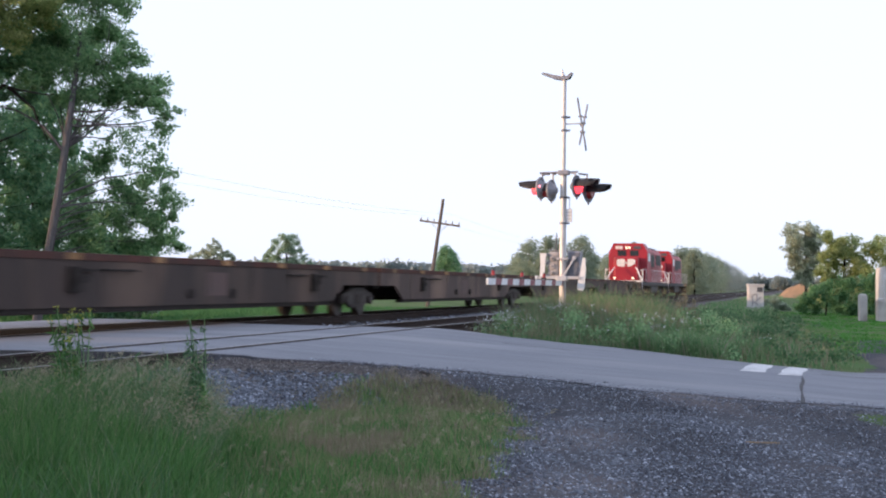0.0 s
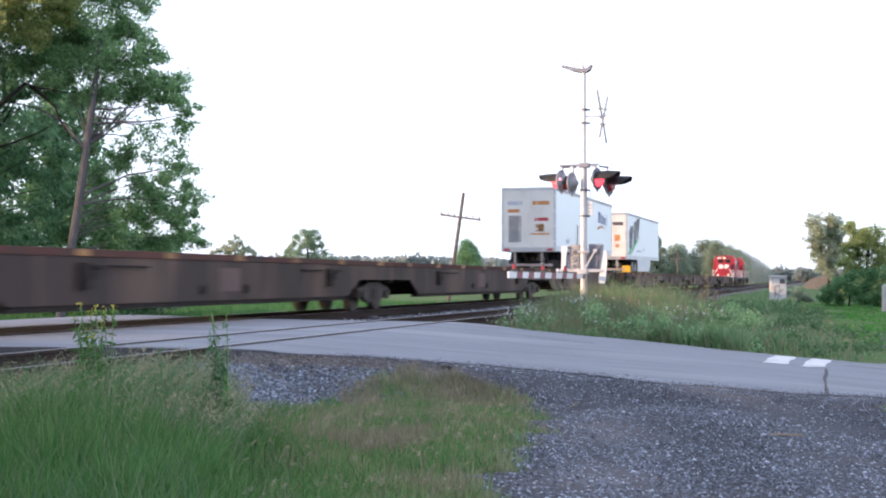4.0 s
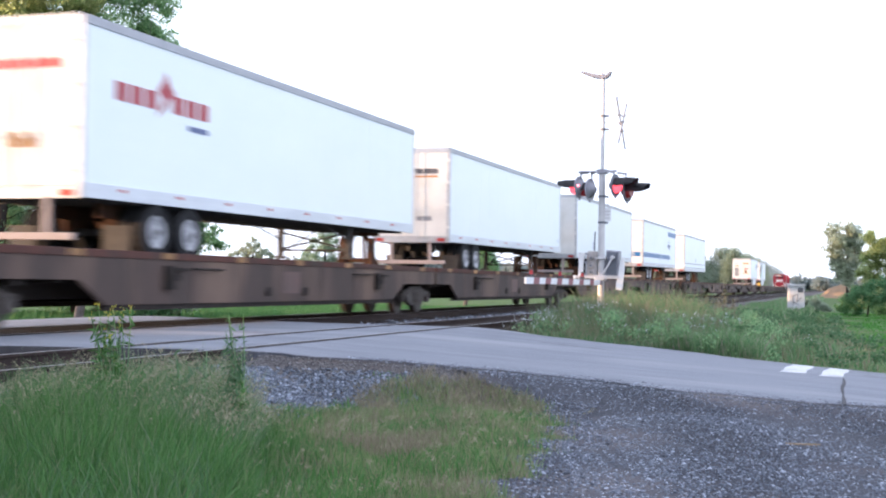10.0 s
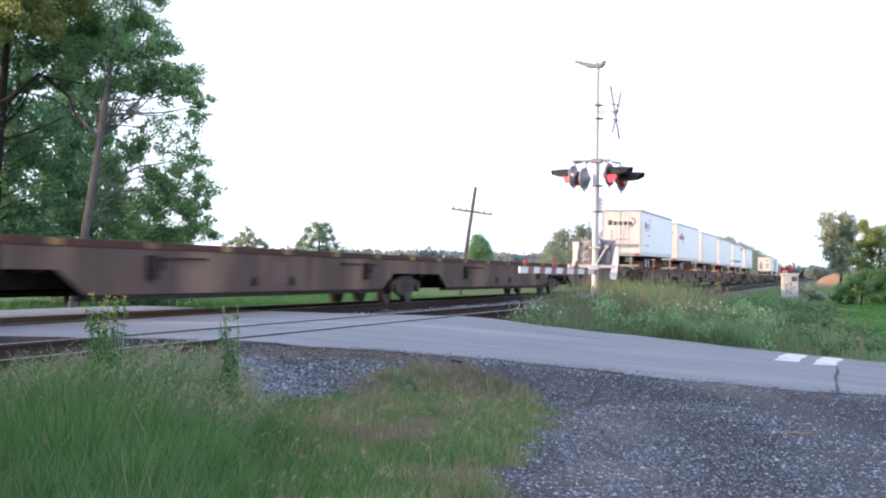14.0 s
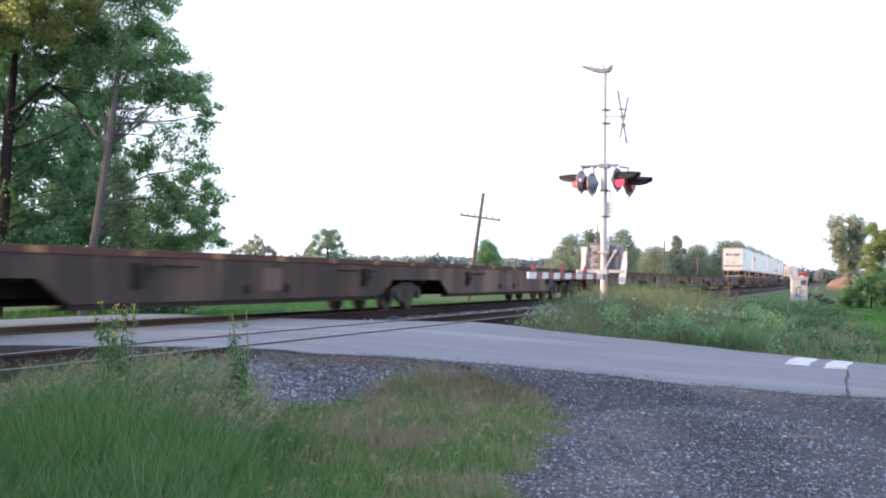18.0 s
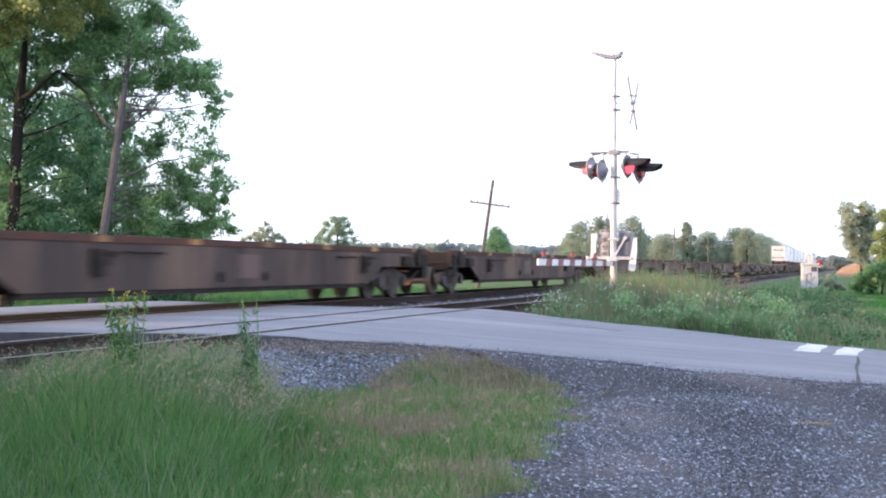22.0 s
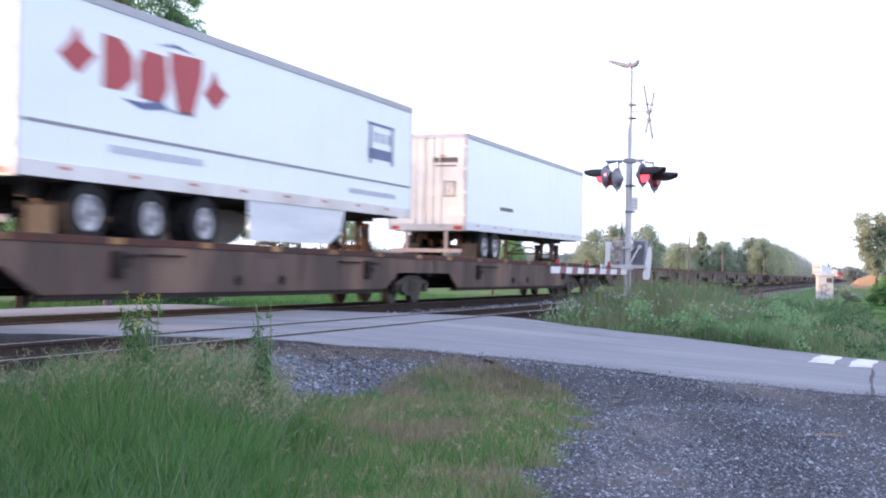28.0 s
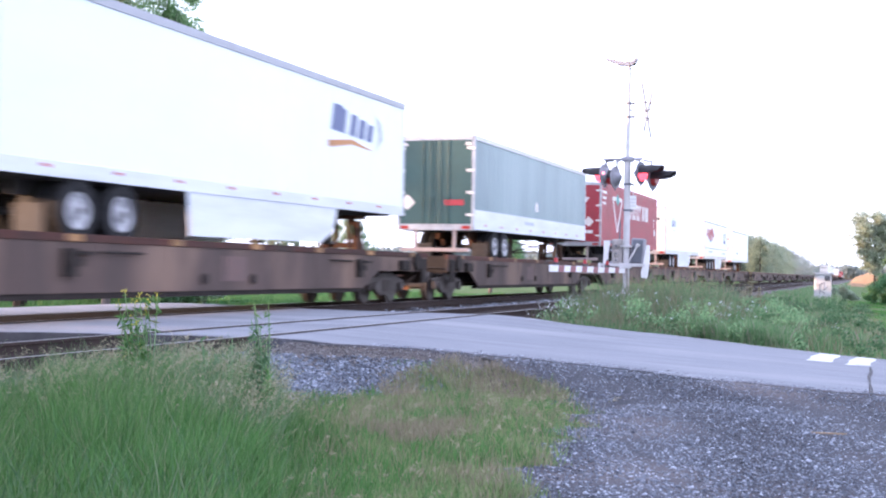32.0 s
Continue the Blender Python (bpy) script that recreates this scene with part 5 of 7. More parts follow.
    part("sign_print", lines_, "galv", sg)
    return u


def gate():
    GX, GY = -5.22, 28.8
    g = tagged(empty("crossing_gate", pose(GX, GY, 0)), "lowered red and white striped crossing gate arm", "crossing gate")
    # drive in a beige case on one side of the mast, battery box on the other
    d = part("drive_case", bx(-0.36, -0.09, 0.0, 0.34, 1.1, 1.73, 0.06), "beige", g, "beige gate drive case")
    for z, r in ((1.56, 0.07), (1.38, 0.085), (1.22, 0.05)):
        part("cover_boss", rd((-0.24, 0.0, z), (-0.24, -0.04, z), r, r * 0.7, n=14), "beige", d)
        part("cover_bolt", rd((-0.24, -0.04, z), (-0.24, -0.06, z), 0.025, n=8), "hood_grey", d)
    for z in (1.66, 1.46, 1.16):
        part("cover_hinge", bx(-0.4, -0.34, -0.02, 0.06, z - 0.03, z + 0.03), "mid_grey", d)
    bb = bx(-0.16, 0.16, 0.0, 0.3, -0.31, 0.31, 0.03)
    bmesh.ops.transform(bb, matrix=Matrix.Translation((0.25, 0.06, 1.44)) @ Matrix.Rotation(radians(3), 4, "Y"), verts=bb.verts)
    box_ = part("side_case", bb, "mid_grey", g, "dark grey tilted metal case")
    rim = bx(-0.12, 0.12, -0.015, 0.0, -0.27, 0.27, 0.01)
    bmesh.ops.transform(rim, matrix=Matrix.Translation((0.25, 0.06, 1.44)) @ Matrix.Rotation(radians(3), 4, "Y"), verts=rim.verts)
    part("case_door", rim, "hood_grey", box_)
    part("push_rod", rd((0.03, -0.1, 1.12), (0.28, -0.04, 1.58), 0.024, n=8), "galv", g)
    part("rod_end", rd((0.28, -0.09, 1.58), (0.28, 0.02, 1.58), 0.045, n=10), "galv", g)
    part("upper_bracket", bx(-0.12, 0.14, -0.13, 0.1, 1.53, 1.58, 0.01), "galv", g)
    part("support_rail", bx(-0.6, 0.46, -0.13, -0.05, 1.07, 1.14, 0.01), "galv", g, "galvanised cross rail")
    part("rail_clamp", bx(-0.14, 0.12, -0.15, 0.12, 1.03, 1.15, 0.02), "galv", g)
    part("rail_end", rd((-0.6, -0.1, 1.1), (-0.64, -0.1, 1.1), 0.05, n=10), "gate_white", g)
    part("gate_hub", bx(-0.2, 0.05, -0.1, 0.1, 0.93, 1.03, 0.02), "mid_grey", g)
    left = plate([(-0.55, 1.06), (-0.44, 1.06), (-0.42, 1.45), (-0.39, 1.62), (-0.39, 1.69), (-0.54, 1.69), (-0.53, 1.4)], "y", -0.06, 0.02)
    part("counterweight_arm", left, "gate_white", g, "white counterweight arm")
    right = plate([(0.38, 0.82), (0.5, 0.8), (0.53, 0.86), (0.57, 1.3), (0.56, 1.58), (0.49, 1.58), (0.43, 1.2), (0.37, 0.92)], "y", -0.1, -0.02)
    part("counterweight_arm", right, "gate_white", g, "white counterweight arm")
    part("counterweight", bx(-0.4, 0.36, 0.36, 0.5, 1.12, 1.5, 0.03), "mid_grey", g)
    part("conduit", rd((0.1, -0.06, -0.5), (0.03, -0.06, 1.02), 0.035), "beige", g)
    part("conduit", rd((-0.1, 0.02, -0.5), (-0.04, 0.02, 1.0), 0.03), "galv", g)
    part("warning_tail", rd((-0.2, 0.2, 1.7), (-0.19, 0.2, 2.2), 0.016), "hood_grey", g)
    arm = part("gate_arm", bx(-0.02, 0.02, -7.55, 0.0, 0.915, 1.035, 0.004), "gate_white", g, "white gate arm with dark red stripes")
    for i in range(7):
        y = -7.0 + i * 0.95 + i * i * 0.03
        part("stripe", plate([(y, 0.916), (y + 0.46, 0.916), (y + 0.52, 1.034), (y + 0.06, 1.034)], "x", -0.0235, 0.0235), "gate_red", arm)
    for y in (-7.1, -4.6, -2.3):
        lb = part("gate_lamp_base", bx(-0.05, 0.05, y - 0.06, y + 0.06, 1.05, 1.09), "hood_black", arm)
        part("gate_lamp", rd((0, y, 1.09), (0, y, 1.17), 0.04, 0.03, n=12), "lens_red", lb, "red gate arm lamp")
        part("lamp_cap", rd((0, y, 1.17), (0, y, 1.20), 0.03, 0.015, n=8), "hood_black", lb)
    return g


signal()
gate()


# ---- trackside things ----
def relay_case(x, y):
    z = float(ground_z(x, y))
    c = tagged(empty("relay_case", pose(x, y, z, 0, 0, 8)), "white weathered relay case with dark graffiti scrawl", "relay case")
    part("plinth", bx(-0.42, 0.42, -0.4, 0.4, -0.2, 0.1), "concrete", c)
    part("cabinet", bx(-0.45, 0.45, -0.4, 0.4, 0.1, 1.66, 0.03), "case_white", c)
    part("lid", bx(-0.5, 0.5, -0.46, 0.46, 1.66, 1.78, 0.03), "case_white", c)
    d = part("door", bx(-0.41, 0.41, -0.425, -0.4, 0.18, 1.6, 0.01), "case_white", c)
    part("stain", bx(0.05, 0.36, -0.434, -0.427, 1.3, 1.58), "ink", d, "dark spray stain")
    bm = bmesh.new()
    for a, b in (((-0.2, 0.5), (-0.25, 1.1)), ((-0.25, 1.1), (0.05, 1.2)), ((0.05, 1.2), (0.0, 0.75)), ((0.0, 0.75), (0.25, 1.0)), ((-0.2, 0.75), (0.1, 0.55))):
        rod(bm, (a[0], -0.432, a[1]), (b[0], -0.432, b[1]), 0.028, n=5)
    part("scrawl", bm, "grey_trim", d)
    return c


relay_case(-1.95, 75.0)


def blocks():
    """Concrete posts and blocks beside a pale shed end."""
    for x, y, w, h in ((3.4, 62.0, 0.34, 1.3), (4.65, 60.0, 1.5, 1.1)):
        z = float(ground_z(x, y))
        b = tagged(empty("concrete_block", pose(x, y, z, 0, 0, 6)), "weathered grey concrete block standing in grass", "concrete block", "concrete blocks")
        part("body", bx(-w / 2, w / 2, -0.35, 0.35, -0.1, h, 0.05), "concrete", b)
        part("cap", bx(-w / 2 + 0.05, w / 2 - 0.05, -0.3, 0.3, h, h + 0.06, 0.03), "case_white", b)
    s = tagged(empty("storage_box", pose(5.6, 65.5, float(ground_z(5.6, 65.5)))), "tall white storage container behind concrete blocks", "container")
    part("body", bx(-1.2, 1.2, -3.0, 3.0, 0.3, 2.6, 0.03), "case_white", s)
    part("base", bx(-1.15, 1.15, -2.9, 2.9, -0.1, 0.3), "concrete", s)
    rb = bmesh.new()
    for x in np.linspace(-1.1, 1.1, 10):
        box(rb, x - 0.04, x + 0.04, -3.02, -3.0, 0.4, 2.5)
    part("ribs", rb, "case_white", s)


blocks()


def old_ties():
    """Discarded ties lying in the grass near the relay case."""
    for k, (x, y, a) in enumerate([(-3.9, 73.5, 82), (-5.2, 74.2, 95), (-4.5, 72.0, 88), (-5.9, 50.0, 70)]):
        t = tagged(empty("old_tie", pose(x, y, float(ground_z(x, y)) + 0.12, 0, 0, a)), "dark rotten railway tie lying in grass", "railway tie", "discarded ties")
        part("beam", bx(-0.13, 0.13, -1.3, 1.3, -0.1, 0.16, 0.02), "tie", t)
        part("tie_plate", bx(-0.1, 0.1, 0.6, 0.85, 0.16, 0.18), "rust_glow", t)


old_ties()


def wire_pole(x, y, h, lean, arms=1):
    z = float(ground_z(x, y))
    p = tagged(empty("utility_pole", pose(x, y, z, 0, lean, 0)), "old leaning wooden wire pole with crossarm", "utility pole", "utility poles")
    part("shaft", rd((0, 0, -0.5), (0, 0, h), 0.15, 0.10, n=12), "wood_pole", p)
    for k in range(arms):
        zz = h - 1.62 - 0.6 * k
        a = part("crossarm", bx(-1.38, 1.38, -0.06, 0.06, zz - 0.06, zz + 0.06), "wood_pole", p)
        for o in (-1.3, -0.85, -0.4, 0.4, 0.85, 1.3):
            part("insulator", rd((o, 0, zz + 0.06), (o, 0, zz + 0.26), 0.05, 0.03), "grey_trim", a)
        part("brace", rd((-0.6, 0.07, zz), (0, 0.1, zz - 0.6), 0.02), "grey_trim", a), part("brace", rd((0.6, 0.07, zz), (0, 0.1, zz - 0.6), 0.02), "grey_trim", a)
    return p


POLES = [(-22.85, 76.5, 7.45, 8.0), (-22.5, 124.0, 7.0, 1.0), (-22.5, 170.0, 7.2, 1.5), (-22.5, 216.0, 7.0, -1.0)]
for x, y, h, lean in POLES:
    wire_pole(x, y, h, lean)


def wires():
    for o in (-1.3, 0.85):
        bm = bmesh.new()
        pts = []
        for (xa, ya, ha, la), (xb, yb, hb, lb) in zip([(-22.5, 28.0, 7.0, 4)] + POLES, POLES):
            za, zb = -0.75 + ha - 1.2, -0.75 + hb - 1.2
            sa, sb = math.sin(radians(la)) * (ha - 1.4), math.sin(radians(lb)) * (hb - 1.4)
            for i in range(12):
                s = i / 12
                pts.append((xa + sa + (xb + sb - xa - sa) * s + o, ya + (yb - ya) * s, za + (zb - za) * s - 1.6 * s * (1 - s)))
        rings = [[bm.verts.new((px + 0.004 * a, py, pz + 0.004 * b)) for a, b in ((1, 0), (0, 1), (-1, 0), (0, -1))] for px, py, pz in pts]
        for p, q in zip(rings, rings[1:]):
            for k in range(4):
                bm.faces.new((p[k], p[(k + 1) % 4], q[(k + 1) % 4], q[k]))
        tagged(part("overhead_wire", bm, "cable"), "thin sagging overhead wire between poles", "wire", "wires")


wires()


# ---- trees ----
def leaves(name, centres, radii, n, size, material, parent, squash=0.8, wide=0.32, share_of=None):
    """Leaf quads scattered through clumps with loose edges."""
    centres, radii = np.asarray(centres, float), np.asarray(radii, float)
    w = radii ** 2 if share_of is None else radii ** 2 * np.asarray(share_of)
    pick = rng.choice(len(centres), n, p=w / w.sum())
    d = rng.normal(size=(n, 3))
    d /= np.linalg.norm(d, axis=1)[:, None]
    r = radii[pick] * (rng.random(n) ** 0.6 + 0.22 * np.abs(rng.normal(size=n)))
    c = centres[pick] + d * r[:, None] * [1, 1, squash]
    u = rng.normal(size=(n, 3))
    u /= np.linalg.norm(u, axis=1)[:, None]
    v = np.cross(u, rng.normal(size=(n, 3)))
    v /= np.linalg.norm(v, axis=1)[:, None]
    s = size * (0.6 + 0.8 * rng.random(n))[:, None]
    quad = np.stack([c - u * s * 0.5, c + v * s * wide, c + u * s * 0.5, c - v * s * wide], 1).reshape(-1, 3)
    return raw(name, quad, np.arange(4 * n).reshape(-1, 4), material, parent)


def limb(bm, p, q, r0, r1, bend=0.1, n=5):
    p, q = Vector(p), Vector(q)
    last, side = p, (q - p).orthogonal().normalized() * (q - p).length * bend
    for i in range(1, n + 1):
        s = i / n
        c = p.lerp(q, s) + side * math.sin(math.pi * s) * random.uniform(0.5, 1.2)
        rod(bm, last, c, r0 + (r1 - r0) * (i - 1) / n, r0 + (r1 - r0) * s, 7)
        last = c


def tree(x, y, h, spread, leaf, n, size, label, clumps=16, trunk_r=0.2, low=0.25, lean=0.0, bark="bark_shaded", group="", squash=0.8, seed=0, blob=0.32):
    random.seed(seed + int(h * 10))
    z = float(ground_z(x, y))
    t = tagged(empty("tree", pose(x, y, z, 0, 0, random.uniform(0, 360))), label, "tree", group)
    bm = bmesh.new()
    limb(bm, (0, 0, -0.2), (lean, 0, h * 0.75), trunk_r, trunk_r * 0.3, 0.006)
    cs, rs = [], []
    for k in range(clumps):
        a, f = k * 2.4 + random.uniform(-0.4, 0.4), (k + 0.5) / clumps
        zz = h * (low + (0.97 - low) * f)
        wide = spread * math.sin(math.pi * min(1, 0.22 + 0.72 * f)) * random.uniform(0.55, 0.95)
        c = (lean * f + math.cos(a) * wide * 0.75, math.sin(a) * wide * 0.75, zz)
        limb(bm, (lean * f * 0.7, 0, max(0.3, zz * 0.72)), c, trunk_r * 0.3, 0.015, 0.1, 3)
        cs.append(c), rs.append(spread * random.uniform(blob * 0.75, blob * 1.25))
    part("trunk", bm, bark, t)
    leaves("crown", cs, rs, n, size, leaf, t, squash)
    return t


def crown_tree(name, label, x, y, blobs, n, size, leaf, stem, branches=(), group="", bark="bark_shaded", depth=(-0.8, 0.8), rz=18.0, loose=1.0, category="tree", wisps=()):
    """A tree whose crown is built of leafy masses (u, z, r); u runs across the tree, stem and branches are limbs (from, to, thick, thin)."""
    t = tagged(empty(name, pose(x, y, float(ground_z(x, y)), 0, 0, rz)), label, category, group)
    bm = bmesh.new()
    for a, b, r0, r1, bend in stem:
        limb(bm, a, b, r0, r1, bend, 7)
    for a, b, r0, r1, bend in branches:
        limb(bm, a, b, r0, r1, bend, 6)
    (u0, v0, z0), (u1, _, z1) = stem[0][0], stem[0][1]
    cs, rs, ws = [], [], []
    for k, (u, z, r) in enumerate(list(blobs) + [(a, b, 1.9 * c) for a, b, c in wisps]):
        v = random.uniform(*depth) - (0.45 if z > 7.8 and r > 0.3 else 0.0)
        f = min(0.9, max(0.15, (z * 0.8 - z0) / (z1 - z0)))
        root = Vector((u0 + (u1 - u0) * f, v0, z0 + (z1 - z0) * f))
        if k < len(blobs) and r > 0.3:
            limb(bm, root, (u, v, z), (0.03 if r > 0.45 else 0.016) * min(1, stem[0][2] / 0.17), 0.006, 0.1, 4)
        for _ in range(20):
            d = Vector((random.gauss(0, 1), random.gauss(0, 1), random.gauss(0, 0.85))).normalized() * r * random.uniform(0.15, 1.15) * loose
            c = Vector((u, v, z)) + d
            cs.append(tuple(c)), rs.append(min(0.42, r * random.uniform(0.16, 0.48)) + 0.05), ws.append(1.0 if k < len(blobs) else 0.3)
            if k < len(blobs) and r > 0.3 and random.random() < 0.2:
                limb(bm, root.lerp(Vector((u, v, z)), random.uniform(0.9, 1.0)), c, 0.016, 0.005, 0.1, 2)
    part("trunk", bm, bark, t)
    leaves("crown", cs, rs, n, size, leaf, t, 0.8, share_of=ws)
    return t


def big_trees():
    """The grove beyond the railway: an airy leaning tree before a darker thicket."""
    g = "trees beyond the railway"
    random.seed(3)
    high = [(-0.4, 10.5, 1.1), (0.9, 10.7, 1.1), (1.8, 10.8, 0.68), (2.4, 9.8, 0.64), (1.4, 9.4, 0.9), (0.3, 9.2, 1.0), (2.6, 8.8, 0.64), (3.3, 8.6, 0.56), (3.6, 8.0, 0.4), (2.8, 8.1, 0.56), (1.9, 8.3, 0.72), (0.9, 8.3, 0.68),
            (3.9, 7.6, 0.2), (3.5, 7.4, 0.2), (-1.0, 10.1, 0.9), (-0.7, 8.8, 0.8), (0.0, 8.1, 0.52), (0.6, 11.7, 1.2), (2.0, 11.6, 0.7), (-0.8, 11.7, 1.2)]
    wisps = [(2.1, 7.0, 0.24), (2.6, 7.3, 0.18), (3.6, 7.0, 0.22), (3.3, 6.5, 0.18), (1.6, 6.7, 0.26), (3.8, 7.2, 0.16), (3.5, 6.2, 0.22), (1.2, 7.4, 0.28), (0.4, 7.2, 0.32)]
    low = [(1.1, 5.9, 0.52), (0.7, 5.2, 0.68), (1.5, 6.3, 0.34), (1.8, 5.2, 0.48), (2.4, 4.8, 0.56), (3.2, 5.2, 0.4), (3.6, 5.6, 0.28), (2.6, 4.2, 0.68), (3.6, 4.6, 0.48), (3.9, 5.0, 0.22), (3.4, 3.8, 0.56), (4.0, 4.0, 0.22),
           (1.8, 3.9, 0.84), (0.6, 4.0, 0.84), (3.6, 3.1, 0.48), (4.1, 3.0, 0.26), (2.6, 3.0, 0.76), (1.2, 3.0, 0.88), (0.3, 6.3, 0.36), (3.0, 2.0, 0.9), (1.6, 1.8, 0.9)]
    arms = [((0.6, 0, 7.1), (3.9, 0.4, 7.5), 0.05, 0.012, -0.06), ((0.65, 0, 7.4), (3.4, -0.2, 7.1), 0.04, 0.01, -0.1), ((0.55, 0, 6.7), (2.3, 0.1, 6.5), 0.035, 0.008, 0.1), ((0.7, 0, 7.6), (2.9, 0.2, 7.9), 0.04, 0.01, -0.08),
            ((0.3, 0, 4.6), (3.6, 0.3, 5.6), 0.05, 0.01, 0.08), ((0.25, 0, 4.2), (2.9, 0.4, 4.4), 0.04, 0.01, 0.1), ((0.45, 0, 6.2), (-2.6, 0.6, 8.0), 0.06, 0.02, -0.12)]
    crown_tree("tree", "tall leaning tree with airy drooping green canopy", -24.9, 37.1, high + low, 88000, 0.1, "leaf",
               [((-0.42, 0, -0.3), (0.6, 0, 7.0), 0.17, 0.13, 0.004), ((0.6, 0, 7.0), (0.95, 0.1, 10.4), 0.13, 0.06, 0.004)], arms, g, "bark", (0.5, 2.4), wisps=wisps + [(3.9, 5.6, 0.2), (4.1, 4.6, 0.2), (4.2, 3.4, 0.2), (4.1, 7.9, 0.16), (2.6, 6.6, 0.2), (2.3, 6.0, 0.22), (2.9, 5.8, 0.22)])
    rear = [(0.4, 6.4, 0.9), (1.4, 6.8, 0.68), (2.0, 6.0, 0.68), (1.0, 5.5, 1.0), (2.2, 5.0, 0.76), (-0.2, 5.0, 1.0), (1.6, 4.0, 1.0), (0.4, 3.8, 1.0), (2.6, 3.6, 0.84), (-1.2, 6.1, 1.2), (-1.4, 4.2, 1.4), (2.6, 6.2, 0.4),
            (2.8, 4.5, 0.52), (3.0, 3.0, 0.8), (1.2, 3.0, 1.0), (-0.2, 2.9, 1.0), (1.6, 1.6, 1.0)]
    crest = [(0.6, 9.1, 1.0), (1.7, 9.4, 1.0), (0.2, 10.5, 1.4), (1.6, 10.8, 1.1), (2.0, 8.3, 0.56), (1.0, 8.2, 0.48), (-1.0, 8.7, 1.2), (0.2, 7.7, 0.8), (-1.4, 10.5, 1.6), (-1.8, 7.4, 1.2), (1.0, 12.1, 1.2)]
    crown_tree("tree", "dark green spreading tree with arching limbs", -27.97, 36.1, rear + crest, 56000, 0.12, "leaf_dark",
               [((-0.3, 0.3, -0.3), (0.1, 0.3, 7.4), 0.26, 0.18, 0.006), ((0.1, 0.3, 7.4), (0.3, 0.5, 11), 0.18, 0.05, 0.006)],
               [((0.1, 0.3, 7.5), (1.6, -0.2, 8.5), 0.1, 0.06, -0.08), ((1.6, -0.2, 8.5), (3.2, -0.3, 6.6), 0.06, 0.02, -0.14), ((1.6, -0.2, 8.5), (3.4, -0.2, 8.2), 0.05, 0.02, -0.12), ((0.05, 0.3, 6.2), (2.4, 0, 7.0), 0.06, 0.02, -0.1)],
               g, "bark_shaded", (0.4, 2.2))
    gold = [(0.0, 11.0, 1.0), (0.9, 11.6, 0.9), (-1.0, 10.4, 1.1), (-1.6, 11.8, 1.4), (0.2, 12.6, 1.2), (2.0, 11.0, 0.6), (3.4, 11.2, 0.7), (-1.4, 9.0, 0.9), (1.3, 10.5, 0.8), (0.2, 9.7, 0.8), (2.4, 11.6, 0.8), (2.6, 10.2, 0.5)]
    crown_tree("tree", "olive green deciduous tree with low sun in its leaf colour", -27.9, 34.6, gold, 30000, 0.12, "leaf_sun_gold", [((-2.6, 0.4, -0.3), (-1.2, 0.4, 10), 0.2, 0.08, 0.006)], (), g, "bark_shaded", (0.2, 1.4))
    # Unseen tree, added to thin the sun on trailer doors farther along.
    tree(-33.5, 27.5, 13.0, 4.4, "leaf_dark", 4200, 0.2, "unseen added tree that filters low sun off the trailers", 24, 0.25, 0.08, 0, "bark_shaded", g, 0.8, 15, 0.26)
    tree(-35.5, 42.0, 14.5, 5.4, "leaf_dark", 34000, 0.2, "tall dark green deciduous tree", 26, 0.3, 0.08, 0, "bark_shaded", g, 0.8, 5, 0.24)
    tree(-31.5, 46.0, 10.0, 3.6, "leaf_dark", 16000, 0.2, "dark green tree within the thicket", 24, 0.25, 0.06, 0, "bark_shaded", g, 0.8, 12, 0.24)
    tree(-27.2, 45.0, 3.6, 1.9, "leaf_dark", 9000, 0.16, "low spreading green tree at the edge of a thicket", 14, 0.14, 0.05, 0, "bark_shaded", g, 0.8, 4, 0.28)
    tree(-27.6, 48.0, 3.4, 1.6, "leaf_far", 3000, 0.18, "small pale green tree at the thicket edge", 10, 0.1, 0.08, 0, "bark_shaded", g, 0.8, 8)


big_trees()
random.seed(23)
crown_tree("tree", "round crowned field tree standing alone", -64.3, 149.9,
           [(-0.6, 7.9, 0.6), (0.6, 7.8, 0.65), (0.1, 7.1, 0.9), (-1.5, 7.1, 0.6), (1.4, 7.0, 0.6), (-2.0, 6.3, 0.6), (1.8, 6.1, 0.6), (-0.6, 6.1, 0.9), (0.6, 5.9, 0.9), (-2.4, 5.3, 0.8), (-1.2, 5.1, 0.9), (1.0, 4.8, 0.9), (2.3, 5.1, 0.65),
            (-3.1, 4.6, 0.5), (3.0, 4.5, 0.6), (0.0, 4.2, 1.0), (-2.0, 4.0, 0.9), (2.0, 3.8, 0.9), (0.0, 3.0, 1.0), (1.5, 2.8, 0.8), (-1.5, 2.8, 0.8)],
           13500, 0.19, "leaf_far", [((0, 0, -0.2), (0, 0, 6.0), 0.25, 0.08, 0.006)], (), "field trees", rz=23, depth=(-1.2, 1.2))
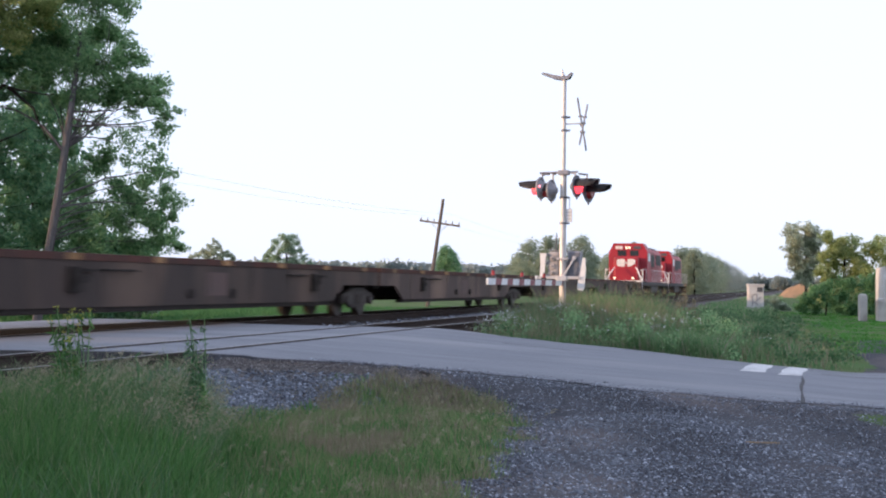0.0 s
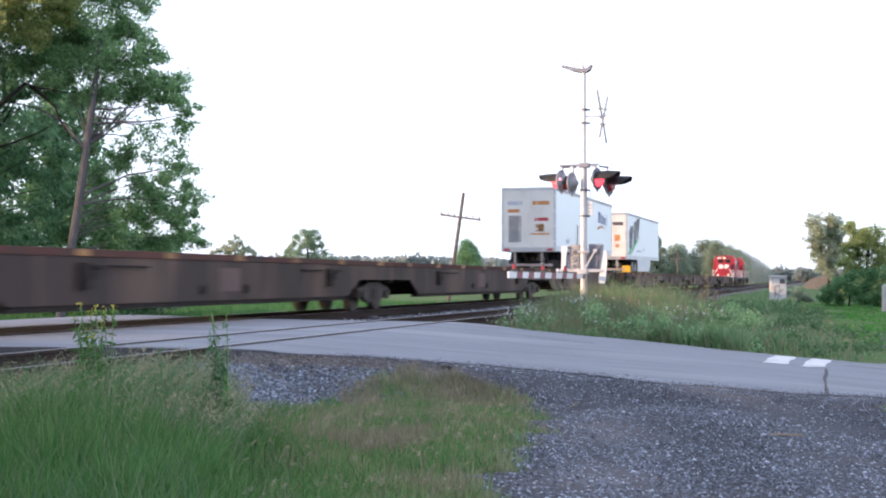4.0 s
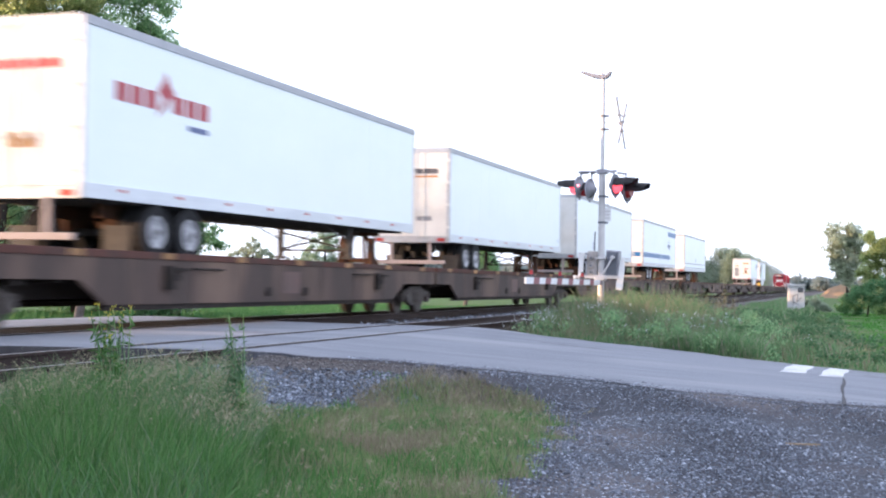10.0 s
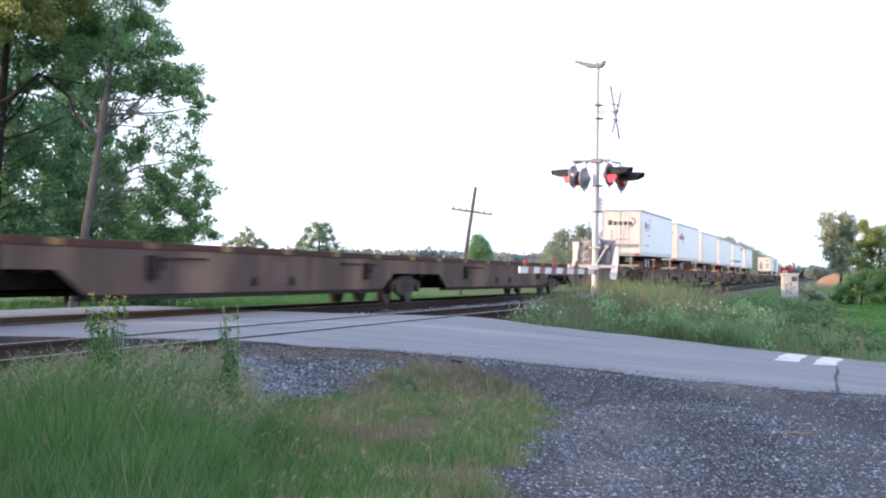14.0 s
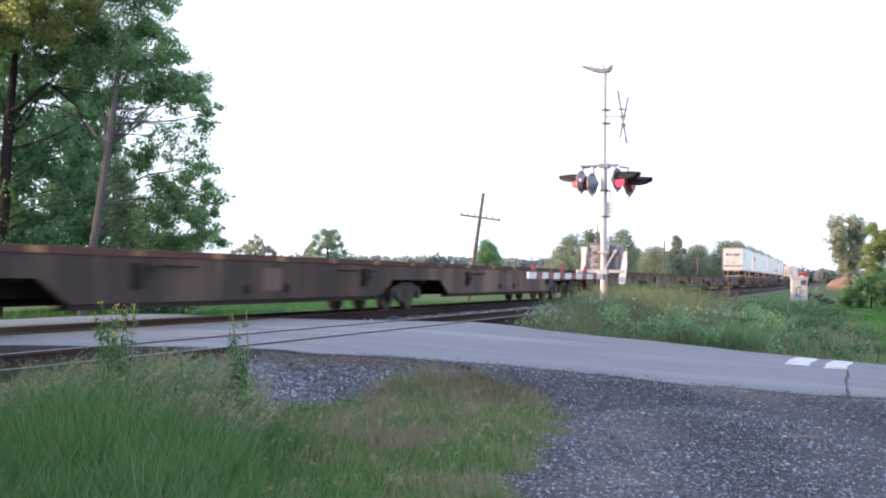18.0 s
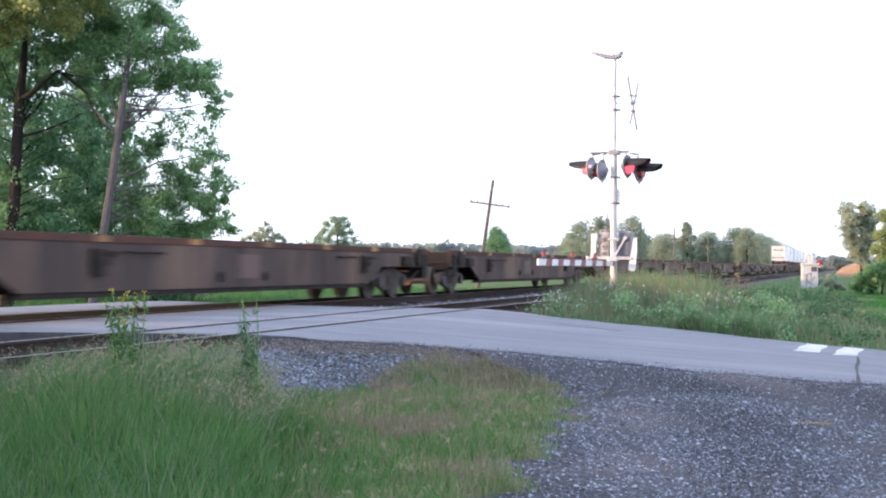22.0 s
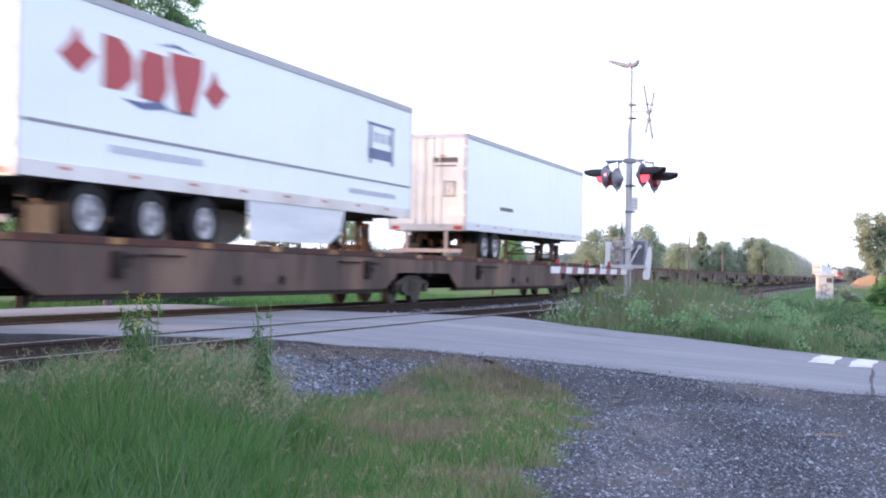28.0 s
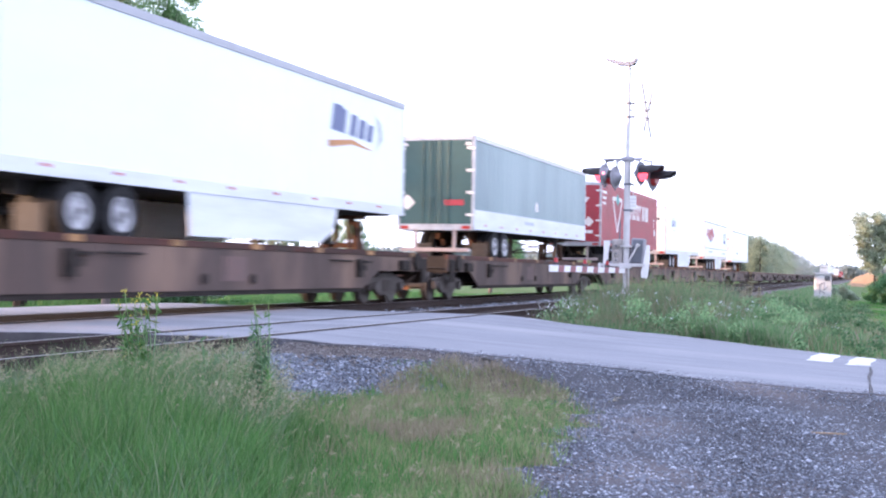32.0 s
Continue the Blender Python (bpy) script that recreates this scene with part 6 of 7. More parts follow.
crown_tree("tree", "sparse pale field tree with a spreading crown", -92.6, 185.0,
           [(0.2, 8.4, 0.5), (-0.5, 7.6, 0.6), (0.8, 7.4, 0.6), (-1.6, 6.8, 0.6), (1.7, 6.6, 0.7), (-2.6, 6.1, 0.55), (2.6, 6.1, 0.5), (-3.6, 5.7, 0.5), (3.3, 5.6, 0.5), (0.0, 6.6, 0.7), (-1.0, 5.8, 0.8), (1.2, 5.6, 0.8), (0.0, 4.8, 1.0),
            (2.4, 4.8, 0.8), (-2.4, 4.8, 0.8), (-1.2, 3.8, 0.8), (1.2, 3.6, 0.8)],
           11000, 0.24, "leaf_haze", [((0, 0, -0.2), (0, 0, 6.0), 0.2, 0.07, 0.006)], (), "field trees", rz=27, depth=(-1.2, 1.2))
tree(-42.2, 150.0, 6.5, 2.5, "leaf_dark", 9000, 0.22, "small dense dark field tree", 22, 0.2, 0.08, 0, "bark_shaded", "field trees", 0.9, 4, 0.28)
# No air haze here; the pale leaf colours carry it.
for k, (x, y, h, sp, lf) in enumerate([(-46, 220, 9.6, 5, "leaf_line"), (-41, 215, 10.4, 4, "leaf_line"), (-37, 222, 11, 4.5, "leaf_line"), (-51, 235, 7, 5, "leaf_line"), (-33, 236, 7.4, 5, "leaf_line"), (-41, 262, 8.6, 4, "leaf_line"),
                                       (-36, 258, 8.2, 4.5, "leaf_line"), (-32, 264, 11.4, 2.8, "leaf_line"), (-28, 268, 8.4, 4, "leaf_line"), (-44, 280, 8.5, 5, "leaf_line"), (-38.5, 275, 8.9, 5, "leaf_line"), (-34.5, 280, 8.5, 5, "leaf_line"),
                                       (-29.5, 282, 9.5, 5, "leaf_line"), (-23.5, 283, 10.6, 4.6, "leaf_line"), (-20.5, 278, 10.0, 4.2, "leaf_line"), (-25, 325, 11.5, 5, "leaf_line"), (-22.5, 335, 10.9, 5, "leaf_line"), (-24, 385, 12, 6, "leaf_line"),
                                       (-25, 440, 12.3, 6, "leaf_line"), (-27, 510, 12.5, 7, "leaf_haze_blue"), (-28, 600, 13, 8, "leaf_haze_blue"), (-31, 740, 13.5, 9, "leaf_haze_blue"), (-34, 900, 13.5, 10, "leaf_haze_blue"), (-31, 300, 9.5, 6, "leaf_line")]):
    tree(x, y, h, sp, lf, 7500, 0.34, "bushy lineside tree with haze in its leaf colour", 26, 0.2, 0.03, 0, "bark_shaded", "lineside trees", 0.85, k, 0.27)


def lawn_trees():
    """Trees and shrubs behind the mown lawn."""
    g = "trees beside the lawn"
    random.seed(31)
    # Its hazy look is painted, through the pale leaf tint.
    crown_tree("tree", "tall grey-green tree behind a lawn, haze in its colour", 1.5, 120.2,
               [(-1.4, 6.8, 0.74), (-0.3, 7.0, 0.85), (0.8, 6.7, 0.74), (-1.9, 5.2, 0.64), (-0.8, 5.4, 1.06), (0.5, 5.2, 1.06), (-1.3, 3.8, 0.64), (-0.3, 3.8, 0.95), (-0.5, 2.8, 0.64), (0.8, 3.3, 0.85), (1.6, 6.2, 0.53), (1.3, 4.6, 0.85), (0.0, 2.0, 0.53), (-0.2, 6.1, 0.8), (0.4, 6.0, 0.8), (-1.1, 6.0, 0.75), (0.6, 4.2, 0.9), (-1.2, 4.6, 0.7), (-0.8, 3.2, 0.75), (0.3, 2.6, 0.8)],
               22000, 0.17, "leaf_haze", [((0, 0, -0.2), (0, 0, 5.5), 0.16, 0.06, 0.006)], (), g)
    crown_tree("tree", "broad olive yellow tree behind a lawn", 3.7, 93.6,
               [(-1.0, 5.2, 0.57), (-0.4, 4.8, 0.82), (-1.2, 3.9, 0.74), (-0.4, 3.3, 0.9), (0.4, 4.4, 1.02), (1.2, 3.9, 1.23), (-1.6, 2.7, 0.57), (-0.8, 2.3, 0.74), (0.6, 2.5, 0.9), (1.6, 2.7, 1.02), (-0.4, 1.3, 0.82), (1.2, 1.3, 1.02), (2.4, 4.4, 1.2), (3.6, 3.6, 1.3)],
               23000, 0.15, "leaf_olive", [((0, 0, -0.2), (0.2, 0, 4.2), 0.15, 0.06, 0.006)], (), g)
    crown_tree("bush", "dark green rounded bush at a lawn edge", 1.95, 72.0,
               [(-1.3, 0.9, 0.38), (-0.6, 1.0, 0.44), (0.2, 0.9, 0.51), (0.9, 0.9, 0.57), (1.9, 1.0, 0.69), (-1.7, 0.5, 0.28), (-0.3, 0.4, 0.38), (0.6, 0.4, 0.44), (-1.1, 0.4, 0.28), (1.6, 0.4, 0.5), (3.0, 1.0, 0.7), (2.8, 0.4, 0.5), (0.3, 1.6, 0.5), (1.3, 1.8, 0.65), (-0.5, 1.4, 0.4), (2.5, 1.9, 0.7), (3.6, 1.7, 0.7)],
               20000, 0.11, "leaf_bush", [((0, 0, -0.2), (0.1, 0, 0.8), 0.07, 0.03, 0.006)], (), g, category="bush")
    # Low sun on the bush tops, put in as olive leaf colour.
    crown_tree("bush", "olive bush whose leaf colour stands for sun on bush tops", 2.8, 78.6, [(-1.5, 1.4, 0.27), (-0.7, 1.5, 0.34), (0.2, 1.5, 0.34), (1.0, 1.6, 0.41), (1.7, 1.5, 0.41), (-0.8, 0.9, 0.5), (0.5, 0.8, 0.6), (1.5, 0.8, 0.6), (2.8, 1.5, 0.5)],
               9000, 0.1, "leaf_olive", [((0, 0, -0.2), (0.1, 0, 1.2), 0.07, 0.03, 0.006)], (), g, category="bush")
    crown_tree("bush", "low pale green bush near a relay case", -0.9, 83.7, [(-0.2, 0.5, 0.41), (0.4, 0.3, 0.33), (-0.7, 0.6, 0.3), (0.9, 0.1, 0.3), (-1.3, 0.5, 0.26)],
               4000, 0.1, "leaf_line", [((0, 0, -0.2), (0.0, 0, 0.5), 0.05, 0.02, 0.006)], (), g, category="bush")


lawn_trees()


def bank():
    """Bare earth bank at the end of the lawn, catching the sun."""
    X, Y = np.meshgrid(np.linspace(-5.0, 5.0, 24), np.linspace(-3, 3, 16), indexing="ij")
    Z = -0.3 + (2.7 + 0.35 * np.sin(X * 1.3 + 0.6)) * np.exp(-(X / 3.4) ** 4 - (Y / 1.6) ** 2) + 0.12 * np.sin(X * 3.1) * np.sin(Y * 2.3)
    i = (np.arange(23)[:, None] * 16 + np.arange(15)[None]).ravel()
    ob = raw("earth_bank", np.stack([X, Y, Z], -1).reshape(-1, 3), np.stack([i, i + 16, i + 17, i + 1], -1), "bank_soil")
    ob.matrix_basis = pose(2.2, 225.0, -0.5)
    ob.data.shade_smooth()
    return tagged(ob, "bare sandy earth bank in low sun", "earth bank", kind="structure")


bank()


def far_woods(name, x0, x1, y0, y1, h, n, material, label):
    cs = [(random.uniform(x0, x1), random.uniform(y0, y1), random.uniform(0.15, 0.5) * h) for _ in range(n)]
    ob = leaves(name, cs, [h * random.uniform(0.35, 0.5) for _ in range(n)], n * 260, h * 0.2, material, None, 0.8)
    return tagged(ob, label, "woods", kind="stuff")


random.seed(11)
# The woods look hazy by their painted leaf tint alone.
far_woods("far_woods", -620, -60, 780, 850, 18, 700, "leaf_haze_blue", "distant line of woods with haze in its colour")
far_woods("far_woods", -160, 160, 980, 1100, 13, 260, "leaf_haze_blue", "distant line of woods with haze in its colour")


# ---- grass and plants ----
def turf_z(x, y):
    """Ground under the plants, with the slope up to the near side of the road."""
    return np.where((x > -3.2 - 0.5 * (y - 5.5)) & (x > -5.9) & (x < 0) & (y < 16) & (y > 8), np.maximum(ground_z(x, y), shoulder(x, y)), ground_z(x, y))


def grass(name, n, area, height, width, material, label, lean=0.35, clump=0.0, category="grass"):
    """Blades of three faces; area gives n points (x, y), height a function of them."""
    p = area(n)
    n = len(p)
    h = height(p[:, 0], p[:, 1]) * (0.55 + 0.6 * rng.random(n))
    z = turf_z(p[:, 0], p[:, 1]) - 0.02
    a = rng.random(n) * 2 * np.pi
    side = np.stack([np.cos(a), np.sin(a), np.zeros(n)], -1) * (width * (0.6 + 0.8 * rng.random(n)))[:, None] * 0.5
    b = rng.normal(size=n) * 1.5 + 1.9
    off = np.stack([np.cos(b), np.sin(b), np.zeros(n)], -1) * (h * lean * (0.3 + rng.random(n)))[:, None]
    base = np.stack([p[:, 0], p[:, 1], z], -1)
    up = np.zeros((n, 3))
    up[:, 2] = h
    v = np.stack([base - side, base + side, base + off * 0.3 + up * 0.55 + side * 0.8, base + off * 0.3 + up * 0.55 - side * 0.8,
                  base + off + up * 0.95 + side * 0.15, base + off + up * 0.95 - side * 0.15], 1).reshape(-1, 3)
    i = np.arange(n)[:, None] * 6
    f = np.concatenate([i + [0, 1, 2, 3], i + [3, 2, 4, 5]])
    ob = raw(name, v, f, material)
    return tagged(ob, label, category, kind="stuff")


def seeding(name, n, area, height, label):
    """Thin arching stems that carry a loose drooping seed head."""
    p = area(n)
    n = len(p)
    h = height(p[:, 0], p[:, 1]) * (0.7 + 0.5 * rng.random(n))
    a = rng.normal(size=n) * 0.9 + 0.3
    way = np.stack([np.cos(a), np.sin(a), np.zeros(n)], -1)
    base = np.stack([p[:, 0], p[:, 1], ground_z(p[:, 0], p[:, 1])], -1)
    bend = 0.25 + 0.3 * rng.random(n)
    spine = [base + way * (h * bend * s ** 2.2)[:, None] + np.array([0, 0, 1.0]) * (h * (s - 0.22 * s ** 4))[:, None] for s in (0, 0.4, 0.7, 0.85, 1.0)]
    side = np.stack([-np.sin(a), np.cos(a), np.zeros(n)], -1)
    verts, faces, k = [], [], 0
    wide = (0.0022, 0.002, 0.0016, 0.0014, 0.001)
    rows = [np.stack([c - side * w, c + side * w], 1) for c, w in zip(spine, wide)]
    stem = np.stack(rows, 1).reshape(-1, 3)
    i = np.arange(n)[:, None] * 10
    faces = [i + [2 * j, 2 * j + 1, 2 * j + 3, 2 * j + 2] for j in range(4)]
    verts = [stem]
    off = 10 * n
    for j in range(12):
        s = 0.72 + 0.3 * rng.random(n)
        c = base + way * (h * bend * s ** 2.2)[:, None] + np.array([0, 0, 1.0]) * (h * (s - 0.22 * s ** 4))[:, None] + rng.normal(size=(n, 3)) * 0.008
        d = way * 0.018 + rng.normal(size=(n, 3)) * 0.008 - np.array([0, 0, 0.012])
        e = np.cross(d, rng.normal(size=(n, 3)))
        e *= 0.0045 / np.linalg.norm(e, axis=1)[:, None]
        verts.append(np.stack([c, c + d * 0.5 + e, c + d, c + d * 0.5 - e], 1).reshape(-1, 3))
        faces.append(np.arange(n)[:, None] * 4 + off + [0, 1, 2, 3])
        off += 4 * n
    return tagged(raw(name, np.concatenate(verts), np.concatenate(faces), "seed"), label, "grass", kind="stuff")


def scatter(x0, x1, y0, y1, keep):
    def area(n):
        p = np.stack([rng.uniform(x0, x1, n * 3), rng.uniform(y0, y1, n * 3)], -1)
        return p[keep(p[:, 0], p[:, 1])][:n]
    return area


def tufts(x, y):
    """Uneven tussocks at a hand's and an arm's breadth."""
    return np.clip(0.5 + 0.35 * np.sin(x * 5.3 + 2.0 * np.sin(y * 2.9)) * np.sin(y * 4.1 + 1.6 * np.sin(x * 3.7)) + 0.3 * np.sin(x * 12.7 + y * 3.1) * np.sin(y * 10.3 - x * 4.0), 0, 1.2)


def lumps(x, y, f=1.0):
    return 0.5 + 0.5 * np.sin(x * 1.7 * f + 2.1 * np.sin(y * 0.9 * f)) * np.sin(y * 1.3 * f + 1.7 * np.sin(x * 1.1 * f))


def fade(x, y):
    """Falls from the tall verge towards the turf."""
    return 0.3 + 0.7 * ease(-2.9 - 0.5 * (y - 5.5) - x, -0.9, 0.5)


# tall verge: left of the lot; short turf next to the gravel
tall = scatter(-7.2, -1.8, 4.5, 12.6, lambda x, y: (x < -2.9 - 0.5 * (y - 5.5) + 1.0 * rng.random(len(x)) ** 2) & (x > -6.9) & (y < 10.7 - 0.8 * (x + 6.0) + 0.4 * rng.random(len(x))))
TURF_BACK = lambda x, y: (x > -2.9 - 0.5 * (y - 5.5) - 0.3) & (x > np.interp(y, [11.5, 12.4, 13.4, 14.6, 15.4], [-6.2, -5.45, -5.5, -5.55, -5.2]) + 0.12 * np.sin(y * 7)) & (y < edge(NEAR_EDGE, x) - 0.45 - 0.25 * np.abs(np.sin(x * 6)))
turf = scatter(-6.0, -1.6, 5.0, 15.4, lambda x, y: (x < lot_left(y) + 0.25 * rng.random(len(x)) ** 2) & TURF_BACK(x, y) & (rng.random(len(x)) < np.interp(y, [12.6, 14.4], [1, 0.18])))
grass("tall_blue_grass", 5000, tall, lambda x, y: (0.24 + 0.45 * tufts(x + 1, y)) * fade(x, y), 0.008, "grass_blue", "bluish tall verge grass", 0.55)
grass("tall_grass", 70000, tall, lambda x, y: (0.20 + 0.2 * lumps(x, y) + 0.28 * tufts(x, y) + 0.14 * ease(-x, 3.6, 5.2)) * fade(x, y), 0.0075, "grass_tall", "tall fresh green verge grass")
def heap_side(x, y):
    """Sparse and low where the turf meets the ballast heap."""
    return 0.3 + 0.7 * ease(np.interp(x, [-6.2, -5.5, -5.15, -4.8], [11.5, 12.6, 14.2, 16.5]) - y, 0.0, 1.5)


grass("short_grass", 60000, turf, lambda x, y: (0.06 + 0.10 * lumps(x, y, 1.6)) * heap_side(x, y), 0.008, "grass_short", "short green turf beside the gravel")
patch = lambda x, y: np.sin(x * 2.3 + 1.4 * np.sin(y * 1.9)) * np.sin(y * 1.7 + 1.1 * np.sin(x * 2.7))
tan = scatter(-6.0, -1.6, 5.0, 15.4, lambda x, y: (x < lot_left(y) + 0.1) & TURF_BACK(x, y) & (patch(x, y) + 0.5 * ease(y, 12.6, 13.6) > 0.1))
lush = scatter(-6.0, -1.6, 5.0, 15.4, lambda x, y: (x < lot_left(y)) & TURF_BACK(x, y) & (patch(x, y) + 0.4 * ease(y, 12.9, 13.8) < -0.1))
grass("tan_turf", 20000, tan, lambda x, y: (0.10 + 0.12 * tufts(x, y)) * heap_side(x, y), 0.007, "tan_grass", "patches of tan dry turf", 0.6)
grass("lush_turf", 9000, lush, lambda x, y: (0.10 + 0.14 * tufts(x, y)) * heap_side(x, y), 0.009, "lush", "patches of lush green turf", 0.5)
grass("dry_grass", 5000, turf, lambda x, y: (0.14 + 0.14 * lumps(x + 3, y, 1.2)) * heap_side(x, y), 0.005, "grass_dry", "fine dry seeding grass stems")
tall_rear = scatter(-7.2, -2.2, 8.6, 11.4, lambda x, y: (x < -2.9 - 0.5 * (y - 5.5)) & (x > -6.9) & (y < 10.8 - 0.8 * (x + 6.0)))
grass("tall_tan_grass", 9000, tall_rear, lambda x, y: (0.25 + 0.34 * tufts(x - 2, y + 1)) * fade(x, y), 0.006, "grass_dry", "tan dry blades among the tall grass", 0.6)
tall_lush = scatter(-7.2, -2.2, 5.5, 9.6, lambda x, y: (x < -2.9 - 0.5 * (y - 5.5)) & (x > -6.9) & (tufts(x * 0.45 + 1, y * 0.45) > 0.4))
grass("tall_lush_grass", 20000, tall_lush, lambda x, y: (0.3 + 0.3 * tufts(x, y)) * fade(x, y), 0.009, "lush", "lush bright green tussocks in the verge", 0.6)
tall_back = scatter(-7.0, -4.0, 7.8, 11.4, lambda x, y: x < -2.7 - 0.5 * (y - 5.5))
grass("back_grass", 8000, tall_back, lambda x, y: (0.5 + 0.35 * tufts(x, y)) * fade(x, y), 0.006, "pale_grass", "thin tall grass stems near the rails", 0.5)
seeding("seed_grass", 420, tall_back, lambda x, y: (0.72 + 0.25 * tufts(x, y)) * fade(x, y), "tall arching grass stems with pale drooping seed heads")
tall_far = scatter(-7.2, -3.4, 7.4, 12.6, lambda x, y: (y < 10.9 - 0.8 * (x + 6.0)) & (x < -2.9 - 0.5 * (y - 5.5) + 0.25 * np.sin(y * 4)) & (x > -6.9))
seeding("seed_grass", 520, tall_far, lambda x, y: (0.55 + 0.3 * tufts(x, y) + 0.12 * ease(-x, 4.4, 6.0)) * fade(x, y), "tall arching grass stems with pale drooping seed heads")
seeding("seed_grass", 220, turf, lambda x, y: (0.2 + 0.2 * lumps(x, y)) * heap_side(x, y), "short arching grass stems with tan seed heads")
# verge between road and railway beyond the crossing
def low_front(x, y):
    """Shorter beside the road, full height two metres in."""
    return (0.35 + 0.65 * ease(y - edge(FAR_EDGE, x) + 0.5 * np.sin(x * 3.7), 0.2, 2.4)) * (1 - 0.5 * ease(y, 31.0, 38.0))


verge = scatter(-6.4, 3.5, 22.0, 62.0, lambda x, y: (y > edge(FAR_EDGE, x) + 0.1) & (x < 1.3 - 0.022 * y + 0.8 * rng.random(len(x)) ** 2 - 0.2 * np.sin(y * 1.1)) & (x > -6.2))
grass("verge_grass", 52000, verge, lambda x, y: low_front(x, y) * (0.2 + 0.35 * lumps(x, y, 0.7) + 0.35 * tufts(x, y)) * (0.2 + 0.22 * ease(-x, -1.2, 0.2) + 0.58 * ease(-x, 1.6, 3.0)), 0.022, "grass_far", "rank green verge grass around the signal")
grass("verge_dry", 14000, verge, lambda x, y: low_front(x, y) * (0.5 + 0.4 * lumps(x + 2, y, 0.5)) * (0.42 + 0.6 * ease(-x, 1.6, 3.0)), 0.012, "grass_dry", "dry seeding stems in the verge")
fringe = scatter(-7.2, -5.6, 26.4, 29.6, lambda x, y: (y > edge(FAR_EDGE, x) + 0.05) & (y < edge(FAR_EDGE, x) + 1.5))
grass("verge_fringe", 3500, fringe, lambda x, y: 0.2 + 0.4 * tufts(x, y) + 0.25 * ease(x, -6.9, -6.0), 0.013, "grass_far", "ragged grass fringe at the rail end of the verge", 0.6)
thick = scatter(-6.5, -1.0, 22.8, 33.0, lambda x, y: (y > edge(FAR_EDGE, x) + 0.15) & (y < 33.0 - 0.4 * (x + 6.5)))
grass("verge_thicket", 20000, thick, lambda x, y: low_front(x, y) * (0.25 + 0.6 * tufts(x, y) + 0.4 * ease(y, 27.0, 28.2) * ease(-x, 2.2, 3.6)) * (0.5 + 0.5 * ease(-x, 1.8, 3.0)), 0.016, "grass_far", "rank thick grass around the signal mast")
grass("verge_blue_grass", 9000, thick, lambda x, y: low_front(x, y) * (0.3 + 0.7 * tufts(x + 3, y - 2) + 0.2 * ease(y, 27.0, 28.2)) * (0.45 + 0.55 * ease(-x, 1.8, 3.0)), 0.014, "grass_blue", "bluish green coarse grass around the signal mast", 0.5)
grass("verge_pale_grass", 8000, thick, lambda x, y: low_front(x, y) * (0.5 + 0.7 * tufts(x - 5, y + 4) + 0.2 * ease(y, 27.0, 28.2)) * (0.4 + 0.6 * ease(-x, 1.8, 3.0)), 0.009, "grass_dry", "pale seeding grass around the signal mast", 0.5)
side_strip = scatter(-6.0, -1.0, 60.0, 200.0, lambda x, y: x > -5.6)
grass("trackside_grass", 16000, side_strip, lambda x, y: 0.35 + 0.2 * lumps(x, y, 0.3), 0.07, "grass_far", "trackside grass strip")
lawn = scatter(-1.0, 16.0, 29.0, 80.0, lambda x, y: (x > 1.7 - 0.028 * y) & ((y > 38.5) | (x < 1.3)))
grass("lawn", 34000, lawn, lambda x, y: 0.07 + 0 * x, 0.05, "lawn", "bright green mown lawn")
westside = scatter(-34.0, -16.5, 10.0, 80.0, lambda x, y: (y < edge(NEAR_EDGE, x) - 0.3) | (y > edge(FAR_EDGE, x) + 0.3))
grass("field_grass", 40000, westside, lambda x, y: 0.22 + 0.15 * lumps(x, y, 0.4), 0.04, "grass_meadow", "green meadow grass beyond the railway")

# ---- stones ----
def stones(name, n, area, size, material, label, zf=ground_z, lift=0.0):
    """Many small irregular stones, each a squashed eight-faced lump."""
    p = area(n)
    n = len(p)
    base = np.array([(1, 0, 0), (0, 1, 0), (-1, 0, 0), (0, -1, 0), (0, 0, 0.55), (0, 0, -0.55)], float)
    v = base[None] * (0.65 + 0.7 * rng.random((n, 6, 1)))
    v = v + rng.normal(size=(n, 6, 3)) * 0.16
    a = rng.random(n) * 6.28
    c, s = np.cos(a), np.sin(a)
    v = np.stack([v[..., 0] * c[:, None] - v[..., 1] * s[:, None], v[..., 0] * s[:, None] + v[..., 1] * c[:, None], v[..., 2]], -1)
    r = size * 0.5 * (0.55 + 0.9 * rng.random(n) ** 2)
    v = v * r[:, None, None] + np.stack([p[:, 0], p[:, 1], zf(p[:, 0], p[:, 1]) + r * 0.3 + lift], -1)[:, None]
    tri = np.array([(0, 1, 4), (1, 2, 4), (2, 3, 4), (3, 0, 4), (1, 0, 5), (2, 1, 5), (3, 2, 5), (0, 3, 5)])
    f = (np.arange(n)[:, None, None] * 6 + tri[None]).reshape(-1, 3)
    return tagged(raw(name, v.reshape(-1, 3), f, material), label, "stones", kind="stuff")


def tracks(x, y):
    """Wheel tracks and bare patches where fewer loose stones lie."""
    fine = 0.5 + 0.5 * np.sin(x * 6.1 + 1.5 * np.sin(y * 4.3)) * np.sin(y * 5.2 + 1.3 * np.sin(x * 3.9))
    bare = ease(x + 0.22 * (y - 11), -1.6, 0.8) * ease(y, 10.5, 12.5)
    return (0.18 + 0.5 * lumps(x + 0.3 * y, y * 0.4, 1.4) + 0.32 * fine) * (1 - 0.6 * bare)


on_lot = scatter(-6.0, 4.5, 6.5, 17.0, lambda x, y: (x > lot_left(y)) & (y < edge(NEAR_EDGE, x) - 0.25 * rng.random(len(x))) & (rng.random(len(x)) < tracks(x, y)))
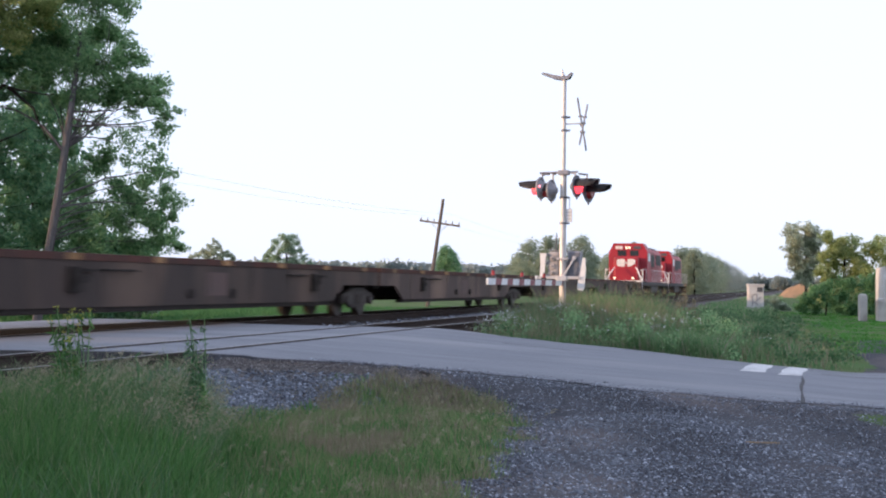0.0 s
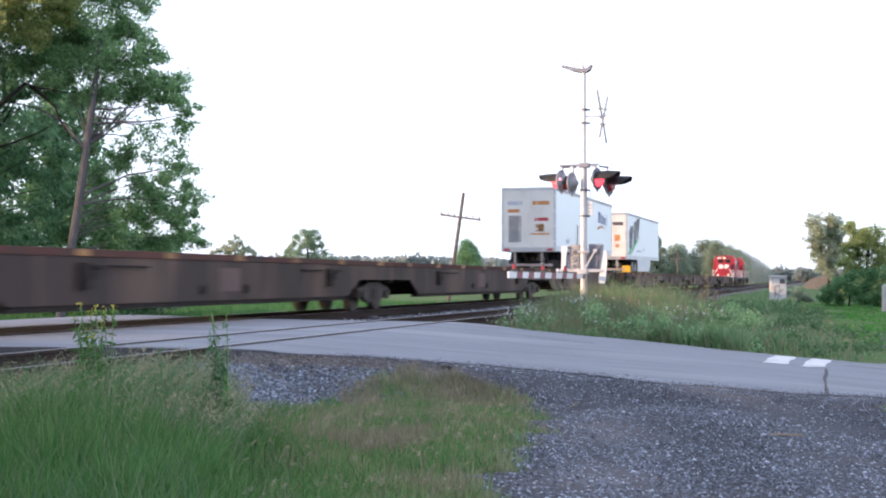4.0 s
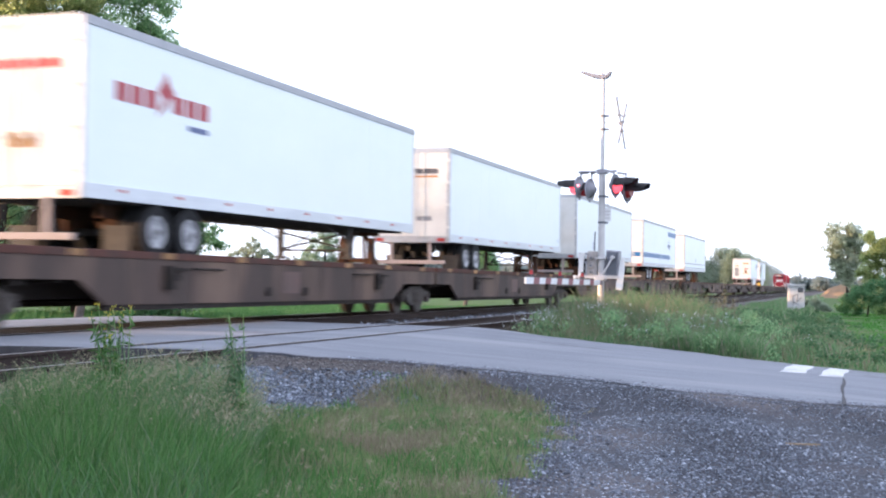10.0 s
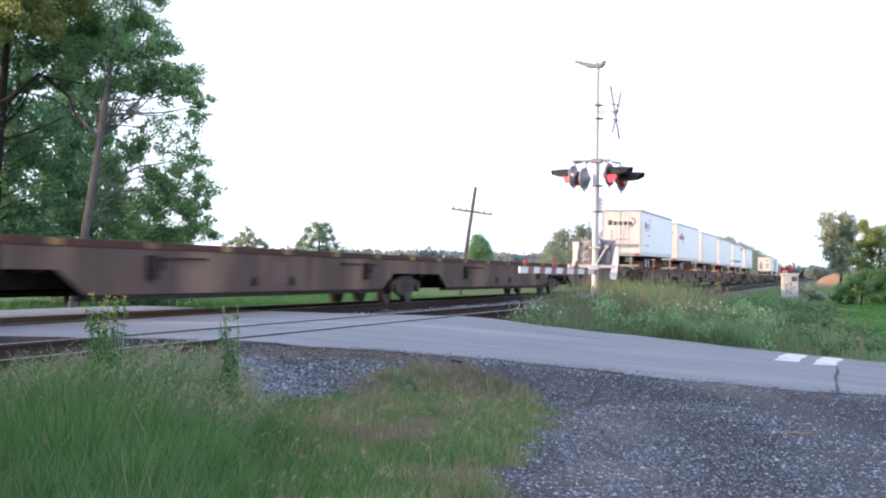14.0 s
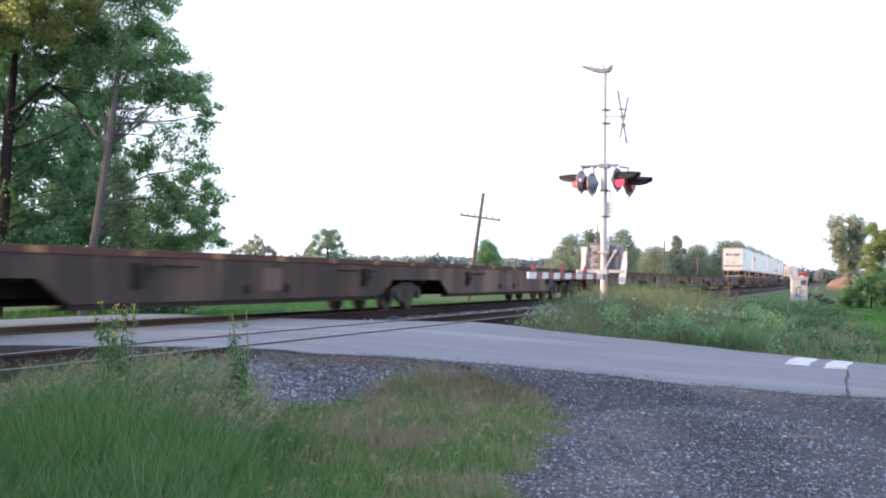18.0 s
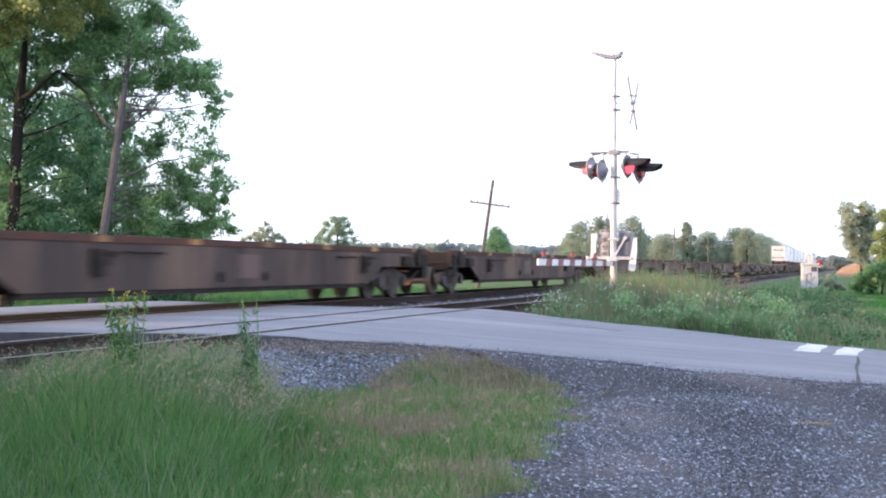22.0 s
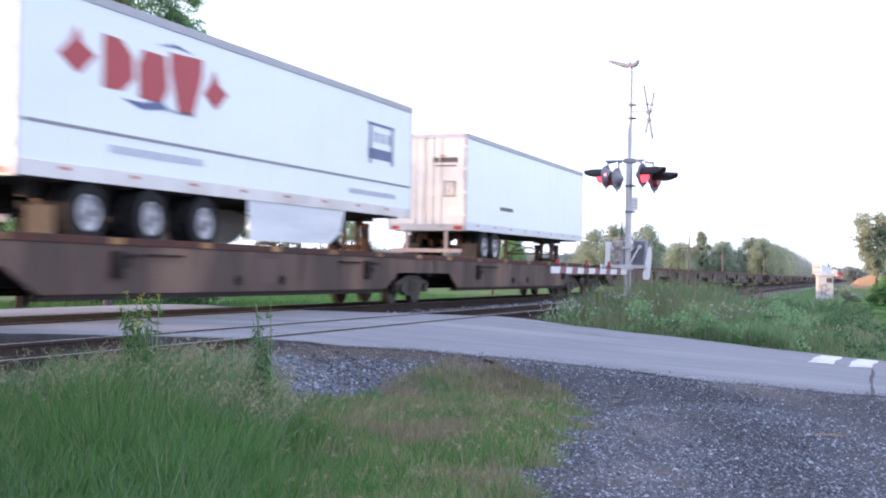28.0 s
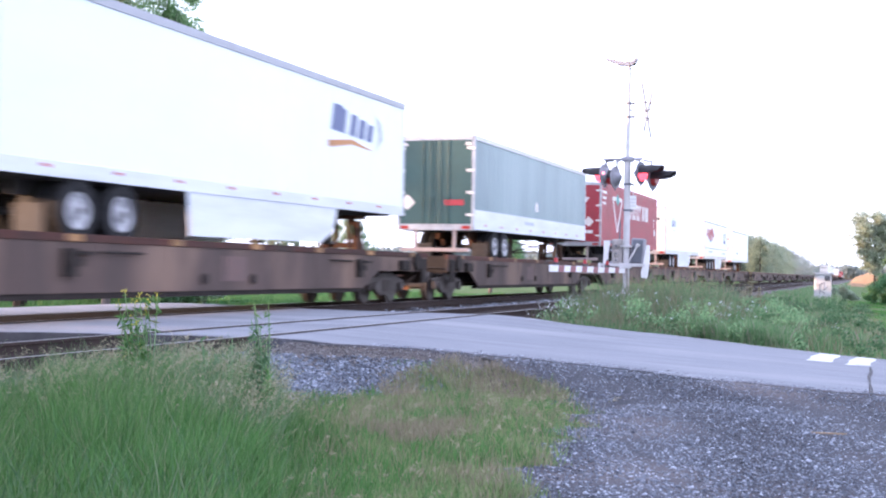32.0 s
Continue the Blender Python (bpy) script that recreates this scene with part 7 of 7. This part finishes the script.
stones("gravel_coarse", 4500, on_lot, 0.036, "stones", "scattered larger stones on the gravel", lot_top)
stones("gravel_stones", 100000, on_lot, 0.021, "stones", "loose dark grey crushed gravel", lot_top)
bare = scatter(-7.4, -4.4, 9.0, 15.3, lambda x, y: (x > -7.35) & (y < edge(NEAR_EDGE, x) - 0.45 - 0.3 * rng.random(len(x))) & (x < -4.3 - 0.03 * (y - 12) ** 2) & (y > 9.5 + 0.9 * (x + 6)))
stones("ballast_heap", 26000, bare, 0.042, "ballast_stones", "blue-grey coarse ballast stones beside the track", shoulder)
grit = scatter(-7.0, -3.0, 12.5, 17.0, lambda x, y: (y < edge(NEAR_EDGE, x) + 0.12 * rng.random(len(x))) & (y > edge(NEAR_EDGE, x) - 1.2) & (x < lot_left(y) + 1.0))
stones("shoulder_grit", 9000, grit, 0.024, "shoulder_grit", "brown and grey grit on the dirt shoulder", lambda x, y: np.minimum(shoulder(x, y), road_z(x) - 0.02))
beds = scatter(-10.6, -6.0, 28.4, 75.0, lambda x, y: np.abs(np.abs(x + 8.2) - 0.75) > 0.1)
stones("ballast_near", 9000, beds, 0.075, "stones", "grey ballast stones between the ties", lambda x, y: -0.2 - 0.29 * np.maximum(0, x + 6.6))
beds2 = scatter(-16.4, -10.4, 28.4, 75.0, lambda x, y: np.abs(np.abs(x + 12.8) - 0.75) > 0.1)
stones("ballast_far", 9000, beds2, 0.08, "stones", "grey ballast stones under the train", lambda x, y: -0.2 - 0.33 * np.maximum(0, -15.2 - x))
spill = scatter(-6.0, 2.0, 14.6, 17.6, lambda x, y: np.abs(y - edge(NEAR_EDGE, x)) < 0.6 * rng.random(len(x)) ** 1.5)
stones("road_edge_grit", 6000, spill, 0.02, "stones", "fine grit strewn along the road edge", lambda x, y: np.where(y > edge(NEAR_EDGE, x), road_top(x, y), lot_top(x, y)))


# ---- weeds and flowers ----
def weed(x, y, h, n, flower, label, leafmat="grass_tall", spread=0.12):
    z = float(ground_z(x, y)) if x > -6.4 else -0.4
    w = tagged(empty("weed", pose(x, y, z)), label, "weed", "roadside weeds")
    bm = bmesh.new()
    cs, rs, fl = [], [], []
    for k in range(n):
        a = k * 2.4
        top = (math.cos(a) * spread * random.uniform(0.3, 1), math.sin(a) * spread * random.uniform(0.3, 1), h * random.uniform(0.6, 1.0))
        limb(bm, (top[0] * 0.2, top[1] * 0.2, 0), top, 0.007, 0.003, 0.05, 3)
        for f in (0.3, 0.42, 0.54, 0.66, 0.76, 0.84, 0.91, 0.97):
            cs.append((top[0] * f, top[1] * f, top[2] * f)), rs.append(0.075 * (1.12 - f) + 0.012)
        fl.append(top)
    part("stem", bm, "leaf", w)["kind"] = "stuff"
    leaves("leaf_mass", cs, rs, 72 * n, 0.1, leafmat, w, 1.6, 0.09)["kind"] = "stuff"
    if flower:
        leaves("flower_head", fl, [0.03] * len(fl), 14 * n, 0.02, flower, w, 1.3)["kind"] = "stuff"


random.seed(21)
weed(-5.75, 8.9, 1.28, 9, "petal_yellow", "tall yellow flowered roadside weed", "grass_tall", 0.19)
weed(-6.05, 9.3, 1.0, 5, "petal_yellow", "tall yellow flowered roadside weed", "grass_tall", 0.14)
weed(-4.66, 9.0, 1.24, 6, None, "tall leafy green roadside weed", "grass_blue", 0.11)
weed(-4.9, 8.8, 0.95, 4, None, "tall leafy green roadside weed", "pale_grass", 0.12)
weed(-5.15, 9.0, 1.05, 3, None, "tall leafy green roadside weed", "pale_grass", 0.1)
weed(-4.45, 8.6, 0.7, 4, None, "tall leafy green roadside weed", "grass_tall", 0.14)
weed(-4.75, 9.2, 0.85, 5, None, "tall leafy green roadside weed", "grass_tall", 0.1)
for k in range(9):
    weed(random.uniform(-6.4, -4.9), random.uniform(8.8, 10.2), random.uniform(0.5, 0.8), 4, None, "leafy green roadside weed", "grass_tall", 0.1)
for x, y in [(-5.9, 27.6), (-5.5, 27.2), (-5.1, 27.2), (-5.7, 28.3), (-4.9, 27.6), (-6.2, 28.0), (-3.6, 26.6), (-3.3, 26.4), (-3.0, 26.5), (-2.8, 26.0), (-2.5, 26.2), (-3.9, 27.0), (-2.3, 25.6), 
             (-4.4, 27.4), (-2.0, 25.9)]:
    weed(x, y, random.uniform(0.55, 0.85), 7, "petal_white", "white flowered verge weed beside the road", "grass_far", 0.3)
for x, y, h in [(-2.55, 31.0, 1.25), (-2.35, 31.1, 0.9), (-2.7, 31.3, 0.8)]:
    d = tagged(empty("dead_stalk", pose(x, y, float(ground_z(x, y)))), "dark dead dock stalk with seed clusters", "weed", "dead stalks")
    part("stalk", rd((0, 0, 0), (0.05, 0, h), 0.012, 0.006), "dead_weed", d)
    leaves("seed_cluster", [(0.04, 0, h * f) for f in (0.6, 0.7, 0.8, 0.9, 1.0)], [0.07, 0.08, 0.07, 0.05, 0.04], 130, 0.05, "grass_dry", d, 1.0)["kind"] = "stuff"
def herbs(name, n, area, top, material, label, size, per=70):
    """Broad-leaved herbs growing through the grass."""
    p = area(n)
    h = rng.random(len(p)) * top(p[:, 0], p[:, 1])
    c = np.stack([p[:, 0], p[:, 1], ground_z(p[:, 0], p[:, 1]) + h], -1)
    return tagged(leaves(name, c, 0.10 + 0.12 * rng.random(len(p)), per * len(p), size, material, None, 0.8), label, "herbs", kind="stuff")


herbs("verge_herbs", 260, thick, lambda x, y: 0.3 + 0.45 * tufts(x + 7, y), "leaf", "broad leaved green herbs in the verge", 0.055)
herbs("verge_herbs", 260, verge, lambda x, y: 0.2 + 0.35 * tufts(x + 7, y), "grass_blue", "bluish broad leaved herbs in the verge", 0.07)
for x, y, z, w, n in [(-6.6, 28.0, 0.1, 0.3, 45), (-6.3, 27.6, 0.2, 0.3, 60), (-6.0, 27.4, 0.1, 0.4, 70), (-5.3, 27.6, 0.42, 0.22, 60), (-5.0, 27.5, 0.40, 0.2, 40), (-3.7, 27.4, 0.12, 0.35, 45), (-3.2, 27.3, 0.2, 0.4, 50), (-2.8, 27.0, 0.02, 0.3, 30),
                      (-2.5, 26.6, -0.02, 0.3, 40), (-0.6, 27.4, -0.14, 0.2, 16), (-4.3, 27.2, 0.2, 0.3, 40), (-6.35, 25.5, 0.1, 0.3, 50), (-6.0, 25.3, 0.15, 0.3, 50), (-5.5, 25.0, 0.16, 0.3, 40), (-3.9, 24.9, 0.0, 0.35, 36),
                      (-3.3, 24.8, -0.05, 0.35, 36), (-2.7, 24.6, -0.1, 0.3, 24), (-4.7, 25.3, 0.1, 0.3, 30)]:
    fl = tagged(empty("flower_cluster", pose(x, y, z)), "loose cluster of small white wild flowers", "flowers", "white verge flowers")
    leaves("blossom", [(0, 0, 0), (w * 0.6, 0, 0.05), (-w * 0.6, 0.1, -0.05)], [w * 1.0, w * 0.9, w * 0.9], int(n * 0.7), 0.036, "petal_white", fl, 0.6)["kind"] = "stuff"
    st = bmesh.new()
    for _ in range(7):
        o = random.uniform(-w, w)
        rod(st, (o * 0.6, random.uniform(-0.1, 0.1), -0.5), (o, 0, 0.0), 0.006, 0.004, 5)
    part("stem", st, "grass_blue", fl)["kind"] = "stuff"
bush = scatter(-3.2, -1.2, 23.2, 25.2, lambda x, y: (y > edge(FAR_EDGE, x) + 0.2))
grass("verge_clump", 5000, bush, lambda x, y: 0.3 + 0.35 * tufts(x, y), 0.02, "grass_far", "lush green clump beside the road")

scrap = tagged(empty("wood_scrap", pose(-0.25, 11.63, -0.53, 0, 0, 8)), "broken pale wooden stick lying on gravel", "wood scrap")
part("stick", plate([(-0.14, -0.012), (0.0, -0.018), (0.15, -0.006), (0.13, 0.012), (0.02, 0.015), (-0.13, 0.008)], "z", 0.0, 0.022), "wood_scrap", scrap)
part("splinter", plate([(0.04, 0.03), (0.18, 0.05), (0.17, 0.062), (0.05, 0.045)], "z", 0.0, 0.015), "wood_scrap", scrap)

drive_strip = scatter(0.8, 8.0, 29.5, 37.5, lambda x, y: y > 29.8 + 0.4 * np.sin(x * 2.2))
grass("drive_grass", 5000, drive_strip, lambda x, y: 0.12 + 0.06 * lumps(x, y), 0.03, "lawn", "grass growing between the gravel wheel tracks", 0.4)

# gravel driveway that meets the far side of the road
tagged(sheet("driveway", np.linspace(0.9, 14, 30), np.linspace(21.5, 39.0, 24), lambda x, y: np.maximum(ground_z(x, y), -0.62) + 0.05 + 0.03 * np.sin(x * 3 + y) - 0.12 * ease(-x, -1.9, -0.9) - 0.12 * ease(y, 36.0, 39.0), "gravel"), "grey gravel driveway beyond the road", "driveway", kind="structure")

ties()


# ---- what moves ----
def motions():
    """The whole train runs away along the far track; trailers sit a touch nose up."""
    times = [0.0, 4.0, 8.0, 10.0, 12.0, 14.0, 18.0, 22.0, 26.0, 32.0]
    for ob, x, s, z in MOVING:
        tilt = 0.45 if "trailer" in ob.name else 0.0
        walk(ob, [(t, pose(x + SKEW * (s + travel(t) - 30), s + travel(t), z, tilt, 0, -math.degrees(SKEW))) for t in times])


motions()
